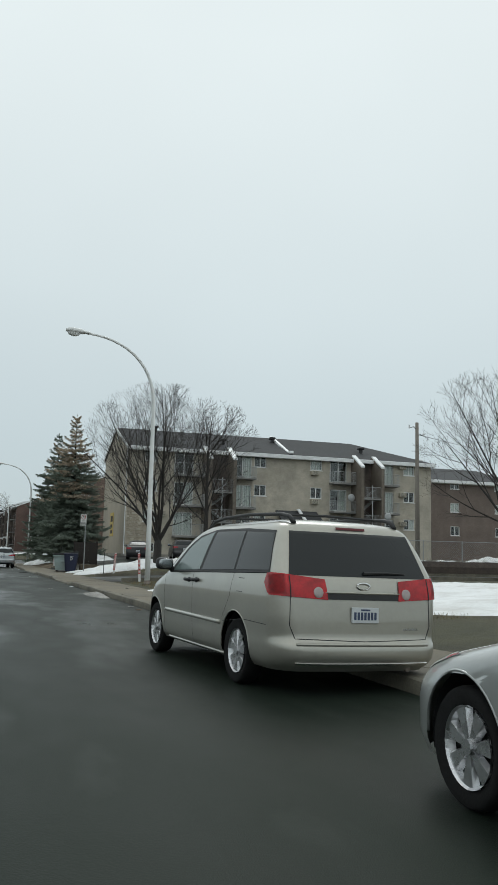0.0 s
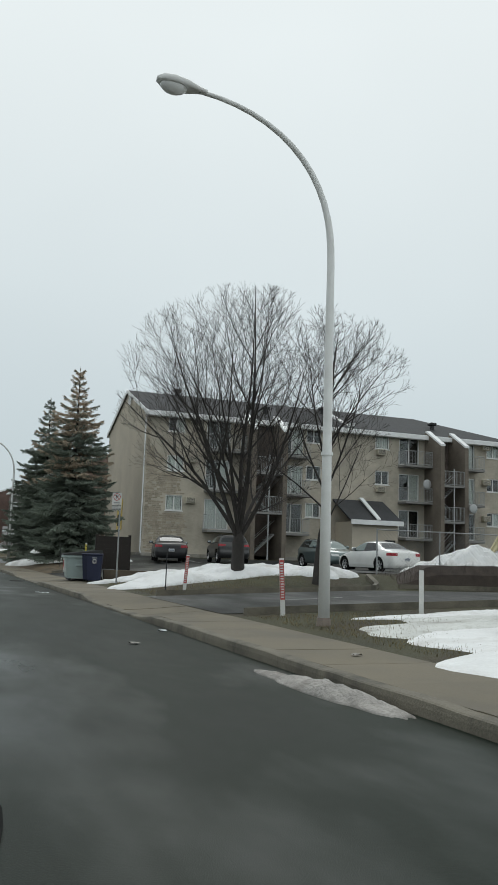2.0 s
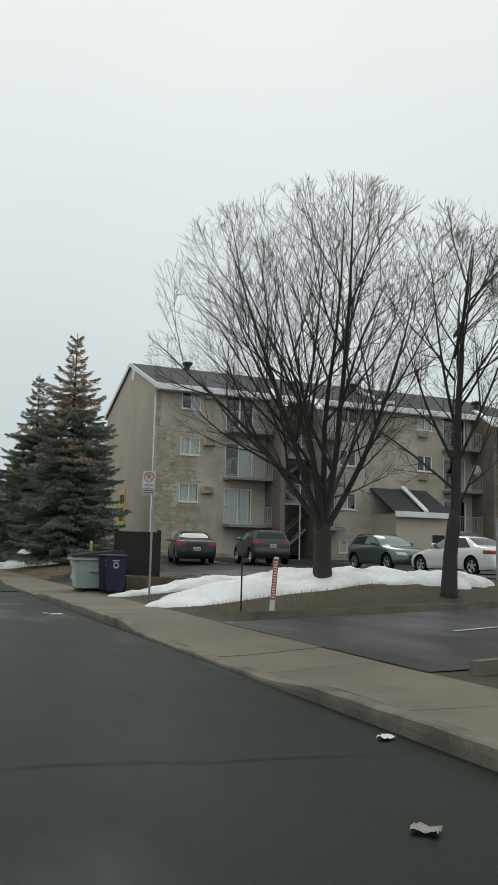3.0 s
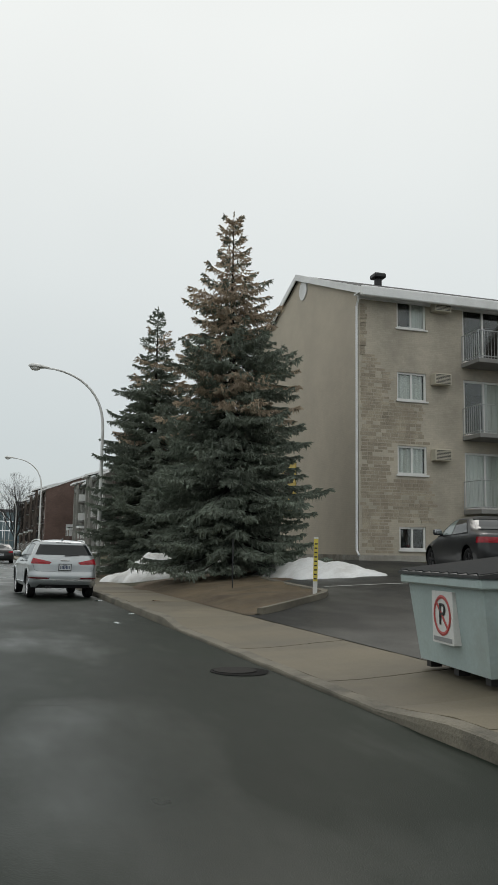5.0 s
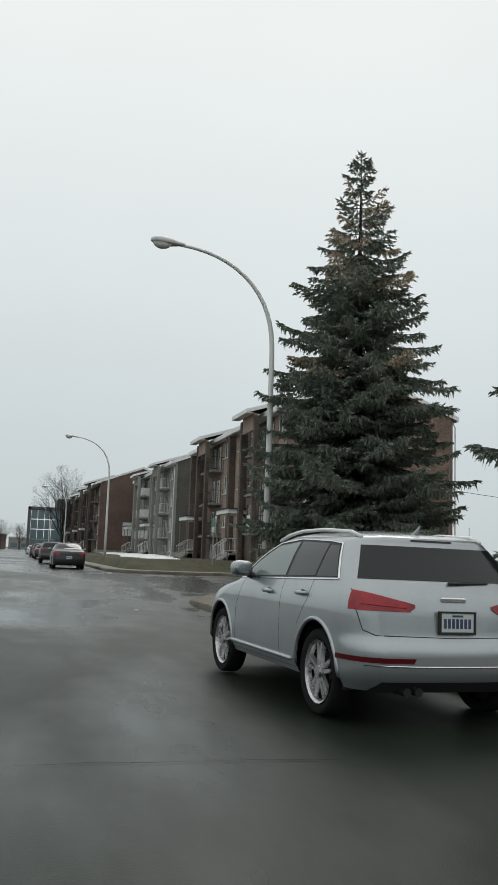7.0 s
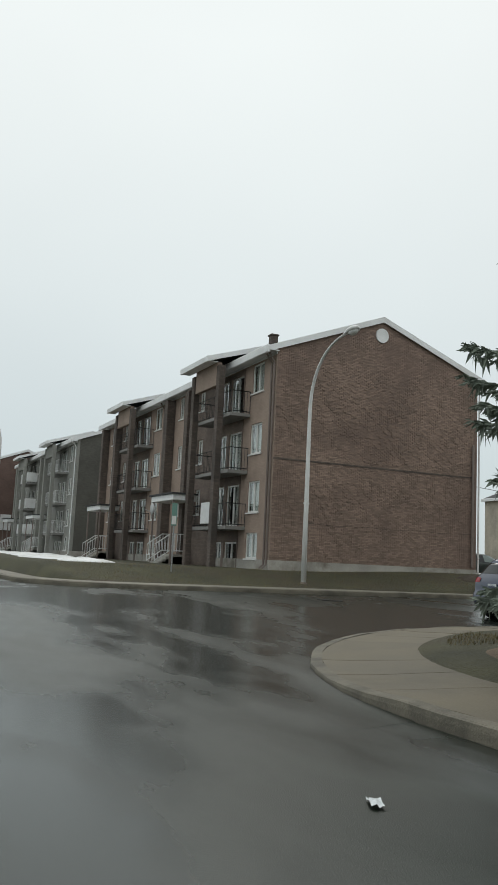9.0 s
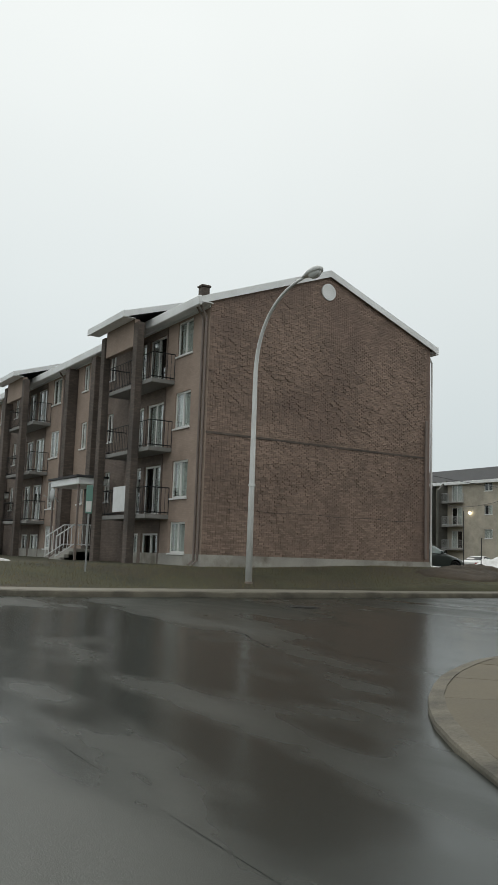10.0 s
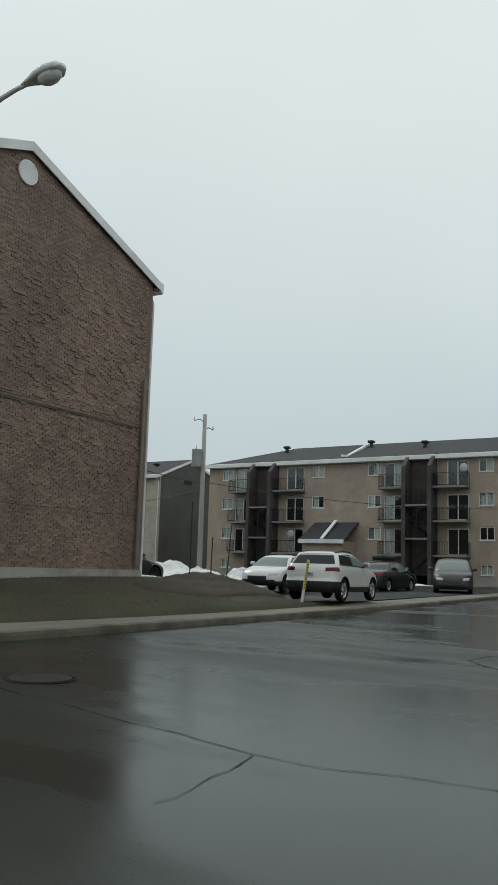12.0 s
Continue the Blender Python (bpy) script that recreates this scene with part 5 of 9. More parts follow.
def spruce(x, y, z, h, r, seed, cones=0.3, label="", hem=0.95):
    """A spruce: a straight trunk, whorls of drooping boughs, each bough a feathered spray of twigs."""
    rng = random.Random(seed)
    t = thing("spruce_tree", pose(x, y, z), label, "tree", "spruces by the street")
    tr = tube(bmesh.new(), [(0, 0, -0.3), (0, 0, h * 0.5), (0.0, 0, h)], [0.2, 0.11, 0.006], 8)
    part("trunk", tr, BARK, t)
    co, cf, oo, of, bb = [], [], [], [], bmesh.new()

    def spray(p, d, ln, r, old):
        """One needled twig: a slim three-sided spindle."""
        V, F = (oo, of) if old else (co, cf)
        c = d.cross(Vector((0.31, 0.17, 0.93)))
        if c.length < 0.05:
            c = d.cross(Vector((1, 0, 0)))
        c.normalize()
        e = d.cross(c)
        n, m = len(V), p + d * (ln * 0.3)
        V.extend([p, m + e * r, m - e * (r * 0.5) + c * (r * 0.87), m - e * (r * 0.5) - c * (r * 0.87), p + d * ln])
        F.extend([(n, n + 2, n + 1), (n, n + 3, n + 2), (n, n + 1, n + 3), (n + 4, n + 1, n + 2), (n + 4, n + 2, n + 3), (n + 4, n + 3, n + 1)])

    def shoot(p, d, ln, r, old):
        """One short shoot of needles: a folded lozenge."""
        V, F = (oo, of) if old else (co, cf)
        c = d.cross(Vector((rng.uniform(-1, 1), rng.uniform(-1, 1), rng.uniform(-1, 1))))
        if c.length < 0.05:
            c = d.cross(Vector((1, 0, 0)))
        c.normalize()
        n, m = len(V), p + d * (ln * 0.42) - d.cross(c) * (r * 0.5)
        V.extend([p, m + c * r, p + d * ln, m - c * r])
        F.extend([(n, n + 1, n + 2), (n, n + 2, n + 3)])

    # half-width of the crown by metres below the tip: slim spire above, skirts below
    below = (0, 0.4, 1.7, 2.75, 3.7, 4.8, 7.5, 9.2, 12.0, 13.2)
    reach_at = (0.03, 0.22, 0.7, 1.02, 1.4, 1.95, 2.55, 2.9, 3.0, 2.5)
    zz = h - 0.4
    while zz > hem:
        dn = h - zz
        f = zz / h
        rad = float(np.interp(dn, below, reach_at)) * r / 3.45 * (1 + 0.1 * math.sin(zz * 2.9 + seed))
        n = int(np.interp(dn, (0, 2.5, 5, 12), (5, 7, 14, 20)))
        a0 = rng.random() * 6.28
        for b in range(n):
            a = a0 + 6.283 * b / n + rng.uniform(-0.25, 0.25)
            ln = rad * rng.choice((0.5, 0.66, 0.8, 0.9, 0.98, 1.03) if dn > 4.5 else (0.5, 0.7, 0.85, 1.0, 1.1, 1.2)) * rng.uniform(0.92, 1.08)
            zb = zz + rng.uniform(-0.1, 0.1)
            droop = float(np.interp(dn, (0, 1.0, 3.0, 6.0, 12.0), (-0.75, -0.3, 0.05, 0.3, 0.4))) * rng.uniform(0.75, 1.25)
            hook = rng.uniform(0.1, 0.26)
            out = Vector((math.cos(a), math.sin(a), 0))
            side = Vector((-math.sin(a), math.cos(a), 0))
            sway = rng.uniform(-0.16, 0.16)
            m = max(3, int(ln / 0.13))
            pts = [out * (ln * i / m) + side * (sway * ln * (i / m) ** 2) + Vector((0, 0, zb + ln * (-droop * (i / m) + hook * (i / m) ** 3))) for i in range(m + 1)]
            if ln > 0.5:
                wood = pts[:max(3, int(m * 0.85)):2]
                tube(bb, wood, [(0.028 * (1 - f) + 0.01) * (1 - 0.8 * i / len(wood)) for i in range(len(wood))], 4, cap=False)
            old_bough = dn < 7 and rng.random() < cones * (1.15 if dn < 4.5 else 0.5)
            for i in range(1, m + 1):
                s = i / m
                if s < 0.2 and dn > 5:
                    continue
                p = pts[i]
                axis = (pts[i] - pts[i - 1]).normalized()
                wide = (0.1 + 0.5 * math.sin(math.pi * min(1, 0.18 + 0.76 * s)) ** 1.2) * min(1.0, 0.3 + ln / 2.4)
                old = old_bough and rng.random() < 0.8
                spray(p - axis * 0.1, axis, 0.22, 0.028, old)
                for sd in (-1, 1):
                    d = (axis * rng.uniform(0.6, 1.0) + side * sd * rng.uniform(0.5, 0.9) + Vector((0, 0, rng.uniform(-0.45, 0.0)))).normalized()
                    l2 = wide * rng.uniform(0.6, 1.15)
                    shoot(p, d, l2, 0.022, old)
                    # short needled shoots all along the side twig, most of them hanging
                    for v in range(5 + int(l2 / 0.03)):
                        u = 0.1 + 0.9 * rng.random()
                        d2 = (d * 0.8 + axis * rng.uniform(-0.3, 0.6) + side * rng.uniform(-0.7, 0.7) + Vector((0, 0, rng.uniform(-1.0, 0.3)))).normalized()
                        shoot(p + d * (l2 * u), d2, rng.uniform(0.08, 0.17), 0.017 + 0.009 * rng.random(), old)
                for v in range(5 if dn > 4.5 else 2):
                    shoot(p + side * rng.uniform(-0.08, 0.08), Vector((rng.uniform(-0.5, 0.5), rng.uniform(-0.5, 0.5), -1)).normalized(), rng.uniform(0.12, 0.34) * min(1, 0.4 + ln / 2), 0.024, old)
            for w in range(7 if dn > 0.8 else 2):
                shoot(pts[-1] - out * 0.1 * rng.random(), (out + side * rng.uniform(-0.7, 0.7) + Vector((0, 0, rng.uniform(-0.3, 0.4)))).normalized(), 0.1 + 0.05 * min(1.5, ln), 0.02, old_bough)
        zz -= rng.uniform(0.32, 0.46) if dn < 5 else rng.uniform(0.3, 0.4)
    for i in range(26):
        a, up = rng.random() * 6.28, rng.random()
        spray(Vector((0, 0, h - 0.75 + 0.8 * up)), Vector((math.cos(a) * 0.8, math.sin(a) * 0.8, 0.6 + 1.4 * up)).normalized(), 0.2 - 0.1 * up, 0.016, rng.random() < cones)
    spray(Vector((0, 0, h - 0.15)), Vector((0, 0, 1)), 0.32, 0.02, False)
    part("bough_wood", bb, BARK, t)["kind"] = "stuff"
    for nm, V, F, m, lb in (("crown", co, cf, NEEDLE, ""), ("cone_growth", oo, of, NEEDLE_OLD, "brown cones and old sprays")):
        me = bpy.data.meshes.new(nm)
        me.from_pydata(V, [], F)
        me.materials.append(m)
        ob = new(nm, me)
        ob.parent = t
        ob["kind"] = "stuff"
        if lb:
            ob["label"] = lb
    return t


spruce(9.0, 73.6, 0.3, 12.95, 3.45, 4, 0.9, "tall dark spruce with brown cones in its upper half")
spruce(8.85, 86.1, 0.3, 12.95, 3.4, 9, 0.18, "tall dark green spruce at the street corner", hem=0.6)


def bare_tree(x, y, z, h, seed, trunk=0.26, fork=0.2, limbs=8, lean=0.0, label="", twig=0.005, width=4.0, low=0.14, tilts=(0.06, 0.62, 0.3, 0.85, 0.42, 0.7, 0.2, 0.52, 1.0), kids=(9, 6, 4, 3), leader=False, name="bare_tree"):
    """A leafless tree: limbs that climb from a fork and branch again and again until they reach the skin of a rounded crown."""
    rng = random.Random(seed)
    t = thing(name, pose(x, y, z), label, "tree", "bare street trees")
    mid, top = h * (low + (1 - low) * 0.52), h * fork
    rz = np.array((width, width * 0.92, h - mid))
    c0 = np.array((lean * 1.6, 0.0, mid))
    cr, fine = bmesh.new(), ([], [])

    def room(p, d):
        """Metres along d from p to the crown's uneven skin."""
        q, e = (np.array(p) - c0) / rz, np.array(d) / rz
        a, b, c = float(e @ e), float(q @ e), float(q @ q) - 1.0
        disc = b * b - a * c
        if disc <= 0:
            return 0.0
        k = (-b + math.sqrt(disc)) / a
        tip = np.array(p) + np.array(d) * k
        return max(0.0, k * (0.9 + 0.42 * noise.noise((float(tip[0]) * 0.6 + seed, float(tip[1]) * 0.6, float(tip[2]) * 0.6))))

    def strand(pts, radii):
        V, F = fine
        n0 = len(V)
        for i, p in enumerate(pts):
            d = (pts[min(i + 1, len(pts) - 1)] - pts[max(0, i - 1)]).normalized()
            a = d.cross(Vector((0.3, 0.5, 0.81)))
            a = a.normalized() if a.length > 0.01 else Vector((1, 0, 0))
            c = d.cross(a)
            for q in range(3):
                V.append(p + (a * math.cos(2.0944 * q) + c * math.sin(2.0944 * q)) * radii[i])
        for i in range(len(pts) - 1):
            for q in range(3):
                F.append((n0 + 3 * i + q, n0 + 3 * i + (q + 1) % 3, n0 + 3 * i + 3 + (q + 1) % 3, n0 + 3 * i + 3 + q))

    def grow(p, d, ln, r, lv):
        n = (9, 6, 5, 4, 3)[lv]
        pts, rad = [p.copy()], [r]
        bend = Vector((rng.uniform(-0.1, 0.1), rng.uniform(-0.1, 0.1), rng.uniform(0.05, 0.14) if lv else 0.07))
        for i in range(n):
            d = (d + bend * (0.6 if lv else 0.35) + Vector((rng.uniform(-0.07, 0.07), rng.uniform(-0.07, 0.07), rng.uniform(-0.04, 0.05)))).normalized()
            pts.append(pts[-1] + d * ln / n)
            rad.append(max(twig * 0.6, r * (1 - (0.93 if lv == 0 else 0.78) * (i + 1) / n)))
        if r > 0.018:
            tube(cr, pts, rad, 7 if r > 0.06 else 5, cap=False)
        else:
            strand(pts, rad)
        if lv >= len(kids):
            return
        m = kids[lv]
        turn = rng.random() * 6.283
        for kk in range(m):
            f = (0.16 if lv == 0 else 0.2) + (0.8 if lv == 0 else 0.78) * (kk + rng.random() * 0.7) / m
            i = min(n - 1, int(f * n))
            q = pts[i].lerp(pts[i + 1], f * n - i)
            axis = (pts[i + 1] - pts[i]).normalized()
            turn += 2.4 + rng.uniform(-0.5, 0.5)
            o = axis.orthogonal().normalized()
            o.rotate(Matrix.Rotation(turn, 3, axis))
            nd = (axis + o * rng.uniform(0.5, 0.95) + Vector((0, 0, 0.06))).normalized()
            free = room(q, nd)
            want = min(free, ln * (0.62 - 0.3 * f) * rng.uniform(0.75, 1.15) if lv == 0 else ln * (0.75 - 0.35 * f) * rng.uniform(0.7, 1.15))
            if want > 0.12:
                grow(q, nd, want, max(twig, min(rad[i] * 0.62, 0.012 * want + twig)), lv + 1)

    tk = bmesh.new()
    tube(tk, [(0, 0, -0.25), (0.01, 0, 0.12), (lean * 0.3, 0.01, top * 0.5), (lean * 0.75, 0, top * 0.85), (lean, 0, top * 1.08)], [trunk * 1.6, trunk * 1.12, trunk * 0.95, trunk * 0.93, trunk * 0.6], 14)
    part("trunk", tk, BARK, t, smooth=True)
    if leader:
        p0 = Vector((lean, 0, top))
        grow(p0, Vector((0.03, 0.0, 1)), room(p0, (0.03, 0.0, 1)) * 0.85, trunk * 0.75, 0)
    for q in range(limbs):
        a = 2.4 * q + rng.uniform(-0.25, 0.25)
        tilt = tilts[q % len(tilts)]
        d = Vector((math.cos(a) * tilt, math.sin(a) * tilt, 1)).normalized()
        p0 = Vector((lean * 0.9, 0, top * rng.uniform(0.82, 1.02))) if not leader else Vector((lean, 0, top + (h * 0.5) * q / limbs))
        ln = room(p0, d) * rng.uniform(0.9, 1.0)
        grow(p0, d, ln, trunk * rng.uniform(0.31, 0.43) * (0.6 if leader else 1.0), 0)
    part("limb_wood", cr, BARK, t)["kind"] = "stuff"
    me = bpy.data.meshes.new("twigs")
    me.from_pydata(fine[0], [], fine[1])
    me.materials.append(TWIG)
    ob = new("twig_wood", me)
    ob.parent = t
    ob["kind"] = "stuff"
    return t


TWIG = mat("twig_bark", (0.05, 0.044, 0.041), 0.9, var=0.3, scale=3, bump=0.0)
bare_tree(10.55, 46.8, 0.5, 10.7, 31, 0.24, 0.15, 8, label="leafless spreading street tree with many steep limbs", width=5.1, low=0.12, kids=(7, 6, 5, 3))
bare_tree(12.3, 43.9, 0.55, 9.5, 47, 0.17, 0.2, 9, 0.2, label="leafless slender street tree beside the driveway", width=3.1, low=0.16, leader=True, tilts=(0.75, 1.0, 0.6, 0.85, 0.5, 0.7), kids=(6, 4, 4, 3))
bare_tree(25.2, 33.2, 0.4, 10.4, 52, 0.22, 0.15, 8, twig=0.006, label="leafless tree on the snowy lawn", width=6.4, low=0.12, kids=(7, 5, 4, 2))
bare_tree(8.2, 226.0, 0.5, 16.5, 61, 0.34, 0.2, 8, label="tall leafless tree far along the street", twig=0.012, width=7.0, kids=(8, 6, 4))
bare_tree(-9.5, 330.0, 0.5, 11.0, 66, 0.3, 0.2, 7, label="distant leafless tree across the street", twig=0.014, width=5.5, kids=(8, 6, 3))
bare_tree(-9.5, 265.0, 0.5, 8.5, 68, 0.3, 0.2, 7, label="distant leafless tree across the street", twig=0.014, width=4.5, kids=(8, 6, 3))

for x, y, hh, sd in ((-13.0, 380.0, 12.0, 71), (-18.0, 405.0, 13.0, 72), (-24.0, 412.0, 11.0, 73), (-6.0, 440.0, 13.0, 74), (2.0, 455.0, 12.0, 75)):
    bare_tree(x, y, 0.4, hh, sd, 0.3, 0.2, 7, label="distant leafless tree at the end of the street", twig=0.018, width=5.5, kids=(7, 5, 3))

# ---- vehicles: a smooth hull with panes, lamps and trim laid on its skin ----
def paint(name, base, metal=0.6, rough=0.32, dirt=0.35):
    return mat(name, base, rough, metal=metal, var=0.05, scale=1.2, fine=25, bump=0.0, dirt=tuple(c * 0.55 + 0.02 for c in base), dirt_amt=dirt, rough_var=0.06, coat=0.9)


MIRROR = mat("mirror_glass", (0.3, 0.32, 0.33), 0.25, metal=0.9, var=0.03, bump=0.0, rough_var=0.02)
CAR_GLASS = glass_mat("car_glass", (0.012, 0.015, 0.016), 0.04)
CAR_GLASS.node_tree.nodes["Principled BSDF"].inputs["Specular IOR Level"].default_value = 0.35
PALE_GLASS = glass_mat("pale_car_glass", (0.16, 0.2, 0.19), 0.04)
TYRE = mat("tyre_rubber", (0.014, 0.014, 0.014), 0.9, var=0.3, scale=8, fine=60, bump=0.3, spec=0.15)
BLACK_TRIM = mat("black_plastic", (0.02, 0.02, 0.021), 0.6, var=0.2, bump=0.1)
ALLOY = mat("alloy", (0.6, 0.6, 0.61), 0.28, metal=0.9, var=0.15, scale=9, bump=0.03, dirt=(0.2, 0.19, 0.18), dirt_amt=0.6)
CHROME = mat("chrome", (0.7, 0.7, 0.7), 0.15, metal=1.0, var=0.04, bump=0.0)
RED_LAMP = mat("red_lamp", (0.4, 0.008, 0.013), 0.15, var=0.45, scale=7, fine=30, bump=0.05, spec=0.5)
DARK_RED_LAMP = mat("dark_red_lamp", (0.27, 0.008, 0.016), 0.15, var=0.45, scale=9, fine=30, bump=0.05, spec=0.5)
SMOKED_LAMP = mat("smoked_red_lamp", (0.09, 0.006, 0.01), 0.2, var=0.2, scale=9, bump=0.05, spec=0.3)
CLEAR_LAMP = mat("clear_lamp", (0.55, 0.56, 0.56), 0.1, var=0.1, scale=9, bump=0.02, coat=0.8)
PALE_LAMP = mat("pale_lamp", (0.42, 0.36, 0.35), 0.2, var=0.2, scale=12, bump=0.05)
PLATE = mat("plate_white", (0.6, 0.62, 0.63), 0.5, var=0.05, bump=0.0)
PLATE_INK = mat("plate_ink", (0.05, 0.07, 0.13), 0.6, var=0.05, bump=0.0)


def wheel(parent, x, y, r, side, spokes=7, width=0.2, rim=0.68, double=False, dark=False):
    """A wheel standing on the ground; side is -1 for the left of the car."""
    ty = bmesh.new()
    n = 28
    prof = ((rim * r, 0.03), (r * 0.93, 0.0), (r * 0.985, 0.02), (r, 0.05), (r, width - 0.03), (r * 0.95, width), (rim * r, width - 0.02))
    rings = []
    for q in range(n):
        a = 2 * math.pi * q / n
        rings.append([ty.verts.new((x + side * (-w), y + rr * math.cos(a), r + rr * math.sin(a))) for rr, w in prof])
    for q in range(n):
        for i in range(len(prof) - 1):
            ty.faces.new((rings[q][i], rings[q][i + 1], rings[(q + 1) % n][i + 1], rings[(q + 1) % n][i]))
    bmesh.ops.recalc_face_normals(ty, faces=ty.faces)
    w = part("wheel", ty, TYRE, parent, "black tyre on a spoked rim", smooth=True)
    rm = bmesh.new()
    R = rim * r
    bmesh.ops.create_cone(rm, cap_ends=True, segments=n, radius1=R, radius2=R, depth=0.02, matrix=Matrix.Translation((x - side * 0.1, y, r)) @ Matrix.Rotation(math.pi / 2, 4, "Y"))
    part("brake_disc", rm, BLACK_TRIM, w)
    sp = bmesh.new()
    ring = []
    for q in range(n):
        a = 2 * math.pi * q / n
        ring.append([sp.verts.new((x - side * ww, y + rr * math.cos(a), r + rr * math.sin(a))) for rr, ww in ((R * 1.0, 0.015), (R * (0.95 if spokes == 7 else 0.92), 0.03), (R * 0.88, 0.07))])
    for q in range(n):
        for i in range(2):
            sp.faces.new((ring[q][i], ring[q][i + 1], ring[(q + 1) % n][i + 1], ring[(q + 1) % n][i]))
    for q in range(spokes):
        for off in ((-0.16, 0.16) if double else (0.0,)):
            a = 2 * math.pi * q / spokes + 0.3
            d = Vector((0, math.cos(a), math.sin(a)))
            c = Vector((0, -math.sin(a), math.cos(a)))
            o = Vector((x, y, r))
            w0, w1 = R * (0.09 if double else 0.1 if spokes == 7 else 0.13), R * (0.07 if double else 0.31 if spokes == 7 else 0.2)
            v = []
            for rr, ww, dep, so in ((R * 0.12, w0, 0.03, off * 0.2), (R * 0.55, (w0 + w1) / 2, 0.028, off * 0.7), (R * 0.95, w1, 0.03, off)):
                v.append([sp.verts.new(o + d * rr + c * (s * ww + so * R) + Vector((-side * (dep + (0.035 if s2 else 0)), 0, 0))) for s, s2 in ((-1, 1), (-0.7, 0), (0.7, 0), (1, 1))])
            for r0, r1 in zip(v, v[1:]):
                for i in range(3):
                    sp.faces.new((r0[i], r0[i + 1], r1[i + 1], r1[i]))
    bmesh.ops.create_cone(sp, cap_ends=True, segments=14, radius1=R * 0.2, radius2=R * 0.16, depth=0.04, matrix=Matrix.Translation((x - side * 0.03, y, r)) @ Matrix.Rotation(math.pi / 2, 4, "Y"))
    bmesh.ops.recalc_face_normals(sp, faces=sp.faces)
    part("rim", sp, BLACK_TRIM if dark else ALLOY, w, "dark steel rim" if dark else "silver spoked rim")


def ground_at(x, y):
    if x < KX or (KS < y < KN):
        return road_z(x, y) + 0.004
    return land_z(x, y)


def place(x, y, heading, z=None):
    """A car's pose from its rear centre and compass heading."""
    return pose(x, y, ground_at(x, y) if z is None else z, 0, 0, -heading)


SILVER_BEIGE = paint("silver_beige_paint", (0.4, 0.385, 0.335), 0.6, 0.34)
SILVER = paint("silver_paint", (0.37, 0.395, 0.41), 0.6, 0.34)
GREY_SILVER = paint("grey_silver_paint", (0.36, 0.37, 0.36), 0.5, 0.4)
WHITE_PAINT = paint("white_paint", (0.72, 0.72, 0.7), 0.0, 0.3, 0.3)
BLACK_PAINT = paint("black_paint", (0.014, 0.014, 0.016), 0.0, 0.3, 0.15)
NAVY = paint("navy_paint", (0.03, 0.04, 0.075), 0.4, 0.3)
TEAL = paint("grey_teal_paint", (0.1, 0.135, 0.135), 0.5, 0.32)
GUNMETAL = paint("gunmetal_paint", (0.035, 0.035, 0.036), 0.1, 0.32, 0.2)
DARK_GREEN = paint("dark_green_paint", (0.035, 0.045, 0.04), 0.4, 0.3)
for m in (BLACK_PAINT, GUNMETAL, DARK_GREEN):
    m.node_tree.nodes["Principled BSDF"].inputs["Coat Weight"].default_value = 0.2

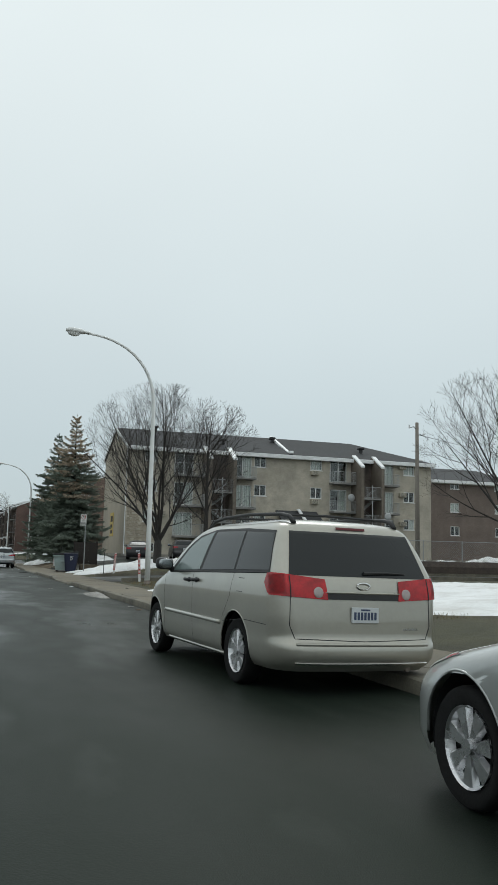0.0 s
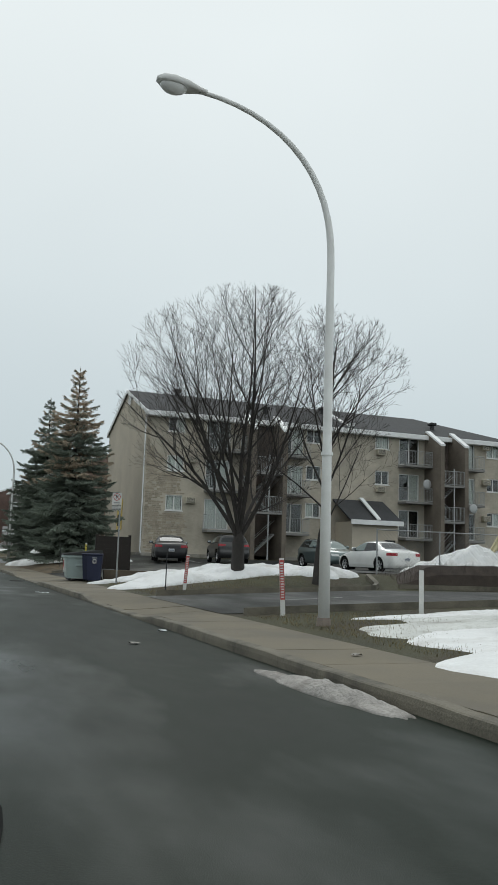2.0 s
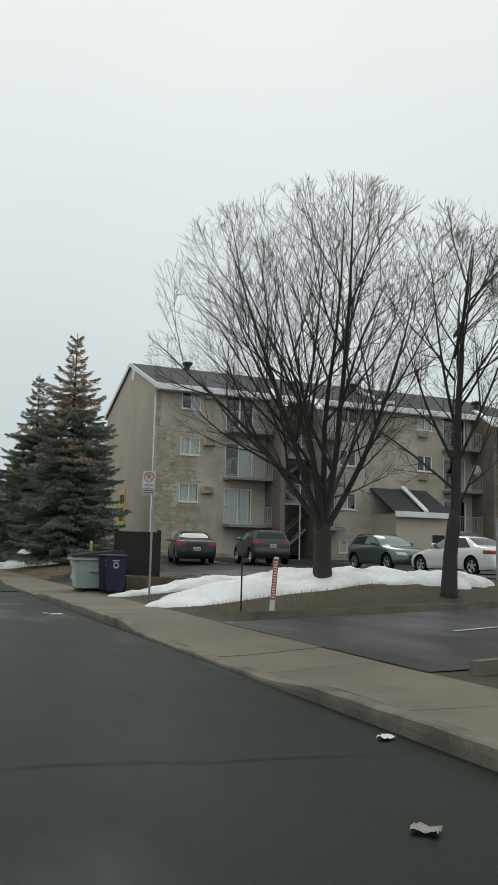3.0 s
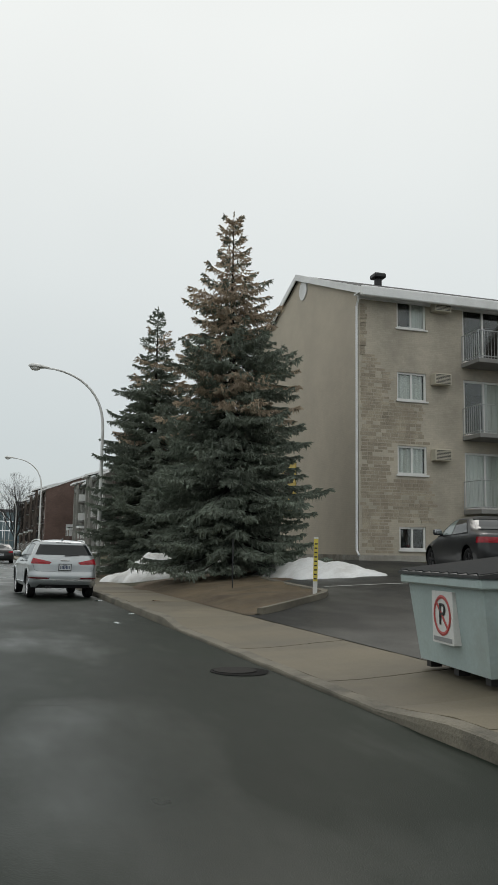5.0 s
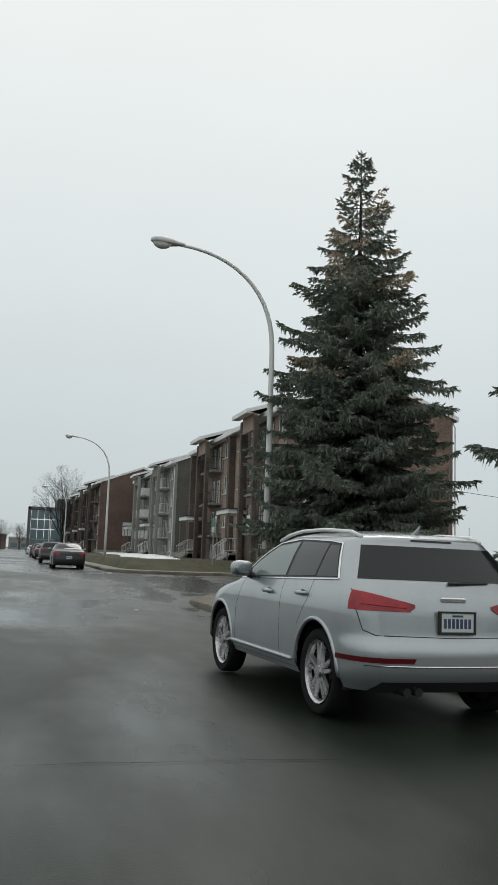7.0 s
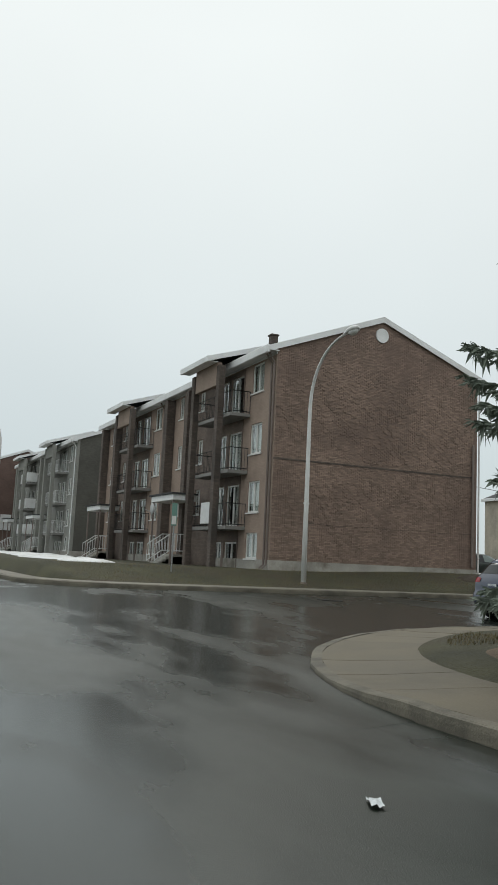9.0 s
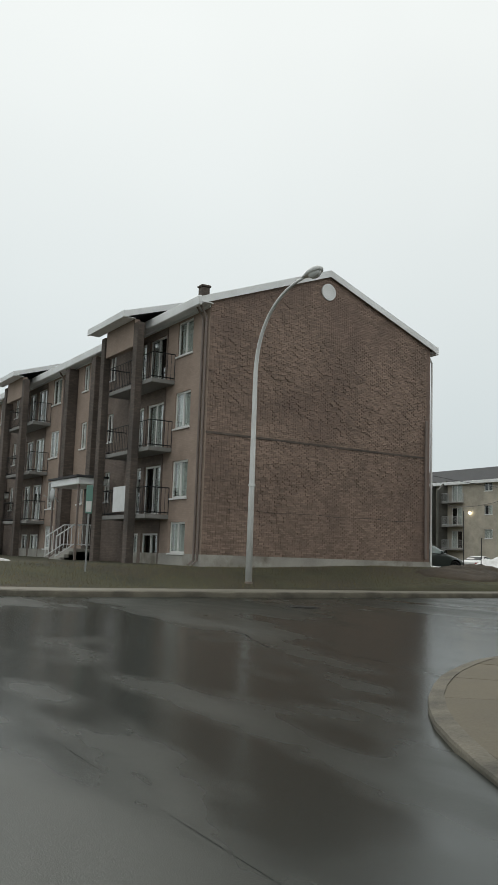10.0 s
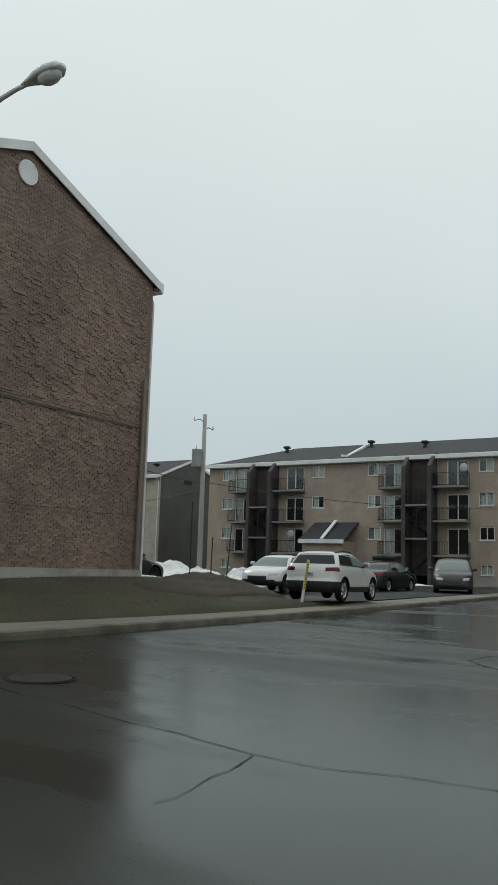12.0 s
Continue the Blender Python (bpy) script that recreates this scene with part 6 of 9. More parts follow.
class Hull:
    """The smooth skin of a car, stacked from plan outlines: y forward from the rear bumper, x to the right.
    Each key is height, half-width, rear end, front end, rear corner and front corner."""

    def __init__(self, keys, axles, arch, centre, step=0.034, bow=0.07, along=92):
        self.keys, self.bow, self.along = np.array(keys, float), bow, along
        self.L = float(self.keys[:, 3].max())
        zs = self.keys[:, 0]
        low, top = zs[0], zs[-1]
        belt = list(np.arange(low, top - 0.14, step)) + [top - 0.14 * (1 - q / 14) ** 1.7 for q in range(15)]
        self.rows = [self.outline(z) for z in belt]
        self.levels = belt
        bm = bmesh.new()
        grid = {}
        for s in (-1, 1):
            for i, row in enumerate(self.rows):
                for k, (x, y) in enumerate(row):
                    ends = k in (0, len(row) - 1)
                    if ends and s == 1:
                        grid[s, i, k] = grid[-1, i, k]
                    else:
                        grid[s, i, k] = bm.verts.new((0.0 if ends else s * x, y, belt[i]))
        gone = set()
        for s in (-1, 1):
            for i in range(len(belt) - 1):
                for k in range(len(self.rows[0]) - 1):
                    q = [grid[s, i, k], grid[s, i, k + 1], grid[s, i + 1, k + 1], grid[s, i + 1, k]]
                    cy, cz = sum(v.co.y for v in q) / 4, sum(v.co.z for v in q) / 4
                    if abs(q[0].co.x) > 0.45 and any((cy - a) ** 2 + (cz - centre) ** 2 < arch * arch for a in axles):
                        gone.update(q)
                        continue
                    bm.faces.new(q[::-1] if s < 0 else q)
        last = len(belt) - 1
        for k in range(len(self.rows[0]) - 1):
            q = []
            for v in (grid[-1, last, k], grid[1, last, k], grid[1, last, k + 1], grid[-1, last, k + 1]):
                if v not in q:
                    q.append(v)
            if len(q) > 2:
                bm.faces.new(q)
        for v in gone:
            if v.link_faces:
                a = min(axles, key=lambda c: abs(c - v.co.y))
                dy, dz = v.co.y - a, v.co.z - centre
                d = math.hypot(dy, dz)
                if dz > -0.12 and abs(d - arch) < 0.07:
                    v.co.y, v.co.z = a + dy / d * arch, centre + dz / d * arch
        bmesh.ops.delete(bm, geom=[v for v in bm.verts if not v.link_faces], context="VERTS")
        bmesh.ops.recalc_face_normals(bm, faces=bm.faces)
        self.bm = bm

    def at(self, z):
        """Half-width, rear, front and corner sizes at a height, eased between the keys."""
        zs = self.keys[:, 0]
        return [sum(w * float(np.interp(z + d, zs, self.keys[:, c])) for w, d in ((0.25, -0.018), (0.5, 0.0), (0.25, 0.018))) for c in range(1, 6)]

    def outline(self, z):
        hw, yr, yf, rr, fr = self.at(z)
        rx, ry = min(rr, hw * 0.9), min(rr * 1.25, (yf - yr) * 0.3)
        fx, fy = min(fr * 1.1, hw * 0.92), min(fr * 1.15, (yf - yr) * 0.4)
        bow = min(self.bow, (yf - yr) * 0.1)
        e, pts = 0.86, []
        for q in range(12):
            x = (hw - rx) * q / 12
            pts.append((x, yr + bow * (x / hw) ** 2))
        y0 = yr + bow * ((hw - rx) / hw) ** 2
        for q in range(10):
            a = math.pi / 2 * q / 10
            pts.append((hw - rx + rx * math.sin(a) ** e, y0 + ry * (1 - math.cos(a) ** e)))
        y1 = yf - bow * 1.6 * ((hw - fx) / hw) ** 2
        n = self.along
        for q in range(n + 1):
            pts.append((hw, y0 + ry + (y1 - fy - y0 - ry) * q / n))
        for q in range(1, 11):
            a = math.pi / 2 * q / 10
            pts.append((hw - fx + fx * math.cos(a) ** e, y1 - fy + fy * math.sin(a) ** e))
        for q in range(1, 11):
            x = (hw - fx) * (1 - q / 10)
            pts.append((x, yf - bow * 1.6 * (x / hw) ** 2))
        ym, half = (yr + yf) / 2, max(0.2, (yf - yr) / 2)
        return [(x * (1 - 0.025 * ((y - ym) / half) ** 4), y) for x, y in pts]

    def side(self, y, z):
        row = self.outline(z)
        return float(np.interp(y, [p[1] for p in row], [p[0] for p in row]))

    def rear(self, x, z):
        row = self.outline(z)[:22]
        return float(np.interp(abs(x), [p[0] for p in row], [p[1] for p in row]))

    def patch(self, poly, face, lift, extra=()):
        """The skin inside a convex outline, seen from the side (y, z; face is -1 or 1), from behind (x, z; "rear") or from the front, lifted off it."""
        bm = self.bm.copy()
        bm.normal_update()
        if face in (-1, 1):
            drop = [f for f in bm.faces if f.calc_center_median().x * face < 0.25 or f.normal.x * face < 0.12]
            plane = [((0, p[0], p[1]), (0, q[1] - p[1], p[0] - q[0])) for p, q in zip(poly, poly[1:] + poly[:1])]
        else:
            sg = -1 if face == "rear" else 1
            drop = [f for f in bm.faces if (f.calc_center_median().y - self.L / 2) * sg < 0 or f.normal.y * sg < 0.02]
            plane = [((p[0], 0, p[1]), (q[1] - p[1], 0, p[0] - q[0])) for p, q in zip(poly, poly[1:] + poly[:1])]
        bmesh.ops.delete(bm, geom=drop, context="FACES")
        for co, no in plane + list(extra):
            no = Vector(no).normalized()
            bmesh.ops.bisect_plane(bm, geom=bm.verts[:] + bm.edges[:] + bm.faces[:], plane_co=co, plane_no=no, clear_outer=True)
        bm.normal_update()
        for v in bm.verts:
            v.co += v.normal * lift
        return bm

    def line_side(self, s, pts, r, n=10, off=0.0005):
        """A fine line laid along the flank through (y, z) points."""
        out = []
        for p, q in zip(pts, pts[1:]):
            for w in range(n):
                y, z = p[0] + (q[0] - p[0]) * w / n, p[1] + (q[1] - p[1]) * w / n
                out.append((s * (self.side(y, z) + off), y, z))
        out.append((s * (self.side(*pts[-1]) + off), *pts[-1]))
        return tube(bmesh.new(), out, [r] * len(out), 5)

    def line_rear(self, pts, r, n=10, off=0.0005):
        """A fine line laid across the tail through (x, z) points."""
        out = []
        for p, q in zip(pts, pts[1:]):
            for w in range(n):
                x, z = p[0] + (q[0] - p[0]) * w / n, p[1] + (q[1] - p[1]) * w / n
                out.append((x, self.rear(x, z) - off, z))
        out.append((pts[-1][0], self.rear(*pts[-1]) - off, pts[-1][1]))
        return tube(bmesh.new(), out, [r] * len(out), 5)


def pillow(bm, u, v, m):
    """A rounded block: a ball swollen towards its corners."""
    bmesh.ops.create_uvsphere(bm, u_segments=u, v_segments=v, radius=1)
    for q in bm.verts:
        q.co = m @ Vector([math.copysign(abs(c) ** 0.62, c) for c in q.co])


def hull_car(m, name, category, label, colour, keys, axles, r, arch, glass, surround, rear_glass, front_glass, gaps, wheels, mirror_y, belt_z, handles, handle_mat, edge_mat, mirror_mat, lip_r=0.009, far=False):
    """A car near the way: a smooth hull with its panes, gaps, wheels, mirrors and handles."""
    h = Hull(keys, axles, arch, r + 0.015, 0.06, along=46) if far else Hull(keys, axles, arch, r + 0.015)
    t = thing(name, m, label, category, "parked vehicles")
    part("body", h.bm.copy(), colour, t, smooth=True)
    hw = float(h.keys[:, 1].max())
    low = float(h.keys[0, 0])
    part("underbody", boxes((-hw * 0.6, hw * 0.6, 0.3, h.L - 0.3, low - 0.02, 0.7), (-hw * 0.88, hw * 0.88, axles[0] + arch + 0.12, axles[1] - arch - 0.12, low - 0.01, 0.45)), BLACK_TRIM, t)
    for a in axles:
        for s in (-1, 1):
            n, bm = 20, bmesh.new()
            prev = None
            for q in range(n + 1):
                w = math.pi * (-0.08 + 1.16 * q / n)
                cur = [bm.verts.new((s * x, a + (arch + 0.004) * math.cos(w), r + 0.015 + (arch + 0.004) * math.sin(w))) for x in (hw - 0.075, hw * 0.6)]
                if prev:
                    bm.faces.new((prev[0], prev[1], cur[1], cur[0]))
                prev = cur
            part("arch_liner", bm, BLACK_TRIM, t)
            wheel(t, s * (h.side(a, r + arch) - 0.025), a, r, s, **wheels)
            if far:
                continue
            lip = [a + (arch + 0.006) * math.cos(math.pi * q / 24) for q in range(25)]
            lz = [r + 0.015 + (arch + 0.006) * math.sin(math.pi * q / 24) for q in range(25)]
            part("arch_lip", tube(bmesh.new(), [(s * (h.side(y, z) - 0.004), y, z) for y, z in zip(lip, lz)], [lip_r] * 25, 6), colour, t, smooth=True)
    for s in (-1, 1):
        part("window_surround", h.patch(surround, s, 0.002), BLACK_TRIM, t, smooth=True)
        for q, g in enumerate(glass):
            part("side_window", h.patch(g, s, 0.005), PALE_GLASS if q == len(glass) - 1 else CAR_GLASS, t, smooth=True)
        part("belt_trim", h.line_side(s, [surround[0], surround[1]], 0.011, 40, 0.004), edge_mat, t)
        for g in gaps if not far else ():
            part("door_gap", h.line_side(s, g, 0.003, 10, -0.0012), BLACK_TRIM, t)
        for y, z in handles if not far else ():
            x = h.side(y, z)
            part("door_handle", tube(bmesh.new(), [(s * (x - 0.01), y - 0.1, z), (s * (x + 0.035), y - 0.07, z), (s * (x + 0.04), y, z), (s * (x + 0.035), y + 0.07, z), (s * (x - 0.01), y + 0.1, z)], [0.016, 0.02, 0.021, 0.02, 0.016], 8), handle_mat, t, smooth=True)
            bm = bmesh.new()
            bmesh.ops.create_uvsphere(bm, u_segments=14, v_segments=8, radius=1, matrix=Matrix.Translation((s * x, y, z - 0.004)) @ Matrix.Diagonal((0.008, 0.07, 0.034, 1)))
            part("handle_cup", bm, BLACK_TRIM, t)
        x = h.side(mirror_y, belt_z)
        bm = bmesh.new()
        pillow(bm, 18, 12, Matrix.Translation((s * (x + 0.125), mirror_y + 0.02, belt_z + 0.09)) @ Matrix.Diagonal((0.115, 0.075, 0.08, 1)))
        mi = part("wing_mirror", bm, mirror_mat, t, smooth=True)
        part("mirror_foot", tube(bmesh.new(), [(s * (x - 0.03), mirror_y + 0.03, belt_z + 0.01), (s * (x + 0.09), mirror_y + 0.03, belt_z + 0.05)], [0.04, 0.03], 8), BLACK_TRIM, mi)
        bm = bmesh.new()
        pillow(bm, 14, 6, Matrix.Translation((s * (x + 0.125), mirror_y - 0.045, belt_z + 0.09)) @ Matrix.Diagonal((0.097, 0.016, 0.064, 1)))
        part("mirror_glass", bm, MIRROR, mi, smooth=True)
    part("rear_window", h.patch(rear_glass, "rear", 0.004), CAR_GLASS, t, smooth=True)
    part("windscreen", h.patch(front_glass, "front", 0.004), PALE_GLASS, t, smooth=True)
    for s in (-1, 1):
        lamp = [(s * 0.45, 0.66), (s * 0.78, 0.68), (s * 0.8, 0.8), (s * 0.5, 0.77)]
        part("headlamp", h.patch(lamp if s > 0 else lamp[::-1], "front", 0.005), CLEAR_LAMP, t, "clear headlamp", smooth=True)
    part("grille", h.patch([(-0.4, 0.5), (0.4, 0.5), (0.42, 0.66), (-0.42, 0.66)], "front", 0.005), BLACK_TRIM, t, smooth=True)
    return t, h


def number_plate(t, h, z, framed=False):
    y = h.rear(0, z - 0.06)
    pl = part("plate", boxes((-0.153, 0.153, y - 0.022, y - 0.004, z - 0.076, z + 0.076), bevel=0.004), PLATE, t, "white licence plate with dark bars")
    for q in range(7):
        part("plate_bar", boxes((-0.128 + 0.038 * q, -0.104 + 0.038 * q, y - 0.026, y - 0.021, z - 0.045, z + 0.03)), PLATE_INK, pl)
    part("plate_heading", boxes((-0.05, 0.05, y - 0.026, y - 0.021, z + 0.045, z + 0.06)), PLATE_INK, pl)
    if framed:
        part("plate_frame", boxes((-0.17, 0.17, y - 0.03, y, z - 0.095, z - 0.076), (-0.17, 0.17, y - 0.03, y, z + 0.076, z + 0.088), (-0.17, -0.153, y - 0.03, y, z - 0.076, z + 0.076), (0.153, 0.17, y - 0.03, y, z - 0.076, z + 0.076)), BLACK_TRIM, pl)


VAN_KEYS = ((0.24, 0.87, 0.13, 4.9, 0.3, 0.5), (0.3, 0.925, 0.045, 4.99, 0.3, 0.6), (0.37, 0.945, 0.0, 5.05, 0.3, 0.65), (0.47, 0.955, 0.0, 5.05, 0.28, 0.68), (0.51, 0.955, 0.015, 5.05, 0.27, 0.7),
            (0.55, 0.956, 0.055, 5.04, 0.26, 0.7), (0.75, 0.966, 0.062, 4.99, 0.22, 0.72), (0.93, 0.968, 0.075, 4.83, 0.2, 0.72), (1.03, 0.962, 0.09, 4.5, 0.17, 0.7), (1.1, 0.952, 0.11, 4.22, 0.15, 0.62),
            (1.18, 0.935, 0.14, 4.06, 0.13, 0.55), (1.4, 0.868, 0.255, 3.72, 0.12, 0.5), (1.58, 0.803, 0.36, 3.36, 0.13, 0.48), (1.65, 0.763, 0.4, 3.17, 0.17, 0.5), (1.7, 0.7, 0.46, 2.98, 0.22, 0.5),
            (1.735, 0.59, 0.64, 2.72, 0.3, 0.5), (1.757, 0.43, 0.9, 2.45, 0.35, 0.4), (1.767, 0.22, 1.25, 2.1, 0.2, 0.2), (1.77, 0.06, 1.5, 1.8, 0.05, 0.05))
SALOON_KEYS = ((0.2, 0.84, 0.1, 4.62, 0.25, 0.5), (0.3, 0.885, 0.02, 4.71, 0.28, 0.6), (0.5, 0.9, 0.0, 4.75, 0.28, 0.68), (0.6, 0.905, 0.01, 4.73, 0.26, 0.72), (0.7, 0.905, 0.03, 4.62, 0.24, 0.74), (0.78, 0.9, 0.04, 4.4, 0.22, 0.72),
               (0.86, 0.888, 0.05, 4.02, 0.2, 0.66), (0.92, 0.872, 0.07, 3.72, 0.2, 0.55), (0.97, 0.85, 0.11, 3.52, 0.2, 0.45), (1.03, 0.815, 0.6, 3.4, 0.25, 0.4), (1.08, 0.79, 0.82, 3.32, 0.25, 0.4),
               (1.2, 0.735, 1.05, 3.1, 0.25, 0.4), (1.32, 0.66, 1.32, 2.85, 0.25, 0.4), (1.38, 0.6, 1.5, 2.66, 0.25, 0.4), (1.42, 0.46, 1.72, 2.45, 0.2, 0.3), (1.44, 0.25, 1.95, 2.25, 0.1, 0.1), (1.444, 0.08, 2.05, 2.15, 0.03, 0.03))
SUV_KEYS = ((0.29, 0.85, 0.12, 4.28, 0.34, 0.5), (0.37, 0.895, 0.045, 4.38, 0.36, 0.6), (0.45, 0.908, 0.005, 4.42, 0.36, 0.66), (0.6, 0.912, 0.0, 4.42, 0.34, 0.7), (0.655, 0.912, 0.02, 4.41, 0.33, 0.7), (0.695, 0.913, 0.075, 4.39, 0.31, 0.7),
            (0.8, 0.915, 0.085, 4.33, 0.3, 0.7), (0.9, 0.912, 0.095, 4.17, 0.28, 0.7), (0.97, 0.902, 0.115, 3.85, 0.27, 0.62), (1.03, 0.885, 0.14, 3.42, 0.26, 0.52), (1.08, 0.868, 0.175, 3.24, 0.26, 0.46),
            (1.2, 0.82, 0.27, 3.04, 0.25, 0.44), (1.35, 0.75, 0.39, 2.78, 0.24, 0.44), (1.46, 0.685, 0.47, 2.5, 0.24, 0.44), (1.5, 0.645, 0.47, 2.36, 0.24, 0.44), (1.53, 0.58, 0.56, 2.2, 0.25, 0.4), (1.56, 0.43, 0.78, 1.95, 0.25, 0.3), (1.575, 0.22, 1.1, 1.7, 0.15, 0.15), (1.579, 0.06, 1.3, 1.5, 0.04, 0.04))
# panes, doors and gaps of each kind, as outlines on its skin
CUT = dict(
    minivan=(VAN_KEYS, (1.152, 4.18), 0.335, 0.4, ([(0.36, 1.2), (1.21, 1.185), (1.25, 1.6), (0.52, 1.575)], [(1.27, 1.185), (2.3, 1.16), (2.21, 1.615), (1.31, 1.605)], [(2.39, 1.16), (3.4, 1.13), (2.98, 1.44), (2.72, 1.55), (2.3, 1.615)]), [(0.34, 1.178), (3.56, 1.112), (3.03, 1.47), (2.74, 1.58), (2.26, 1.645), (1.3, 1.64), (0.53, 1.605)], [(-0.79, 1.16), (0.79, 1.16), (0.69, 1.6), (-0.69, 1.6)], [(-0.82, 1.14), (0.82, 1.14), (0.66, 1.63), (-0.66, 1.63)], ([(1.23, 1.17), (1.3, 0.9), (1.52, 0.66)], [(2.57, 1.15), (2.55, 0.7), (2.52, 0.3)], [(3.7, 1.1), (3.72, 0.85), (3.69, 0.6), (3.68, 0.3)], [(1.74, 0.265), (3.66, 0.265)])),
    sedan=(SALOON_KEYS, (1.0, 3.8), 0.325, 0.385, ([(1.15, 1.02), (2.15, 0.98), (2.15, 1.33), (1.6, 1.33)], [(2.2, 0.98), (3.3, 0.96), (2.72, 1.31), (2.2, 1.34)]), [(1.08, 1.0), (3.4, 0.94), (2.74, 1.335), (2.2, 1.36), (1.56, 1.355)], [(-0.68, 1.07), (0.68, 1.07), (0.55, 1.35), (-0.55, 1.35)], [(-0.72, 1.0), (0.72, 1.0), (0.56, 1.35), (-0.56, 1.35)], ([(2.17, 0.97), (2.14, 0.3)], [(3.3, 0.95), (3.24, 0.6), (3.26, 0.3)])),
    suv=(SUV_KEYS, (0.83, 3.433), 0.355, 0.42, ([(0.57, 1.16), (0.96, 1.15), (0.96, 1.425), (0.78, 1.415)], [(1.0, 1.15), (1.6, 1.135), (1.62, 1.455), (1.0, 1.435)], [(1.66, 1.135), (2.76, 1.09), (2.52, 1.25), (2.16, 1.41), (1.68, 1.455)]), [(0.53, 1.14), (2.88, 1.07), (2.58, 1.27), (2.19, 1.435), (1.66, 1.48), (1.0, 1.46), (0.76, 1.44)], [(-0.76, 1.155), (0.76, 1.155), (0.63, 1.43), (-0.63, 1.43)], [(-0.78, 1.05), (0.78, 1.05), (0.6, 1.44), (-0.6, 1.44)], ([(1.63, 1.12), (1.64, 0.6), (1.62, 0.34)], [(2.72, 1.07), (2.9, 0.75), (2.92, 0.34)], [(0.98, 1.13), (1.02, 0.95), (1.22, 0.72)], [(1.28, 0.335), (3.0, 0.335)])),
)
TRIMS = dict(minivan=(3.42, 1.12, ((2.71, 1.03), (2.44, 1.035))), sedan=(2.85, 0.96, ((2.36, 0.84), (1.4, 0.86))), suv=(2.52, 1.08, ((1.95, 0.975), (1.14, 0.995))))

# minivan at the kerb
van, van_h = hull_car(pose(3.836, 7.614, ground_at(3.8, 7.6) - 0.02, 0, 1.2, 3.64), "minivan", "minivan", "silver-beige minivan with red tail lamps parked at the kerb", SILVER_BEIGE, *CUT["minivan"], dict(spokes=7), *TRIMS["minivan"], BLACK_TRIM, BLACK_TRIM, BLACK_TRIM)
for s in (-1, 1):
    wrap = (((0, 0.3, 1.0), (0, 1, -0.5)),)
    quad = [(s * 0.4, 0.93), (s * 1.0, 0.965), (s * 1.0, 1.185), (s * 0.42, 1.125)]
    lamp = part("tail_lamp", van_h.patch(quad if s > 0 else quad[::-1], "rear", 0.012, wrap), RED_LAMP, van, "red tail lamp", smooth=True)
    quad = [(0.0, 0.955), (0.3, 0.975), (0.4, 1.08), (0.38, 1.16), (0.0, 1.165)]
    part("tail_lamp_side", van_h.patch(quad, s, 0.012), RED_LAMP, lamp, smooth=True)
    part("lamp_gap", van_h.line_rear([(s * 0.79, 0.945), (s * 0.79, 1.16)], 0.006, 6, 0.014), BLACK_TRIM, lamp)
    bm = bmesh.new()
    bmesh.ops.create_uvsphere(bm, u_segments=16, v_segments=8, radius=1, matrix=Matrix.Translation((s * 0.5, van_h.rear(0.5, 0.995) - 0.012, 1.0)) @ Matrix.Rotation(-0.15, 4, "X") @ Matrix.Diagonal((0.055, 0.012, 0.055, 1)))
    part("reversing_lamp", bm, PALE_LAMP, lamp, smooth=True)
    part("tailgate_gap", van_h.line_rear([(s * 0.79, 0.95), (s * 0.795, 0.68), (s * 0.74, 0.555), (0.0, 0.535)], 0.005), BLACK_TRIM, van)
    part("side_moulding", van_h.line_side(s, [(1.58, 0.6), (3.62, 0.615)], 0.024, 30, 0.004), SILVER_BEIGE, van, smooth=True)
    part("sill_strip", van_h.line_side(s, [(1.56, 0.265), (3.64, 0.265)], 0.016, 30, 0.004), SILVER_BEIGE, van, smooth=True)
    part("bumper_gap", van_h.line_side(s, [(1.5, 0.62), (0.9, 0.68), (0.34, 0.67)], 0.004), BLACK_TRIM, van)
    part("fuel_flap", van_h.line_side(s, [(1.1, 0.96), (0.95, 0.96)], 0.004), BLACK_TRIM, van)
    part("flap_edge", van_h.line_side(s, [(1.08, 1.1), (0.93, 1.1)], 0.004), BLACK_TRIM, van)
    rail = [(s * 0.6, 0.5, 1.69), (s * 0.61, 0.58, 1.755), (s * 0.62, 0.75, 1.785), (s * 0.63, 1.6, 1.81), (s * 0.63, 2.4, 1.795), (s * 0.62, 2.75, 1.765), (s * 0.61, 2.95, 1.7)]
    part("roof_rail", tube(bmesh.new(), rail, [0.028, 0.026, 0.022, 0.021, 0.021, 0.021, 0.02], 8), BLACK_TRIM, van, "black roof rail", smooth=True)
for y in (0.95, 2.3):
    part("roof_bar", tube(bmesh.new(), [(-0.62, y, 1.79), (0, y, 1.805), (0.62, y, 1.79)], [0.016] * 3, 6), BLACK_TRIM, van)
part("tailgate_band", van_h.patch([(-0.42, 0.935), (0.42, 0.935), (0.42, 0.995), (-0.42, 0.995)], "rear", 0.008), BLACK_TRIM, van, "dark strip across the tailgate", smooth=True)
part("tailgate_ledge", van_h.line_rear([(-0.42, 1.003), (0.42, 1.003)], 0.012, 20, 0.004), SILVER_BEIGE, van, smooth=True)
part("emblem", tube(bmesh.new(), [(0.075 * math.cos(a / 8 * math.pi), van_h.rear(0, 1.07) - 0.008, 1.07 + 0.036 * math.sin(a / 8 * math.pi)) for a in range(17)], [0.008] * 17, 5), CHROME, van, "small plain chrome oval")
part("high_brake_lamp", van_h.patch([(-0.17, 1.63), (0.17, 1.63), (0.17, 1.655), (-0.17, 1.655)], "rear", 0.01), SMOKED_LAMP, van)
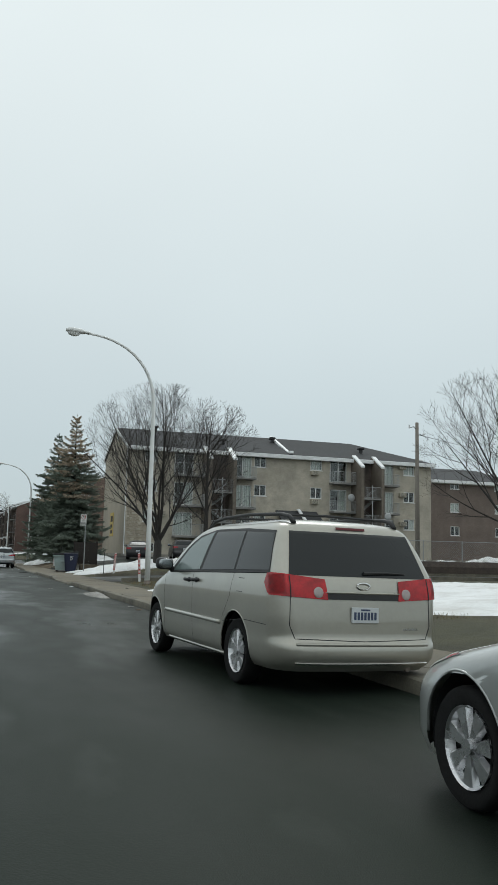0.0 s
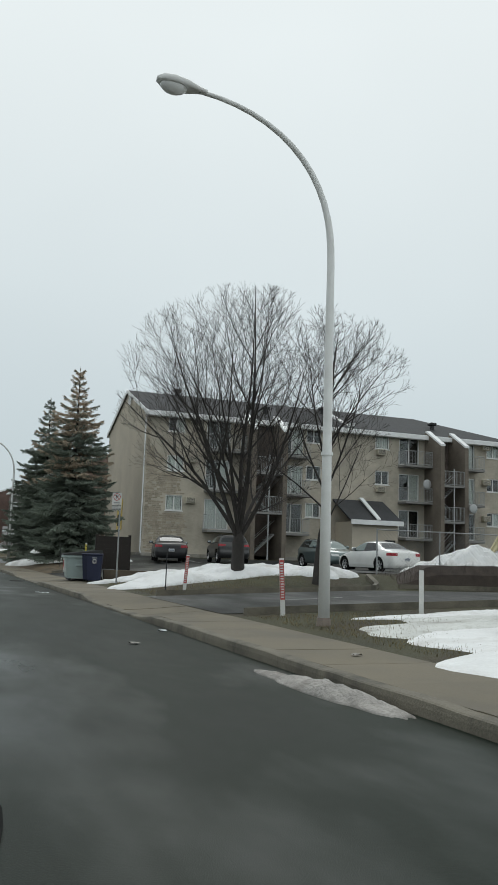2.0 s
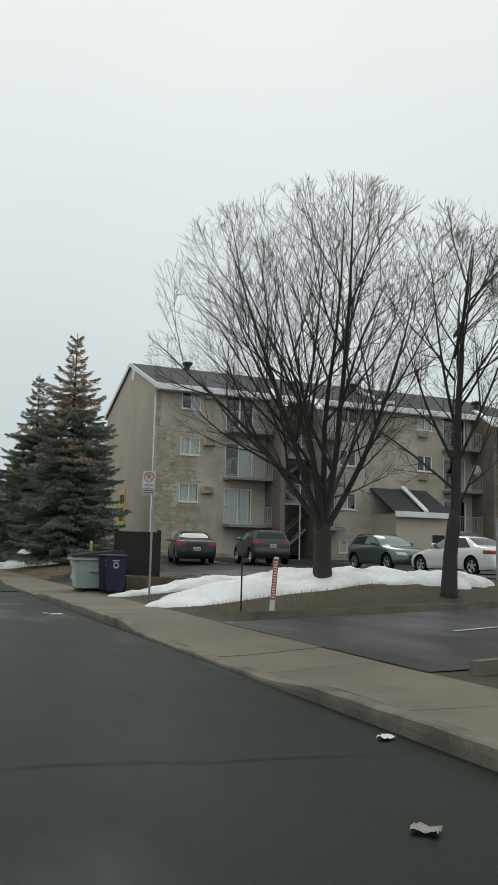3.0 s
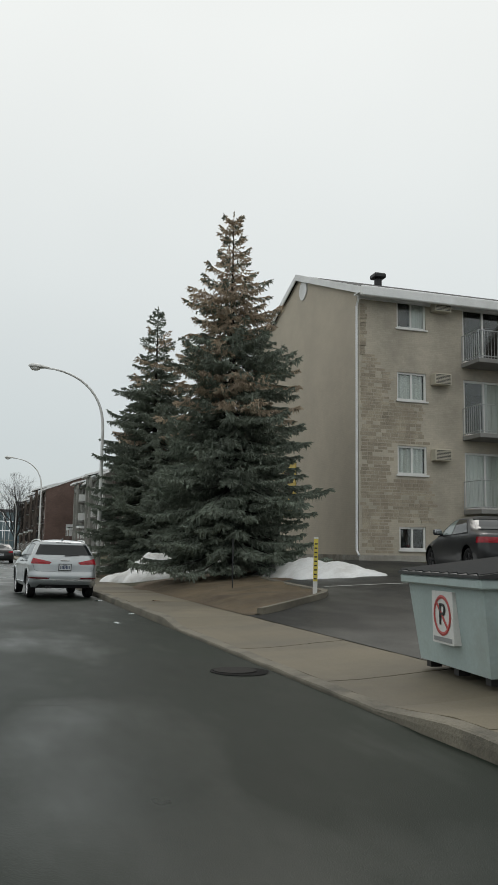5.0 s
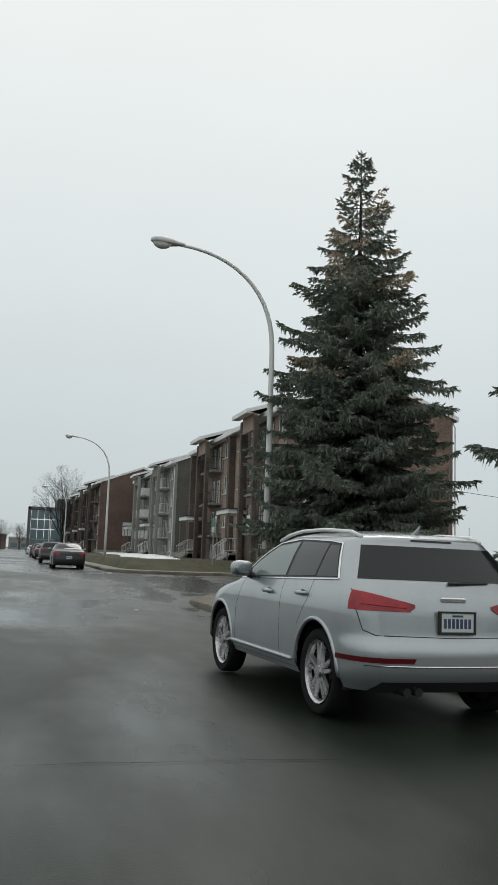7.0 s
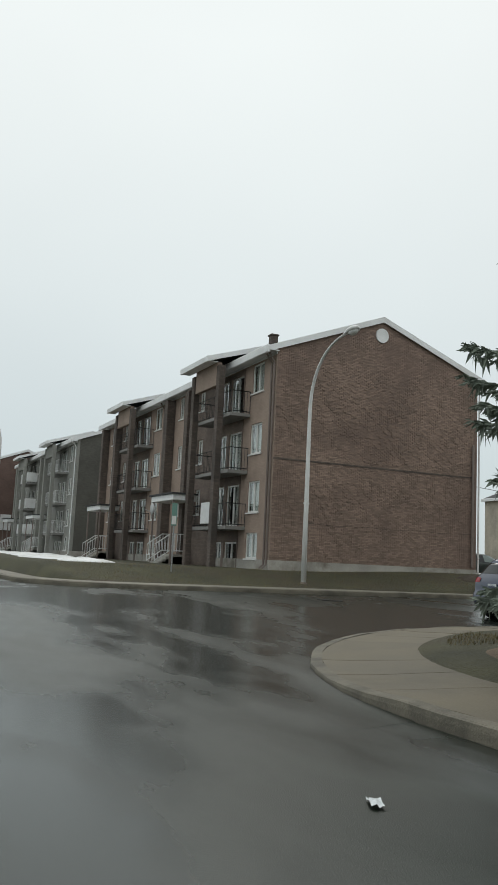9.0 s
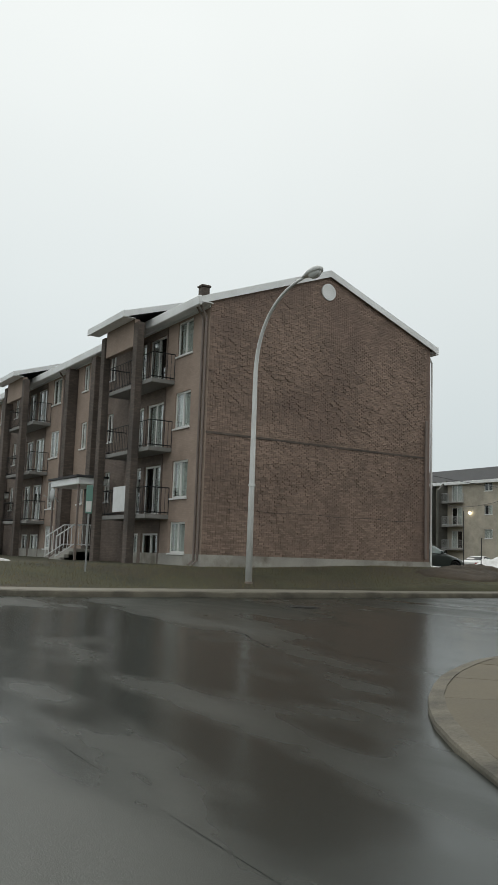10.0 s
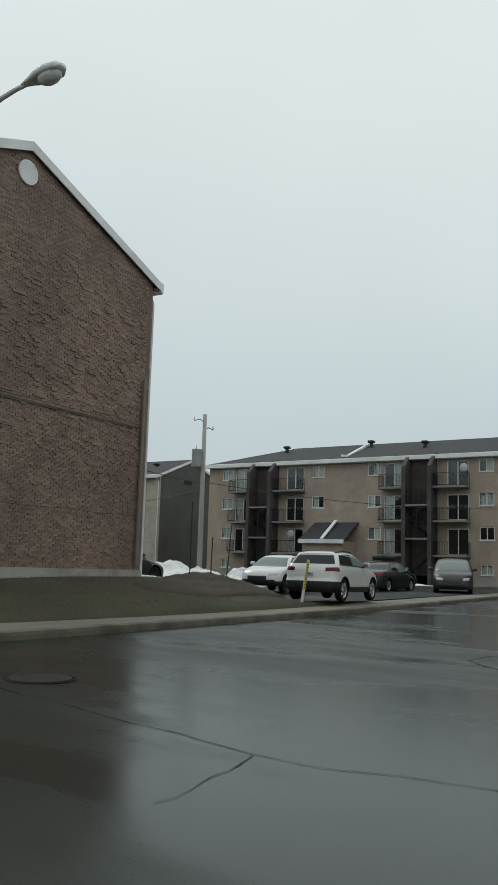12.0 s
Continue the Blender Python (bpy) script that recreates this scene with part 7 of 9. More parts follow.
part("bumper_strip", van_h.line_rear([(-0.74, 0.325), (-0.4, 0.32), (0.4, 0.32), (0.74, 0.325)], 0.013, 12, 0.003), CHROME, van, "bright line along the bumper")
part("bumper_ledge", van_h.line_rear([(-0.74, 0.505), (0.74, 0.505)], 0.016, 24, 0.0), SILVER_BEIGE, van, smooth=True)
part("wiper", tube(bmesh.new(), [(0.02, van_h.rear(0, 1.2) - 0.02, 1.2), (0.3, van_h.rear(0.3, 1.21) - 0.02, 1.21), (0.52, van_h.rear(0.52, 1.205) - 0.014, 1.205)], [0.018, 0.013, 0.008], 6), BLACK_TRIM, van)
part("badge", van_h.patch([(0.46, 0.645), (0.64, 0.645), (0.64, 0.665), (0.46, 0.665)], "rear", 0.004), CHROME, van)
part("exhaust", tube(bmesh.new(), [(0.55, 0.12, 0.26), (0.55, 0.5, 0.27)], [0.03, 0.03], 10), RUST_STEEL, van)
number_plate(van, van_h, 0.79)

# saloon behind it, nearest the viewer
saloon, saloon_h = hull_car(place(3.53, 0.3, 0), "sedan", "car", "silver-grey saloon with silver wheel covers parked behind the minivan", GREY_SILVER, *CUT["sedan"], dict(spokes=7), *TRIMS["sedan"], GREY_SILVER, BLACK_TRIM, GREY_SILVER)
for s in (-1, 1):
    quad = [(s * 0.5, 0.74), (s * 0.9, 0.74), (s * 0.9, 0.92), (s * 0.5, 0.92)]
    part("tail_lamp", saloon_h.patch(quad if s > 0 else quad[::-1], "rear", 0.01), DARK_RED_LAMP, saloon, "red tail lamp", smooth=True)
number_plate(saloon, saloon_h, 0.62)

# compact sport utility by the spruces
suv, suv_h = hull_car(pose(3.377, 70.652, ground_at(3.4, 72.0), 0, 0.6, 4.19) @ Matrix.Scale(1.05, 4), "sport_utility_car", "car", "silver compact sport utility with alloy wheels parked at the kerb", SILVER, *CUT["suv"], dict(spokes=5, double=True, rim=0.74), *TRIMS["suv"], SILVER, CHROME, SILVER, 0.02)
for s in (-1, 1):
    quad = [(s * 0.36, 0.94), (s * 0.41, 0.905), (s * 1.0, 0.915), (s * 1.0, 1.085), (s * 0.85, 1.07), (s * 0.36, 0.965)]
    lamp = part("tail_lamp", suv_h.patch(quad if s > 0 else quad[::-1], "rear", 0.01, (((0, 0.3, 0.97), (0, 1, -0.15)),)), DARK_RED_LAMP, suv, "wedge-shaped dark red tail lamp", smooth=True)
    part("lamp_bar", suv_h.line_rear([(s * 0.44, 0.94), (s * 0.8, 0.965)], 0.006, 8, 0.014), RED_LAMP, lamp)
    quad = [(s * 0.42, 0.517), (s * 0.97, 0.522), (s * 0.97, 0.562), (s * 0.4, 0.556)]
    part("rear_reflector", suv_h.patch(quad if s > 0 else quad[::-1], "rear", 0.008, (((0, 0.42, 0.5), (0, 1, 0)),)), SMOKED_LAMP, suv, "dark red reflector in the bumper", smooth=True)
    part("exhaust", tube(bmesh.new(), [(s * 0.05 - 0.42, 0.02, 0.3), (s * 0.05 - 0.42, 0.25, 0.3)], [0.034] * 2, 12), DARK_METAL, suv)
    part("sill_strip", suv_h.line_side(s, [(1.33, 0.4), (3.02, 0.4)], 0.02, 30, 0.006), SILVER, suv, "bright raised strip along the sill", smooth=True)
    part("tailgate_gap", suv_h.line_rear([(s * 0.82, 1.07), (s * 0.83, 0.92), (s * 0.79, 0.76), (s * 0.7, 0.722), (0.0, 0.71)], 0.0045), BLACK_TRIM, suv)
    part("window_edge", suv_h.line_side(s, [(0.53, 1.14), (0.76, 1.442), (1.0, 1.462), (1.66, 1.482), (2.19, 1.437), (2.58, 1.27), (2.86, 1.075)], 0.01, 8, 0.004), CHROME, suv, "chrome line round the side windows")
    rail = [(s * 0.59, 0.62, 1.5), (s * 0.605, 0.78, 1.545), (s * 0.62, 1.3, 1.57), (s * 0.625, 1.8, 1.56), (s * 0.63, 2.1, 1.525), (s * 0.63, 2.35, 1.47)]
    part("roof_rail", tube(bmesh.new(), rail, [0.018] * 6, 8), WHITE_METAL, suv, "pale satin roof rail", smooth=True)
part("reflector_strip", suv_h.line_rear([(-0.8, 0.498), (-0.4, 0.493), (0.4, 0.493), (0.8, 0.498)], 0.006, 12, 0.004), CHROME, suv, "thin bright line along the bumper")
part("emblem", boxes((-0.12, 0.12, suv_h.rear(0, 1.0) - 0.012, suv_h.rear(0, 1.0) + 0.01, 0.985, 1.03), bevel=0.01), CHROME, suv, "small plain chrome bar")
part("aerial", tube(bmesh.new(), [(0, 0.75, 1.54), (0, 0.66, 1.62)], [0.035, 0.006], 6), SILVER, suv)
part("diffuser", suv_h.patch([(-0.8, 0.2), (0.8, 0.2), (0.66, 0.375), (-0.66, 0.375)], "rear", 0.006), BLACK_TRIM, suv, "dark lower bumper insert", smooth=True)
part("wiper", tube(bmesh.new(), [(0.0, suv_h.rear(0, 1.14) - 0.02, 1.14), (0.4, suv_h.rear(0.4, 1.15) - 0.012, 1.15)], [0.014, 0.008], 6), BLACK_TRIM, suv)
part("high_brake_lamp", suv_h.patch([(-0.2, 1.475), (0.2, 1.475), (0.2, 1.49), (-0.2, 1.49)], "rear", 0.005), BLACK_TRIM, suv)
number_plate(suv, suv_h, 0.835, True)

def car(m, kind, colour, label, name, wheels=dict(), lamps=None, plate=True, carrier=False):
    """A car farther off, on the same hulls: tail lamps, plate, dark lower trim and a roof box where it has one."""
    lm = lamps or {}
    t, h = hull_car(m, name, "car" if kind != "minivan" else "minivan", label, colour, *CUT[kind], wheels, *TRIMS[kind], colour, BLACK_TRIM, colour, far=True)
    x0, z0, z1 = dict(minivan=(0.42, 0.95, 1.15), suv=(0.52, 0.93, 1.06), sedan=(0.5, 0.76, 0.9))[kind]
    for s in (-1, 1):
        quad = [(s * x0, z0), (s * 1.0, z0), (s * 1.0, z1), (s * x0, z1 - 0.02)]
        part("tail_lamp", h.patch(quad if s > 0 else quad[::-1], "rear", 0.01, (((0, 0.4, 0), (0, 1, 0)),)), lm.get("mat", DARK_RED_LAMP), t, "red tail lamp", smooth=True)
        if lm.get("cladding"):
            part("cladding", h.patch([(0.1, 0.28), (4.3, 0.28), (4.3, 0.46), (0.1, 0.46)], s, 0.008), BLACK_TRIM, t, "black plastic lower trim", smooth=True)
    if lm.get("cladding"):
        part("valance", h.patch([(-0.95, 0.28), (0.95, 0.28), (0.9, 0.62), (-0.9, 0.62)], "rear", 0.008), BLACK_TRIM, t, "black plastic rear bumper", smooth=True)
        part("lower_grille", h.patch([(-0.8, 0.3), (0.8, 0.3), (0.7, 0.52), (-0.7, 0.52)], "front", 0.008), BLACK_TRIM, t, smooth=True)
    if plate:
        number_plate(t, h, dict(minivan=0.79, suv=0.83, sedan=0.62)[kind])
    if kind == "suv":
        for s in (-1, 1):
            part("roof_rail", tube(bmesh.new(), [(s * 0.6, 0.7, 1.52), (s * 0.62, 1.3, 1.58), (s * 0.62, 2.0, 1.56)], [0.02] * 3, 6), BLACK_TRIM, t)
    if carrier:
        part("roof_box", boxes((-0.4, 0.4, 0.9, 2.3, 1.6, 1.92), bevel=0.1), BLACK_TRIM, t, "black roof box", smooth=True)
    return t


# car park before the beige block
lot_z = 0.82
car(place(12.6, 62.5, 12, lot_z + 0.1), "sedan", BLACK_PAINT, "black saloon parked before the beige block", "sedan", dict(spokes=5, dark=True))
car(place(16.2, 62.4, 8, lot_z + 0.1), "suv", GUNMETAL, "dark grey estate car with red tail lamps in the car park", "estate_car", dict(spokes=5))
car(place(20.6, 62.2, 178, lot_z), "suv", TEAL, "grey-teal hatchback facing out of the car park", "hatchback", dict(spokes=5), plate=False)
car(place(20.6, 51.8, -6, lot_z), "sedan", WHITE_PAINT, "white saloon parked near the fence", "sedan", dict(spokes=5))

# side street and the lot beyond
car(place(14.05, 96.7, 90), "suv", NAVY, "navy blue tall sport utility parked along the side street", "sport_utility_car", dict(spokes=5, dark=True))
LOT2 = 0.6
car(place(29.3, 107.8, 86, 0.6), "suv", WHITE_PAINT, "white sport utility with black lower trim at the lot entrance", "sport_utility_car", dict(spokes=5), dict(mat=SMOKED_LAMP, cladding=True))
car(place(39.6, 113.9, 262, LOT2), "suv", WHITE_PAINT, "white crossover with a dark grille facing the street", "crossover_car", dict(spokes=5, dark=True), dict(cladding=True))
car(place(44.2, 112.6, 92, LOT2), "sedan", DARK_GREEN, "dark green saloon parked in the lot", "sedan", dict(spokes=5))
car(place(48.5, 114.2, 95, LOT2), "suv", BLACK_PAINT, "black sport utility with a roof box", "sport_utility_car", dict(spokes=5), carrier=True)
car(place(50.8, 110.3, 252, LOT2), "minivan", GUNMETAL, "dark grey minivan facing the street", "minivan", dict(spokes=5))
car(place(27.3, 116.1, 90, land_z(29.6, 116.1) + 0.014), "sedan", DARK_GREEN, "dark saloon parked behind the brick block", "sedan", dict(spokes=5, dark=True))
car(place(52.0, 134.0, 70, LOT2), "sedan", WHITE_PAINT, "white saloon behind the snow bank", "sedan", dict(spokes=5))

# along the street beyond the junction
for x, y, k, c, l in ((2.7, 111.6, "sedan", BLACK_PAINT, "black saloon with red tail lamps parked along the street"), (2.5, 127.5, "suv", GUNMETAL, "dark grey sport utility parked along the street"),
                      (2.6, 150.0, "sedan", BLACK_PAINT, "black saloon farther along the street"), (2.6, 158.0, "suv", BLACK_PAINT, "dark sport utility farther along the street"),
                      (2.6, 172.0, "suv", GUNMETAL, "dark car farther along the street"), (2.6, 200.0, "sedan", WHITE_PAINT, "white car far along the street")):
    car(place(x, y, 0), k, c, l, "parked_car", dict(spokes=5))

# ---- snow ----
def mound(name, cx, cy, rx, ry, h, seed, label, turn=0.0, rough=0.25, zf=land_z, material=None, peak=0.0, thing_kind=""):
    """A heap with a ragged outline lying on the land."""
    rng = random.Random(seed)
    bm = bmesh.new()
    na, nr = 84, 22
    ph = [rng.uniform(0, 6.28) for _ in range(5)]
    rows = []
    for j in range(nr + 1):
        s = j / nr
        row = []
        for i in range(na):
            a = 6.28318 * i / na
            rag = 1 + rough * (0.5 * math.sin(2 * a + ph[0]) + 0.35 * math.sin(3 * a + ph[1]) + 0.3 * math.sin(5 * a + ph[2]) + 0.18 * math.sin(9 * a + ph[3]) + 0.12 * math.sin(14 * a + ph[4]))
            u, v = math.cos(a) * rx * s * rag, math.sin(a) * ry * s * rag
            x = cx + u * math.cos(turn) - v * math.sin(turn)
            y = cy + u * math.sin(turn) + v * math.cos(turn)
            p = (1 - s ** 2.2) ** 0.9 if s < 1 else 0.0
            lump = 1 + 0.55 * noise.noise((x * 0.7, y * 0.7, seed)) + 0.3 * noise.noise((x * 1.9, y * 1.9, seed + 5)) + peak * math.exp(-s * s * 9)
            z = zf(x, y) + h * p * max(0.25, lump) + min(0.09, 0.03 + h * 0.1) * noise.noise((x * 4, y * 4, seed)) * (1 - s ** 2) + 0.03 * noise.noise((x * 11, y * 11, seed)) * (1 - s ** 2) - (0.05 if s == 1 else 0)
            row.append(bm.verts.new((x, y, z)))
        rows.append(row)
    for r0, r1 in zip(rows[1:], rows[2:]):
        for i in range(na):
            bm.faces.new((r0[i], r1[i], r1[(i + 1) % na], r0[(i + 1) % na]))
    c = bm.verts.new((cx, cy, sum(v.co.z for v in rows[1]) / na))
    for i in range(na):
        bm.faces.new((c, rows[1][i], rows[1][(i + 1) % na]))
    for v in rows[0]:
        bm.verts.remove(v)
    bmesh.ops.recalc_face_normals(bm, faces=bm.faces)
    return tagged(link_bm(name, bm, material or SNOW, smooth=True), label, "earth" if thing_kind else "snow", "" if thing_kind else "snow patches", thing_kind)


ICE = mat("dirty_ice", (0.27, 0.255, 0.235), 0.6, var=0.35, scale=4, fine=30, bump=0.8, bump_dist=0.03, dirt=(0.12, 0.1, 0.085), dirt_amt=0.9)
mound("snow_bank", 10.0, 47.6, 3.7, 1.9, 0.4, 3, "melting white snow bank round the trunks of the bare trees", 0.15, 0.2)
mound("snow_bank", 12.9, 45.4, 1.3, 0.9, 0.26, 8, "melting snow bank beside the slender tree", -0.5, 0.25)
SLUSH = mat("thin_slush", (0.5, 0.51, 0.485), 0.5, var=0.25, scale=1.4, fine=20, bump=0.4, dirt=(0.15, 0.14, 0.1), dirt_amt=1.0)
mound("slush_patch", 11.0, 31.0, 3.7, 2.6, 0.05, 11, "thin grey slush melting into the lawn grass", 0.1, 0.25, material=SLUSH)
mound("snow_patch", 11.0, 27.6, 4.6, 4.0, 0.14, 12, "flat patch of old snow on the lawn round the boulders", 0.3, 0.3)
mound("snow_patch", 9.5, 23.2, 2.2, 4.2, 0.13, 13, "thin edge of old snow beside the pavement", -0.05, 0.22)
mound("snow_patch", 15.5, 20.5, 8.5, 8.8, 0.2, 15, "wide old snow cover on the lawn", 0.2, 0.12)
mound("snow_patch", 11.5, 33.4, 2.8, 0.8, 0.06, 17, "thin strip of snow beside the driveway", 0.0, 0.3)
mound("snow_patch", 8.6, 50.9, 2.0, 0.75, 0.24, 21, "small snow heap beside the bins", 0.1, 0.3)
mound("snow_heap", 10.75, 71.0, 1.1, 3.3, 0.3, 24, "heap of old snow below the spruce", 0.1, 0.25, peak=0.2)
mound("snow_heap", 7.5, 79.5, 2.0, 1.3, 0.55, 29, "dirty snow heap between the spruces", 0.2, 0.25, peak=0.8)
mound("snow_heap", 9.8, 81.0, 2.2, 1.2, 0.5, 31, "dirty snow heap between the spruces", 0.0, 0.25, peak=0.4)
mound("snow_heap", 22.5, 49.6, 3.6, 1.5, 0.85, 37, "ploughed snow heap behind the fence", 0.05, 0.2, peak=0.4)
mound("snow_heap", 28.8, 49.4, 3.6, 1.2, 0.5, 39, "low ploughed snow heap behind the fence", 0.0, 0.2)
mound("snow_heap", 35.5, 49.4, 4.2, 1.2, 0.6, 40, "low ploughed snow heap along the fence", 0.0, 0.2)
mound("snow_heap", 46.5, 126.5, 6.0, 3.0, 0.75, 43, "high ploughed snow heap in the side car park", 0.6, 0.2, peak=0.5)
mound("snow_heap", 42.0, 118.2, 4.6, 1.2, 0.75, 44, "ploughed snow heap behind the white crossover", 0.5, 0.25)
mound("snow_heap", 45.2, 122.8, 4.6, 2.0, 0.6, 45, "ploughed snow heap behind the parked cars", 0.6, 0.22, peak=0.3)
mound("snow_patch", 62.0, 118.5, 3.4, 0.8, 0.2, 46, "strip of snow beside the tan block", 1.4, 0.25)
mound("snow_patch", 29.4, 113.2, 2.4, 0.8, 0.12, 48, "thin snow strip at the foot of the brick block", 0.2, 0.25)
for q, (x, y, a, b) in enumerate(((11.8, 146, 2.2, 4.0), (11.5, 156, 2.0, 5.0), (10.2, 138.5, 1.6, 3.4), (12.0, 168, 1.8, 4.0), (9.0, 131.0, 1.2, 2.4), (8.3, 121.5, 1.3, 3.6), (8.2, 114.6, 1.1, 1.6))):
    mound("snow_patch", x, y, a, b, 0.12, 50 + q, "patch of old snow on the front lawn", 0.1, 0.3)
mound("snow_heap", -10.0, 190.0, 2.0, 9.0, 0.7, 59, "snow bank on the far side of the street", 0.0, 0.2)
mound("ice_slab", 4.1, 26.8, 0.21, 1.6, 0.1, 61, "dirty slab of ice in the gutter", 0.04, 0.2, road_z, ICE)
va = resample([(x - 0.05, y) for x, y in VERGE], 60)
vb = [(6.07, y) for _, y in va]
strip("earth_verge", vb, va, lambda x, y: land_z(x, y) - 0.005 + (0.12 + 0.06 * noise.noise((x * 0.9, y * 0.9, 3)) + 0.04 * noise.noise((x * 3.1, y * 3.1, 5))) * smoothstep(6.1, 6.8, x), VERGE_SOIL, "bare brown earth verge with thin dead grass beside the pavement", "earth", 14)
mound("earth_bed", 8.8, 73.8, 2.9, 4.4, 0.06, 64, "bare earth strewn with needles below the spruce", 0.0, 0.1, land_z, SOIL, thing_kind="structure")
mound("earth_bed", 9.0, 85.6, 2.6, 4.0, 0.1, 65, "bare earth mound below the corner spruce", 0.0, 0.1, land_z, SOIL, thing_kind="structure")
DARK_SOIL = mat("dark_soil", (0.062, 0.048, 0.034), 0.95, var=0.5, scale=1.5, fine=28, bump=0.9, bump_dist=0.04)
mound("earth_mound", 27.2, 109.8, 3.4, 1.5, 0.32, 67, "low dark earth mound beside the lot entrance", 0.05, 0.2, land_z, DARK_SOIL, thing_kind="structure")

# ---- boulders ----
ROCK = mat("boulder_stone", (0.165, 0.132, 0.108), 0.85, var=0.3, scale=1.6, fine=22, bump=0.6, bump_dist=0.02, dirt=(0.09, 0.076, 0.064), dirt_amt=0.6)


def boulder(x, y, sx, sy, sz, seed, turn, label):
    rng = random.Random(seed)
    bm = bmesh.new()
    bmesh.ops.create_icosphere(bm, subdivisions=4, radius=1.0)
    planes = [(Vector((rng.uniform(-1, 1), rng.uniform(-1, 1), rng.uniform(-0.2, 1))).normalized(), rng.uniform(0.62, 0.85)) for _ in range(9)] + [(Vector((0, 0, 1)), 0.62)]
    for v in bm.verts:
        for n, d in planes:
            e = v.co.dot(n) - d
            if e > 0:
                v.co -= n * e * 0.9
        v.co += v.co.normalized() * 0.035 * noise.noise(v.co * 4 + Vector((seed, 0, 0)))
    bm.transform(Matrix.Diagonal((sx / 1.6, sy / 1.6, sz / 1.15, 1)))
    ob = tagged(link_bm("boulder", bm, ROCK, smooth=True), label, "boulder", "landscape boulders")
    ob.matrix_world = pose(x, y, land_z(x, y) + sz * 0.42, 0, 0, turn)


boulder(9.1, 29.6, 0.9, 0.75, 0.62, 2, 15, "rounded brown boulder lying on snowy lawn")
boulder(11.8, 31.4, 1.45, 0.8, 0.46, 5, 4, "long reddish brown boulder lying on snowy lawn")
boulder(9.5, 25.7, 1.1, 0.75, 0.5, 7, -6, "flat-topped brown boulder lying in the snow")

# ---- bank, hedge and wire fence beyond the driveway ----
HEDGE = mat("bare_hedge", (0.055, 0.042, 0.034), 0.95, var=0.4, scale=3, fine=30, bump=0.9, bump_dist=0.04)
bm = bmesh.new()
rows = []
for x in steps(15.2, 45.5, 0.35):
    w = 0.1 * noise.noise((x * 0.9, 0, 0))
    zb, e = land_z(x, 43.6), 0.05 + 0.95 * smoothstep(15.0, 17.2, x)
    rows.append([bm.verts.new(p) for p in ((x, 43.75 + w, zb - 0.1), (x, 43.85 + w, zb + 0.42 * e), (x, 44.15 + w, zb + e * (0.74 + 0.1 * noise.noise((x * 2.2, 1, 0)))), (x, 45.2, zb + e * (0.72 + 0.08 * noise.noise((x * 2.5, 4, 0)))), (x, 46.0, zb + 0.3 * e))])
for r0, r1 in zip(rows, rows[1:]):
    for q in range(4):
        bm.faces.new((r0[q], r1[q], r1[q + 1], r0[q + 1]))
bmesh.ops.recalc_face_normals(bm, faces=bm.faces)
hedge = thing("bare_hedge", None, "low dark leafless hedge on a bank beside the driveway", "hedge")
part("bank", bm, HEDGE, hedge)
rng = random.Random(5)
V, F = [], []
for q in range(2600):
    x, y = rng.uniform(15.3, 45.4), rng.uniform(43.8, 45.2)
    z = land_z(x, 43.6) + 0.35 * smoothstep(15.0, 17.2, x)
    dx, dy, hh = rng.uniform(-0.12, 0.12), rng.uniform(-0.12, 0.12), rng.uniform(0.35, 0.62)
    n = len(V)
    V += [(x - 0.008, y, z), (x + 0.008, y, z), (x + dx, y + dy, z + hh)]
    F.append((n, n + 1, n + 2))
me = bpy.data.meshes.new("stems")
me.from_pydata(V, [], F)
me.materials.append(HEDGE)
st = new("stems", me)
st.parent, st["kind"] = hedge, "stuff"

WIRE = mat("galvanised_wire", (0.32, 0.33, 0.33), 0.5, metal=0.6, var=0.15, bump=0.0)
fence = thing("wire_fence", None, "grey chain-link fence along the car park", "fence")
fx0, fx1, fy = 16.5, 45.0, 47.4
FZ = 0.85
for q in range(11):
    x = fx0 + (fx1 - fx0) * q / 10
    part("post", tube(bmesh.new(), [(x, fy, FZ - 0.3), (x, fy, FZ + 1.75)], [0.032] * 2, 8), WIRE, fence)
part("top_rail", tube(bmesh.new(), [(fx0, fy, FZ + 1.7), (fx1, fy, FZ + 1.7)], [0.024] * 2, 6), WIRE, fence)
bm = bmesh.new()
for q in range(int((fx1 - fx0 + 1.65) / 0.16)):
    for s in (-1, 1):
        xa = fx0 + 0.16 * q - (1.65 if s > 0 else 0)
        xb = xa + 1.65
        za, zb = (FZ, FZ + 1.65) if s > 0 else (FZ + 1.65, FZ)
        if xa < fx0 or xb > fx1:
            continue
        tube(bm, [(xa, fy, za), (xb, fy, zb)], [0.0035] * 2, 3, cap=False)
ob = part("mesh", bm, WIRE, fence)
ob["kind"] = "stuff"
LUMBER = mat("pale_lumber", (0.5, 0.44, 0.26), 0.7, var=0.15, bump=0.1)
chute = thing("lumber_pile", None, "pale yellow boards leaning out of the snow heap", "lumber")
for a, b in (((22.8, 49.5, 1.1), (24.0, 49.3, 3.0)), ((22.9, 49.8, 1.1), (24.6, 49.9, 2.6)), ((22.7, 49.6, 1.0), (24.3, 50.2, 2.3))):
    part("board", tube(bmesh.new(), [a, b], [0.07] * 2, 4), LUMBER, chute)


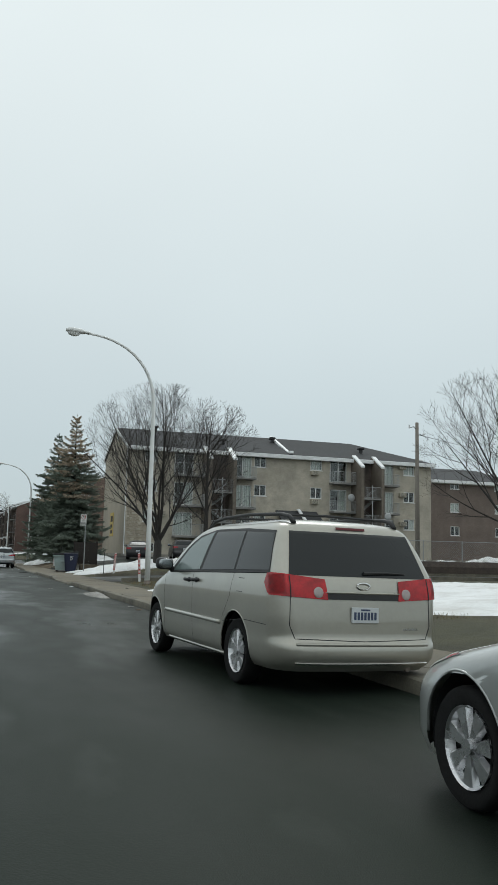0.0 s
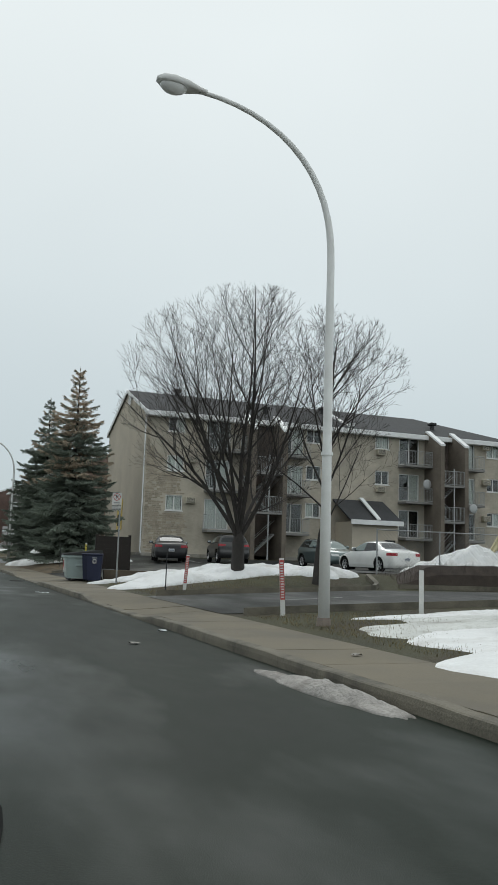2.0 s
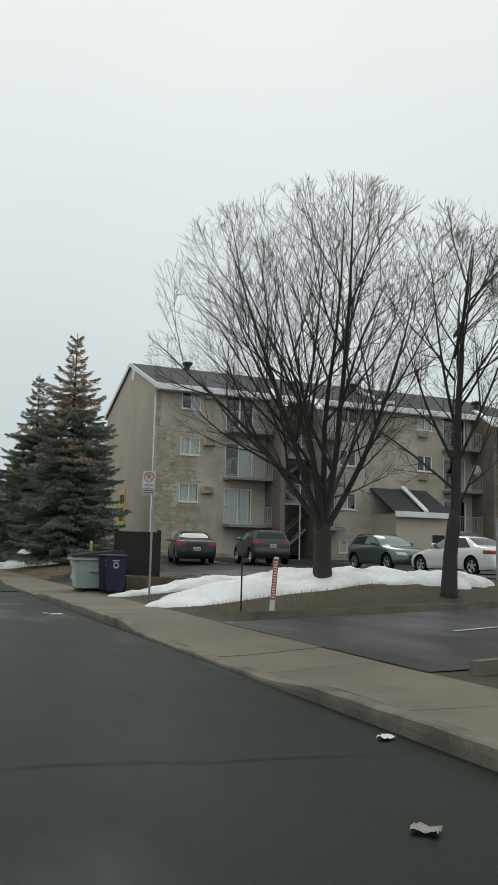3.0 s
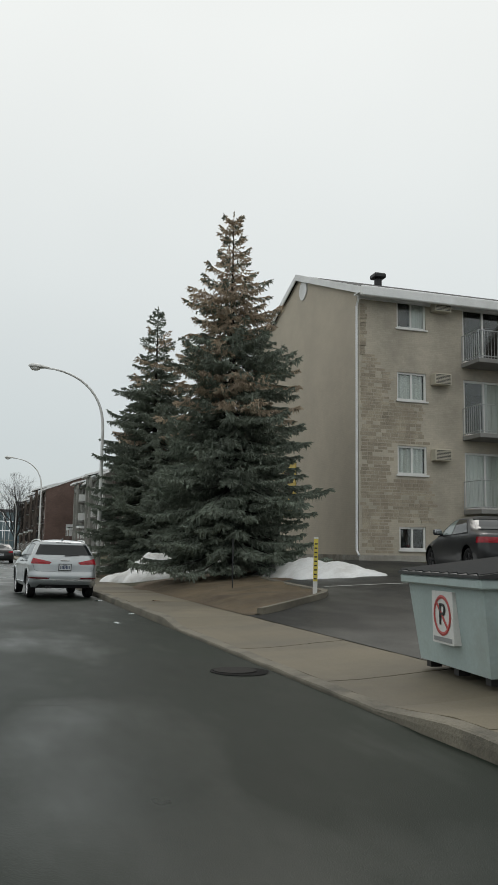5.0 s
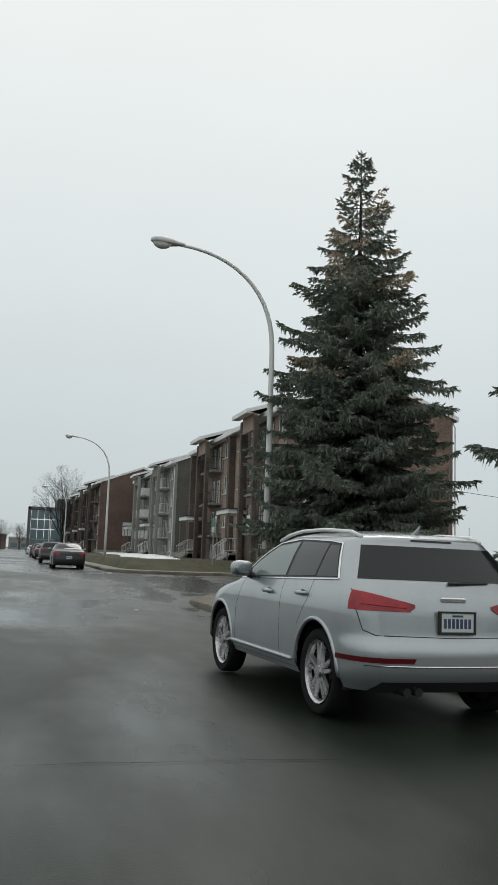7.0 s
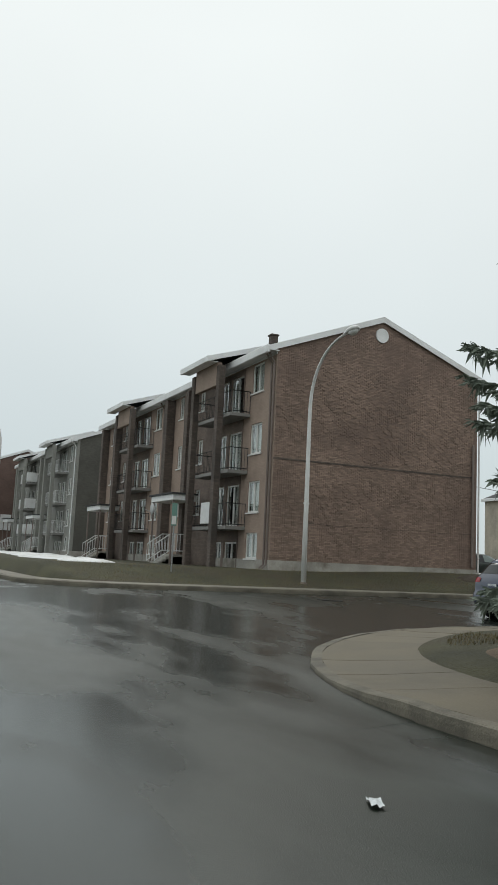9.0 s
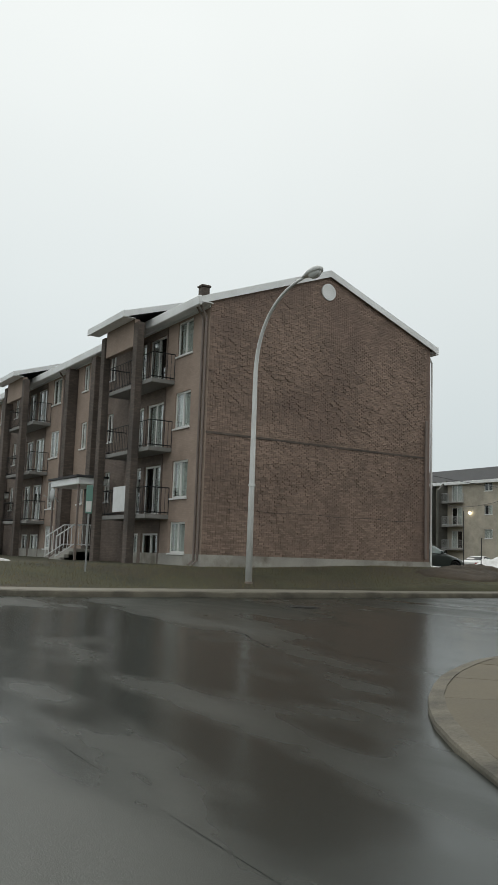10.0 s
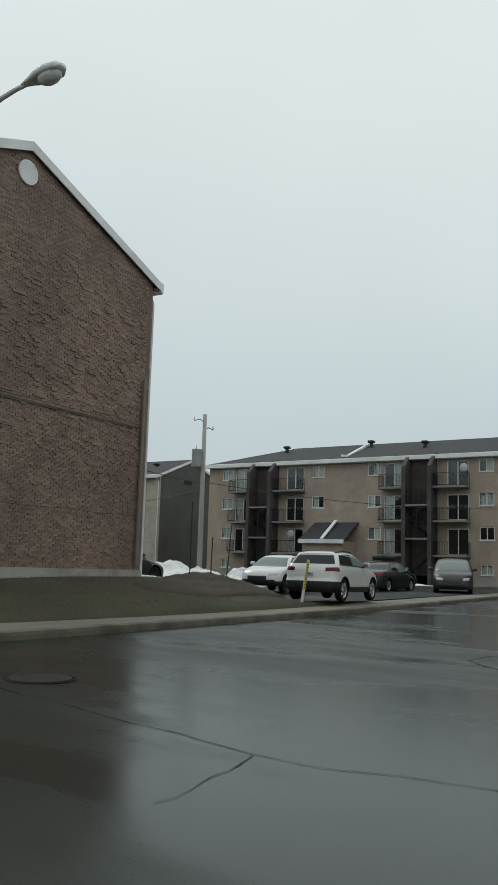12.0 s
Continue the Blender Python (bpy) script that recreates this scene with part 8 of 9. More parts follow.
# ---- stakes, posts and signs ----
RED_PAINT = mat("red_paint", (0.4, 0.06, 0.055), 0.5, var=0.15, bump=0.02)
WHITE_PAINT_FLAT = mat("white_flat", (0.62, 0.62, 0.6), 0.6, var=0.1, bump=0.02, dirt=(0.35, 0.33, 0.3), dirt_amt=0.5)
YELLOW = mat("yellow_paint", (0.6, 0.5, 0.08), 0.5, var=0.12, bump=0.02)
INK = mat("black_print", (0.02, 0.02, 0.02), 0.6, var=0.1, bump=0.0)


def stake(x, y, h, colour, lean, label, zs=None, bars=14):
    """A flat driveway marker with a column of unreadable lettering."""
    t = thing("marker_stake", pose(x, y, (land_z(x, y) if zs is None else zs) - 0.05, lean[0], lean[1], -18), label, "stake", "driveway markers")
    part("slat", boxes((-0.05, 0.05, -0.012, 0.012, 0, h), bevel=0.004), WHITE_PAINT_FLAT, t)
    if colour:
        part("panel", boxes((-0.048, 0.048, -0.017, -0.0125, h * 0.3, h * 0.97)), colour, t)
        for q in range(bars):
            z = h * 0.33 + h * 0.62 * q / bars
            part("print_bar", boxes((-0.032, 0.032, -0.021, -0.0175, z, z + h * 0.022)), WHITE_PAINT_FLAT if colour is RED_PAINT else INK, t)


stake(7.45, 43.0, 1.2, RED_PAINT, (0, 4), "white and red lettered stake leaning beside the driveway")
stake(7.15, 34.9, 1.22, RED_PAINT, (0, -3), "white and red lettered stake at the lawn's corner")
stake(10.1, 34.3, 0.95, None, (0, 0), "plain white marker post beside the driveway")
stake(8.3, 64.15, 1.42, YELLOW, (0, 1), "white and yellow lettered post on the kerb's tip", bars=9)
stake(27.9, 107.25, 1.25, YELLOW, (3, 8), "yellow lettered stake leaning at the lot entrance", bars=9)
for x, y, h, lx in ((7.64, 68.44, 1.5, 0), (7.05, 43.6, 1.25, 0), (26.35, 110.2, 2.5, 0), (28.6, 110.4, 2.1, 7), (27.0, 109.9, 1.5, 2)):
    t = thing("thin_stake", pose(x, y, land_z(x, y) - 0.1, 0, lx, 0), "thin dark metal stake in the ground", "stake", "thin stakes")
    part("rod", tube(bmesh.new(), [(0, 0, 0), (0, 0, h)], [0.018] * 2, 6), DARK_METAL, t)
    part("tip", tube(bmesh.new(), [(0, 0, h), (0, 0, h + 0.03)], [0.024] * 2, 6), DARK_METAL, t)


def letter(ch, size, parent, m, material, name="letter"):
    cu = bpy.data.curves.new(name, "FONT")
    cu.body, cu.size, cu.extrude, cu.align_x, cu.align_y = ch, size, 0.002, "CENTER", "CENTER"
    tmp = new("letter_source", cu)
    bpy.context.view_layer.update()
    me = bpy.data.meshes.new_from_object(tmp.evaluated_get(bpy.context.evaluated_depsgraph_get()))
    bpy.data.objects.remove(tmp)
    me.materials.clear()
    me.materials.append(material)
    ob = new(name, me)
    ob.parent, ob.matrix_local = parent, m
    return ob


def ring_sign(parent, m, r):
    """A no-parking roundel: black P in a slashed red ring."""
    letter("P", r * 1.7, parent, m @ pose(0, 0, 0.003), INK)
    bm = bmesh.new()
    tube(bm, [(r * math.cos(a / 24 * 6.28318), r * math.sin(a / 24 * 6.28318), 0.004) for a in range(25)], [r * 0.1] * 25, 4)
    tube(bm, [(-r * 0.7, r * 0.7, 0.006), (r * 0.7, -r * 0.7, 0.006)], [r * 0.09] * 2, 4)
    bm.transform(m @ Matrix.Diagonal((1, 1, 0.25, 1)))
    part("slashed_ring", bm, RED_PAINT, parent)


sign = thing("no_parking_sign", pose(6.87, 49.7, 0.1, 0, 0, -30), "white no-parking sign with a striped lower panel on a steel post", "road sign")
part("post", tube(bmesh.new(), [(0, 0, 0), (0, 0, 3.35)], [0.03] * 2, 8), WIRE, sign)
pn = part("panel", boxes((-0.3, 0.06, -0.05, -0.035, 3.02, 3.46), bevel=0.004), WHITE_PAINT_FLAT, sign)
ring_sign(pn, pose(-0.12, -0.052, 3.3, 90), 0.125)
part("print_bar", boxes((-0.24, 0.0, -0.054, -0.0505, 3.06, 3.1)), WIRE, pn)
pl = part("lower_panel", boxes((-0.3, 0.06, -0.05, -0.035, 2.8, 3.012), bevel=0.004), WHITE_PAINT_FLAT, sign)
for q in range(4):
    part("print_bar", boxes((-0.285, 0.045, -0.054, -0.0505, 2.825 + 0.047 * q, 2.843 + 0.047 * q)), INK, pl)

street = thing("street_name_sign", pose(10.35, 110.0, 0.75, 0, 0, -30), "small green street sign with a dark back on a steel post", "road sign")
part("post", tube(bmesh.new(), [(0, 0, 0), (0, 0, 2.6)], [0.03] * 2, 8), WIRE, street)
GREEN_SIGN = mat("sign_green", (0.12, 0.24, 0.2), 0.5, var=0.1, bump=0.0)
sp = part("panel", boxes((-0.1, 0.1, -0.05, -0.03, 1.75, 2.6), bevel=0.01), GREEN_SIGN, street)
part("print_bar", boxes((-0.08, 0.08, -0.055, -0.0505, 1.8, 2.12)), WHITE_PAINT_FLAT, sp)

# ---- dumpster, bins and their screen ----
PALE_STEEL = mat("pale_green_steel", (0.36, 0.44, 0.43), 0.5, var=0.12, scale=1.5, fine=30, bump=0.08, dirt=(0.22, 0.23, 0.2), dirt_amt=0.7)
BLUE_PLASTIC = mat("navy_plastic", (0.012, 0.017, 0.048), 0.45, var=0.12, scale=3, bump=0.05)
LID = mat("dark_lid", (0.025, 0.026, 0.026), 0.55, var=0.2, bump=0.1)
DARK_WOOD = mat("dark_fence_wood", (0.024, 0.019, 0.016), 0.85, var=0.3, scale=2, fine=30, bump=0.4, streak=(0.3, 1, 3))


def loft(secs):
    """A closed solid through rectangles given as (x0, x1, y0, y1, z)."""
    bm = bmesh.new()
    rings = [[bm.verts.new(p) for p in ((a, c, z), (b, c, z), (b, d, z), (a, d, z))] for a, b, c, d, z in secs]
    for r0, r1 in zip(rings, rings[1:]):
        for i in range(4):
            bm.faces.new((r0[i], r0[(i + 1) % 4], r1[(i + 1) % 4], r1[i]))
    bm.faces.new(rings[0][::-1])
    bm.faces.new(rings[-1])
    return bm


dz = land_z(6.3, 54.0)
dump = thing("dumpster", pose(6.3, 54.0, dz, 0, 0, -6) @ Matrix.Diagonal((1.28, 1.1, 1.1, 1)), "pale green steel dumpster with a dark lid on the pavement", "dumpster")
bm = loft(((-0.46, 0.46, -0.74, 0.74, 0.07), (-0.54, 0.54, -0.82, 0.82, 0.82)))
part("tub", bm, PALE_STEEL, dump)
part("rim", boxes((-0.6, 0.6, -0.88, 0.88, 0.82, 0.91), bevel=0.015), PALE_STEEL, dump)
bm = bmesh.new()
v = [bm.verts.new(p) for p in ((-0.61, -0.9, 0.913), (0.61, -0.9, 0.913), (0.61, 0.9, 0.913), (-0.61, 0.9, 0.913), (-0.61, -0.9, 0.94), (0.61, -0.9, 1.12), (0.61, 0.9, 1.12), (-0.61, 0.9, 0.94))]
for q in ((3, 2, 1, 0), (4, 5, 6, 7), (0, 1, 5, 4), (1, 2, 6, 5), (2, 3, 7, 6), (3, 0, 4, 7)):
    bm.faces.new([v[i] for i in q])
lid = part("lid", bm, LID, dump, "black ribbed lid")
for q in range(10):
    y = -0.85 + 0.19 * q
    part("rib", tube(bmesh.new(), [(-0.6, y, 0.945), (0.6, y, 1.122)], [0.018] * 2, 5), LID, lid)
for x in (-0.38, 0.38):
    for y in (-0.62, 0.0, 0.62):
        part("foot", boxes((x - 0.05, x + 0.05, y - 0.05, y + 0.05, 0, 0.075)), DARK_METAL, dump)
nb = part("notice", boxes((-0.545, -0.48, -0.25, 0.2, 0.3, 0.78)), WHITE_PAINT_FLAT, dump)
nb.rotation_euler = (0, radians(-1.0), 0)
ring_sign(nb, Matrix.Translation((-0.548, -0.025, 0.56)) @ Matrix(((0, 0, -1, 0), (-1, 0, 0, 0), (0, 1, 0, 0), (0, 0, 0, 1))), 0.17)
part("print_bar", boxes((-0.55, -0.5455, -0.22, 0.17, 0.32, 0.36)), WIRE, nb)
for y in (-0.8, 0.8):
    part("lift_pocket", boxes((-0.2, 0.2, y - 0.05, y + 0.05, 0.5, 0.6), bevel=0.01), PALE_STEEL, dump)


def wheelie_bin(x, y, turn, label):
    t = thing("wheelie_bin", pose(x, y, land_z(x, y), 0, 0, turn), label, "bin", "blue bins")
    part("tub", loft(((-0.24, 0.24, -0.27, 0.25, 0.06), (-0.3, 0.3, -0.36, 0.36, 1.02))), BLUE_PLASTIC, t)
    part("lid", boxes((-0.32, 0.32, -0.4, 0.4, 1.021, 1.1), bevel=0.03), BLUE_PLASTIC, t)
    part("handle", tube(bmesh.new(), [(-0.25, 0.42, 1.0), (0.25, 0.42, 1.0)], [0.02] * 2, 6), BLUE_PLASTIC, t)
    for s in (-0.2, 0.2):
        bm = bmesh.new()
        bmesh.ops.create_cone(bm, cap_ends=True, segments=14, radius1=0.1, radius2=0.1, depth=0.05, matrix=Matrix.Translation((s * 1.3, 0.3, 0.1)) @ Matrix.Rotation(math.pi / 2, 4, "Y"))
        part("wheel", bm, TYRE, t)
    bm = bmesh.new()
    tube(bm, [(0.065 * math.cos(a / 16 * 6.28318), -0.372, 0.8 + 0.075 * math.sin(a / 16 * 6.28318)) for a in range(17)], [0.014] * 17, 4)
    part("round_mark", bm, WHITE_PAINT_FLAT, t, "white ring printed on the front")
    part("front_panel_bar", boxes((-0.1, 0.1, -0.372, -0.355, 0.92, 0.94)), WHITE_PAINT_FLAT, t)


wheelie_bin(6.45, 51.8, -14, "navy blue wheelie bin beside the dumpster")
wheelie_bin(6.44, 52.58, -20, "navy blue wheelie bin beside the wooden screen")

screen = thing("wooden_screen", None, "dark stained wooden screen beside the bins", "screen")
for q in range(8):
    z = 0.66 + 0.166 * q
    part("board", boxes((6.74, 8.12, 53.06 + 0.002 * (q % 2), 53.1, z, z + 0.1655), bevel=0.003), DARK_WOOD, screen)
for x in (6.69, 8.05):
    part("post", boxes((x, x + 0.11, 53.105, 53.2, 0.3 if x < 7 else 0.6, 2.06), bevel=0.008), DARK_WOOD, screen)
for q in range(9):
    z = 0.42 + 0.16 * q
    part("board", boxes((8.12, 8.16, 53.2, 56.0, z, z + 0.15), bevel=0.006), DARK_WOOD, screen)

blue = thing("blue_dumpster", pose(57.0, 108.7, 0.68, 0, 0, 8), "blue steel dumpster in the side car park", "dumpster")
part("tub", loft(((-0.8, 0.8, -0.6, 0.6, 0.1), (-0.9, 0.9, -0.7, 0.7, 1.1))), mat("blue_steel", (0.03, 0.06, 0.16), 0.5, var=0.1, bump=0.05), blue)
part("lid", boxes((-0.95, 0.95, -0.75, 0.75, 1.1, 1.2), bevel=0.03), LID, blue)
part("foot", boxes((-0.7, -0.5, -0.4, 0.4, 0, 0.1)), DARK_METAL, blue)
part("foot", boxes((0.5, 0.7, -0.4, 0.4, 0, 0.1)), DARK_METAL, blue)

# ---- utility poles and wires ----
POLE_WOOD = mat("weathered_pole", (0.2, 0.18, 0.155), 0.85, var=0.25, scale=2, fine=30, bump=0.4, streak=(2, 2, 0.2))
WIRE_DARK = mat("black_cable", (0.02, 0.02, 0.02), 0.6, var=0.1, bump=0.0)


def utility_pole(x, y, z, h, turn, label, can=False, wood=POLE_WOOD):
    t = thing("utility_pole", pose(x, y, z, 0, 0, turn), label, "utility pole", "utility poles")
    part("mast", tube(bmesh.new(), [(0, 0, -0.3), (0, 0, h * 0.5), (0, 0, h)], [0.16, 0.14, 0.11], 12), wood, t, smooth=True)
    for s, zz in ((-0.6, h - 0.3), (0.5, h - 0.75)):
        part("bracket", tube(bmesh.new(), [(0, 0, zz - 0.2), (s * 0.5, 0, zz), (s * 1.1, 0, zz - 0.12)], [0.025] * 3, 5), DARK_METAL, t)
        part("insulator", tube(bmesh.new(), [(s * 1.1, 0, zz - 0.12), (s * 1.1, 0, zz + 0.1)], [0.05, 0.035], 8), WHITE_METAL, t)
    if can:
        b = part("transformer", tube(bmesh.new(), [(-0.42, 0, h - 3.1), (-0.42, 0, h - 2.1)], [0.3, 0.3], 14), WIRE, t, "grey pole transformer")
        part("bushing", tube(bmesh.new(), [(-0.42, 0.1, h - 2.1), (-0.42, 0.1, h - 1.85)], [0.05, 0.03], 8), WHITE_METAL, b)
        part("service_box", boxes((-1.2, -0.7, -0.12, 0.12, h - 4.2, h - 3.95), bevel=0.02), DARK_METAL, t)
    return t


utility_pole(28.3, 48.8, 0.8, 9.6, 10, "dark wooden utility pole behind the fence")
utility_pole(45.4, 123.3, 0.55, 9.8, -30, "grey wooden utility pole with a transformer", True,
             mat("silvered_pole", (0.36, 0.345, 0.315), 0.85, var=0.2, scale=2, fine=30, bump=0.4, streak=(2, 2, 0.2)))


def cable(pts, sag, r, label):
    (a, b) = [Vector(p) for p in pts]
    line = [a.lerp(b, i / 16) - Vector((0, 0, sag * 4 * (i / 16) * (1 - i / 16))) for i in range(17)]
    tagged(link_bm("overhead_cable", tube(bmesh.new(), line, [r] * 17, 4, cap=False), WIRE_DARK), label, "cable", "overhead cables", "structure")


cable(((45.4, 123.3, 6.4), (70.4, 112.0, 6.6)), 0.5, 0.02, "black overhead cable to the tan block")
cable(((45.4, 123.3, 6.0), (73.6, 158.0, 8.2)), 0.5, 0.02, "black overhead cable to the beige block")
cable(((45.4, 123.3, 6.3), (26.2, 121.0, 7.4)), 0.35, 0.018, "black overhead cable to the brick block")
cable(((28.3, 48.8, 9.6), (70.0, 62.0, 9.5)), 0.8, 0.015, "black overhead cable between the poles")

# ---- road details: cracks, patches, covers, litter ----
TAR = mat("crack_fill", (0.009, 0.009, 0.009), 0.85, var=0.3, scale=6, bump=0.2, spec=0.08)
WORN_IRON = mat("worn_iron", (0.03, 0.03, 0.028), 0.5, metal=0.1, spec=0.2, var=0.35, scale=12, bump=0.5)
IRON = mat("cast_iron", (0.016, 0.015, 0.014), 0.75, metal=0.1, spec=0.12, var=0.3, scale=12, bump=0.4)


def crack(pts, w, seed, label="dark crack across the asphalt", name="road_crack", cat="crack", material=None):
    rng = random.Random(seed)
    line = resample(pts, max(4, int(sum(math.dist(a, b) for a, b in zip(pts, pts[1:])) / 0.16)))
    line = [(x + (0.1 if w < 0.08 else 0.03) * noise.noise((x * 1.3, y * 1.3, seed)) + rng.uniform(-0.015, 0.015) * (w < 0.08), y + (0.1 if w < 0.08 else 0.03) * noise.noise((x * 1.3 + 7, y * 1.3, seed)) + rng.uniform(-0.015, 0.015) * (w < 0.08)) for x, y in line]
    ww = [w * (rng.uniform(0.25, 0.8) if w < 0.08 else 1 + 0.5 * noise.noise((x * 0.9, y * 0.9, seed))) for x, y in line]
    bm = bmesh.new()
    rows = []
    for (x, y), (ax, ay), q in zip(line, offset_line(line, 1.0), ww):
        dx, dy = ax - x, ay - y
        z = road_z(x, y) + (0.009 if w < 0.08 else 0.0045)
        rows.append([bm.verts.new((x - dx * q / 2, y - dy * q / 2, z)), bm.verts.new((x + dx * q / 2, y + dy * q / 2, z))])
    for r0, r1 in zip(rows, rows[1:]):
        bm.faces.new((r0[0], r0[1], r1[1], r1[0]))
    bmesh.ops.recalc_face_normals(bm, faces=bm.faces)
    for f in bm.faces:
        if f.normal.z < 0:
            f.normal_flip()
    tagged(link_bm(name, bm, material or TAR), label, cat, "", "structure")


for i, (p, w) in enumerate((
        ([(-7, 54.9), (0, 54.5), (2.3, 54.0)], 0.014), ([(-7, 60.4), (1.4, 60.2), (3.0, 59.5)], 0.016), ([(-7, 70.2), (0, 70.0), (2.0, 69.9)], 0.013),
        ([(0.2, 17.5), (2.4, 17.0), (4.2, 17.2)], 0.025), ([(0.0, 20.6), (0.5, 23.0), (0.4, 26.0)], 0.03),
        ([(-1.0, 33.0), (1.5, 33.4), (4.2, 33.0)], 0.02), 
        ([(12.3, 104.0), (11.84, 101.2), (11.59, 100.1), (11.5, 99.4), (11.38, 98.9), (11.35, 98.5), (11.45, 97.9), (11.7, 96.8), (11.8, 95.2)], 0.022), ([(11.36, 98.72), (11.1, 98.7), (10.77, 98.6), (10.5, 98.58), (10.33, 98.5), (9.9, 98.5)], 0.016), ([(8.4, 98.2), (8.04, 96.95), (7.8, 96.25), (8.1, 95.74), (8.47, 95.35), (8.6, 94.6)], 0.02),
        ([(16.5, 104.8), (16.9, 100.0), (16.4, 95.5)], 0.02), ([(-3.0, 78.5), (1.5, 78.8), (2.4, 78.6)], 0.014),
        ([(18.0, 98.6), (19.2, 99.6), (21.5, 99.3)], 0.04))):
    crack(p, w, i)


def cover(x, y, r, label, material=IRON):
    bm = bmesh.new()
    bmesh.ops.create_cone(bm, cap_ends=True, segments=28, radius1=r, radius2=r * 0.97, depth=0.03)
    t = thing("manhole_cover", pose(x, y, road_z(x, y) + 0.004), label, "manhole cover")
    part("disc", bm, material, t)
    part("ring", tube(bmesh.new(), [(r * 1.08 * math.cos(a / 24 * 6.28318), r * 1.08 * math.sin(a / 24 * 6.28318), 0.0) for a in range(25)], [0.01] * 25, 4), IRON, t)


cover(3.95, 55.95, 0.26, "dark iron manhole cover near the kerb")
cover(12.8, 102.4, 0.36, "round iron manhole cover in the side street", WORN_IRON)
for q, (x, y, a, b, tn) in enumerate(((4.0, 55.9, 0.34, 0.36, 0.0),)):
    rng = random.Random(q)
    bm = bmesh.new()
    ring = [bm.verts.new((x + math.cos(k / 18 * 6.28318 + tn) * a * rng.uniform(0.95, 1.04), y + math.sin(k / 18 * 6.28318) * b * rng.uniform(0.95, 1.04), road_z(x, y) + 0.0085)) for k in range(18)]
    bm.faces.new(ring)
    tagged(link_bm("road_patch", bm, TAR), "small dark patch worn into the asphalt", "road patch", "road patches", "structure")

PAPER = mat("litter_paper", (0.62, 0.66, 0.68), 0.7, var=0.15, scale=6, bump=0.1)
LEAF = mat("dead_leaf", (0.14, 0.09, 0.05), 0.9, var=0.3, bump=0.2)


def litter(x, y, w, l, turn, material, label, zf=None):
    bm = bmesh.new()
    rng = random.Random(int(x * 100 + y * 10))
    n = 5
    vs = [[bm.verts.new((w * (i / n - 0.5), l * (j / n - 0.5), 0.012 + (0.03 if w < 0.2 else 0.012) * rng.random())) for i in range(n + 1)] for j in range(n + 1)]
    for j in range(n):
        for i in range(n):
            bm.faces.new((vs[j][i], vs[j][i + 1], vs[j + 1][i + 1], vs[j + 1][i]))
    ob = tagged(link_bm("litter", bm, material, smooth=True), label, "litter", "scraps of litter")
    z = (road_z(x, y) if inside(x, y) < 0 else (top(x, y) if inside(x, y) < 2 else land_z(x, y))) - 0.004
    ob.matrix_world = pose(x, y, z, 0, 0, turn)


litter(3.83, 46.28, 0.3, 0.22, 20, PAPER, "crumpled pale blue sheet of paper on the road")
for q, (x, y) in enumerate(((4.25, 64.7), (4.2, 33.5), (4.15, 21.2), (4.1, 20.0), (3.6, 62.5), (4.2, 69.5), (5.4, 28.5), (4.0, 82.5), (2.6, 84.2), (3.62, 46.39), (3.2, 31.5), (5.2, 66.8), (4.9, 76.0))):
    litter(x, y, 0.12 + 0.03 * (q % 3), 0.08 + 0.02 * (q % 4), 31 * q, (PAPER, PAPER, ICE, LEAF)[q % 4], ("small scrap of white litter by the kerb", "small scrap of white litter by the kerb", "small lump of dirty ice by the kerb", "dead brown leaf by the kerb")[q % 4])

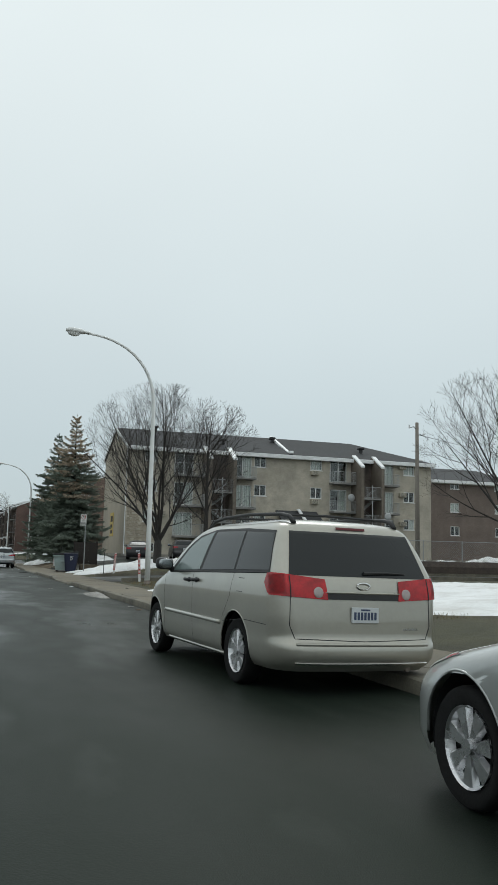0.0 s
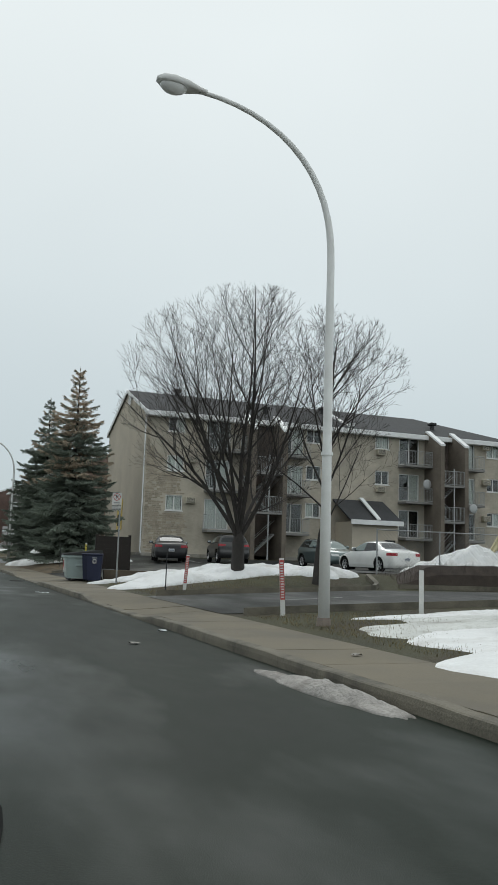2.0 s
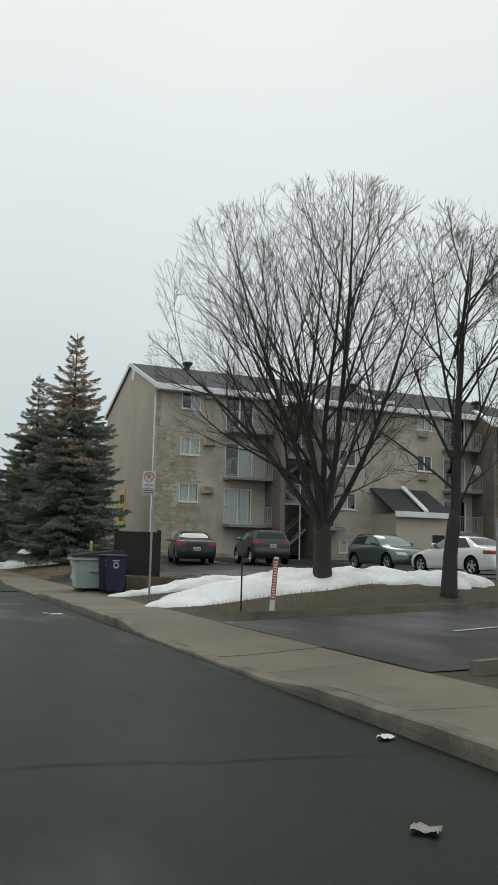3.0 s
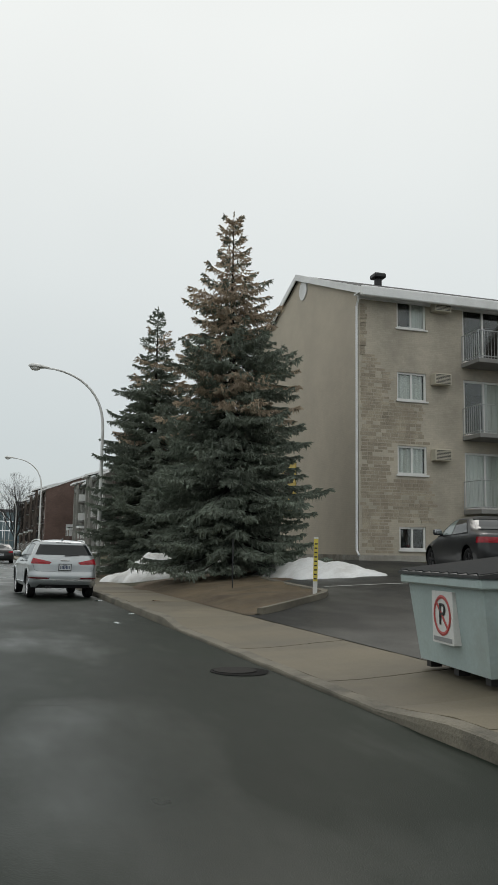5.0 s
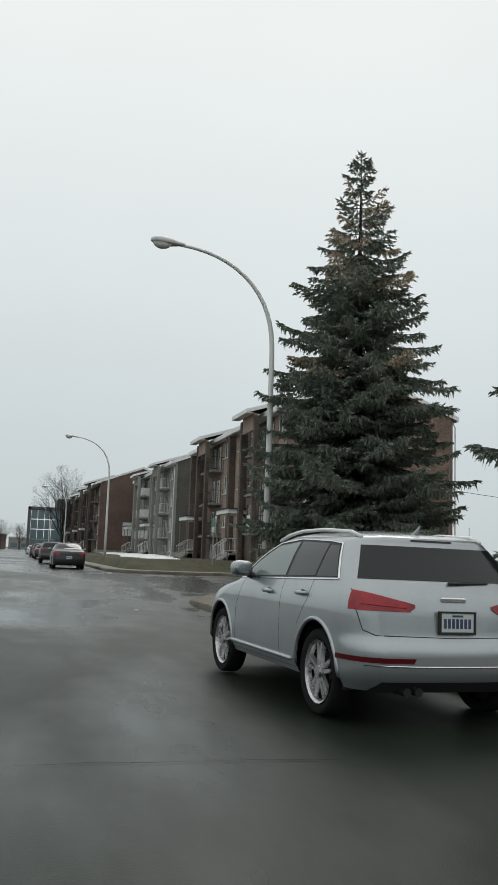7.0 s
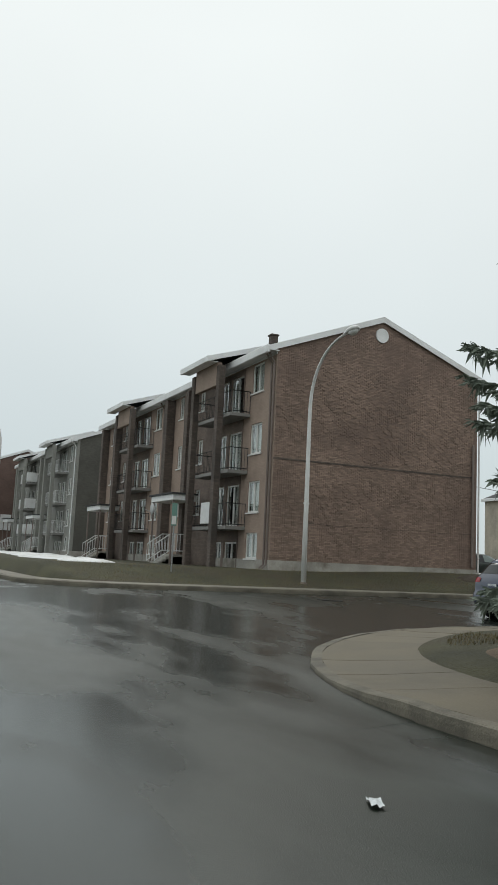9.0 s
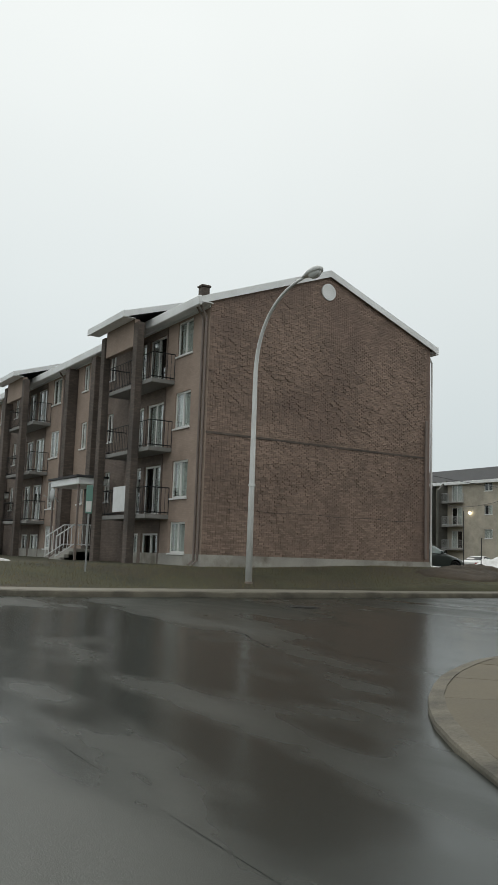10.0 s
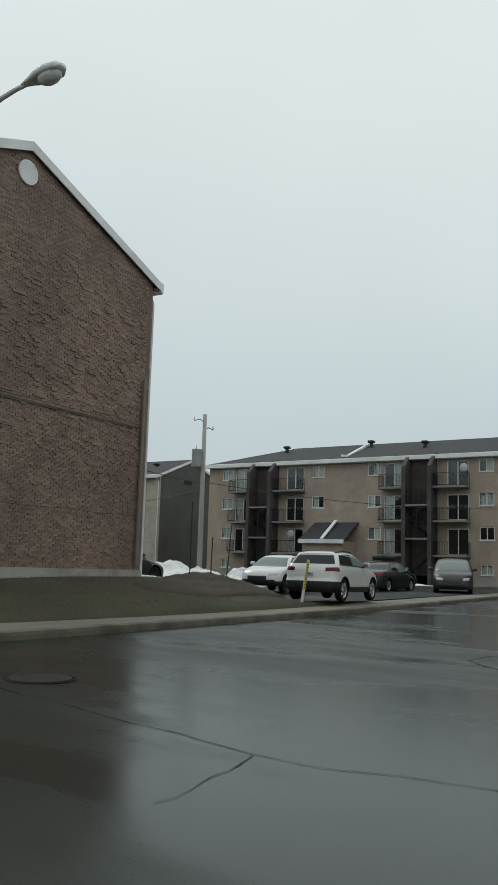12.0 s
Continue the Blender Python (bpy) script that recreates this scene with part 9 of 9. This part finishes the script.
LINE = mat("worn_line_paint", (0.42, 0.42, 0.4), 0.7, var=0.3, scale=3, fine=20, bump=0.1)
for x0, y0, x1, y1 in ((9.5, 66.5, 12.5, 63.0), (8.8, 38.9, 10.8, 39.3), (14.9, 63.5, 15.1, 68.2), (17.8, 63.5, 18.0, 68.2), (22.8, 63.5, 23.0, 68.2)):
    bm = bmesh.new()
    L_ = math.hypot(x1 - x0, y1 - y0)
    nx, ny = (y1 - y0) / L_ * 0.05, -(x1 - x0) / L_ * 0.05
    rows = []
    for q in range(9):
        x, y = x0 + (x1 - x0) * q / 8, y0 + (y1 - y0) * q / 8
        rows.append([bm.verts.new((x + s * nx, y + s * ny, land_z(x + s * nx, y + s * ny) + 0.026)) for s in (-1, 1)])
    for r0, r1 in zip(rows, rows[1:]):
        bm.faces.new((r0[0], r0[1], r1[1], r1[0]))
    for f in bm.faces:
        f.normal_update()
        if f.normal.z < 0:
            f.normal_flip()
    tagged(link_bm("parking_line", bm, LINE), "worn white line on the car park asphalt", "road marking", "parking lines", "structure")

# ---- grass: blades on the lawns near the way ----
BLADE = mat("dry_grass", (0.17, 0.14, 0.07), 0.9, var=0.5, scale=0.8, fine=12, bump=0.0)
rng = random.Random(11)
V, F = [], []
for n_, (x0, x1, y0, y1) in ((9000, (6.45, 9.5, 14, 35)), (5000, (6.5, 12, 42.8, 50)), (8000, (6.3, 28, 107.2, 112)), (2500, (6.4, 9.5, 90, 93)), (3500, (6.5, 8.6, 64.3, 74))):
    for q in range(n_):
        x, y = rng.uniform(x0, x1), rng.uniform(y0, y1)
        if inside(x, y) < 1.95 - (0.45 if y > 100 else 0):
            continue
        z = land_z(x, y) - 0.02
        h, a = rng.uniform(0.03, 0.09), rng.uniform(0, 6.28)
        k = len(V)
        V += [(x - 0.006 * math.cos(a), y - 0.006 * math.sin(a), z), (x + 0.006 * math.cos(a), y + 0.006 * math.sin(a), z), (x + rng.uniform(-0.04, 0.04), y + rng.uniform(-0.04, 0.04), z + h)]
        F.append((k, k + 1, k + 2))
me = bpy.data.meshes.new("grass")
me.from_pydata(V, [], F)
me.materials.append(BLADE)
tagged(new("grass", me), "dry short winter grass blades on the verges", "grass", kind="stuff")

# ---- loose bricks of the gable, one by one ----
for a, b, z, out in LOOSE_BRICKS:
    w = round(b - a, 3)
    put("brick", ("brick", w, round(out, 2)), lambda: boxes((0, round(out, 2), 0, w, 0, 0.0635)), GABLE_BRICK, house_c, pose(28.403, a, z))
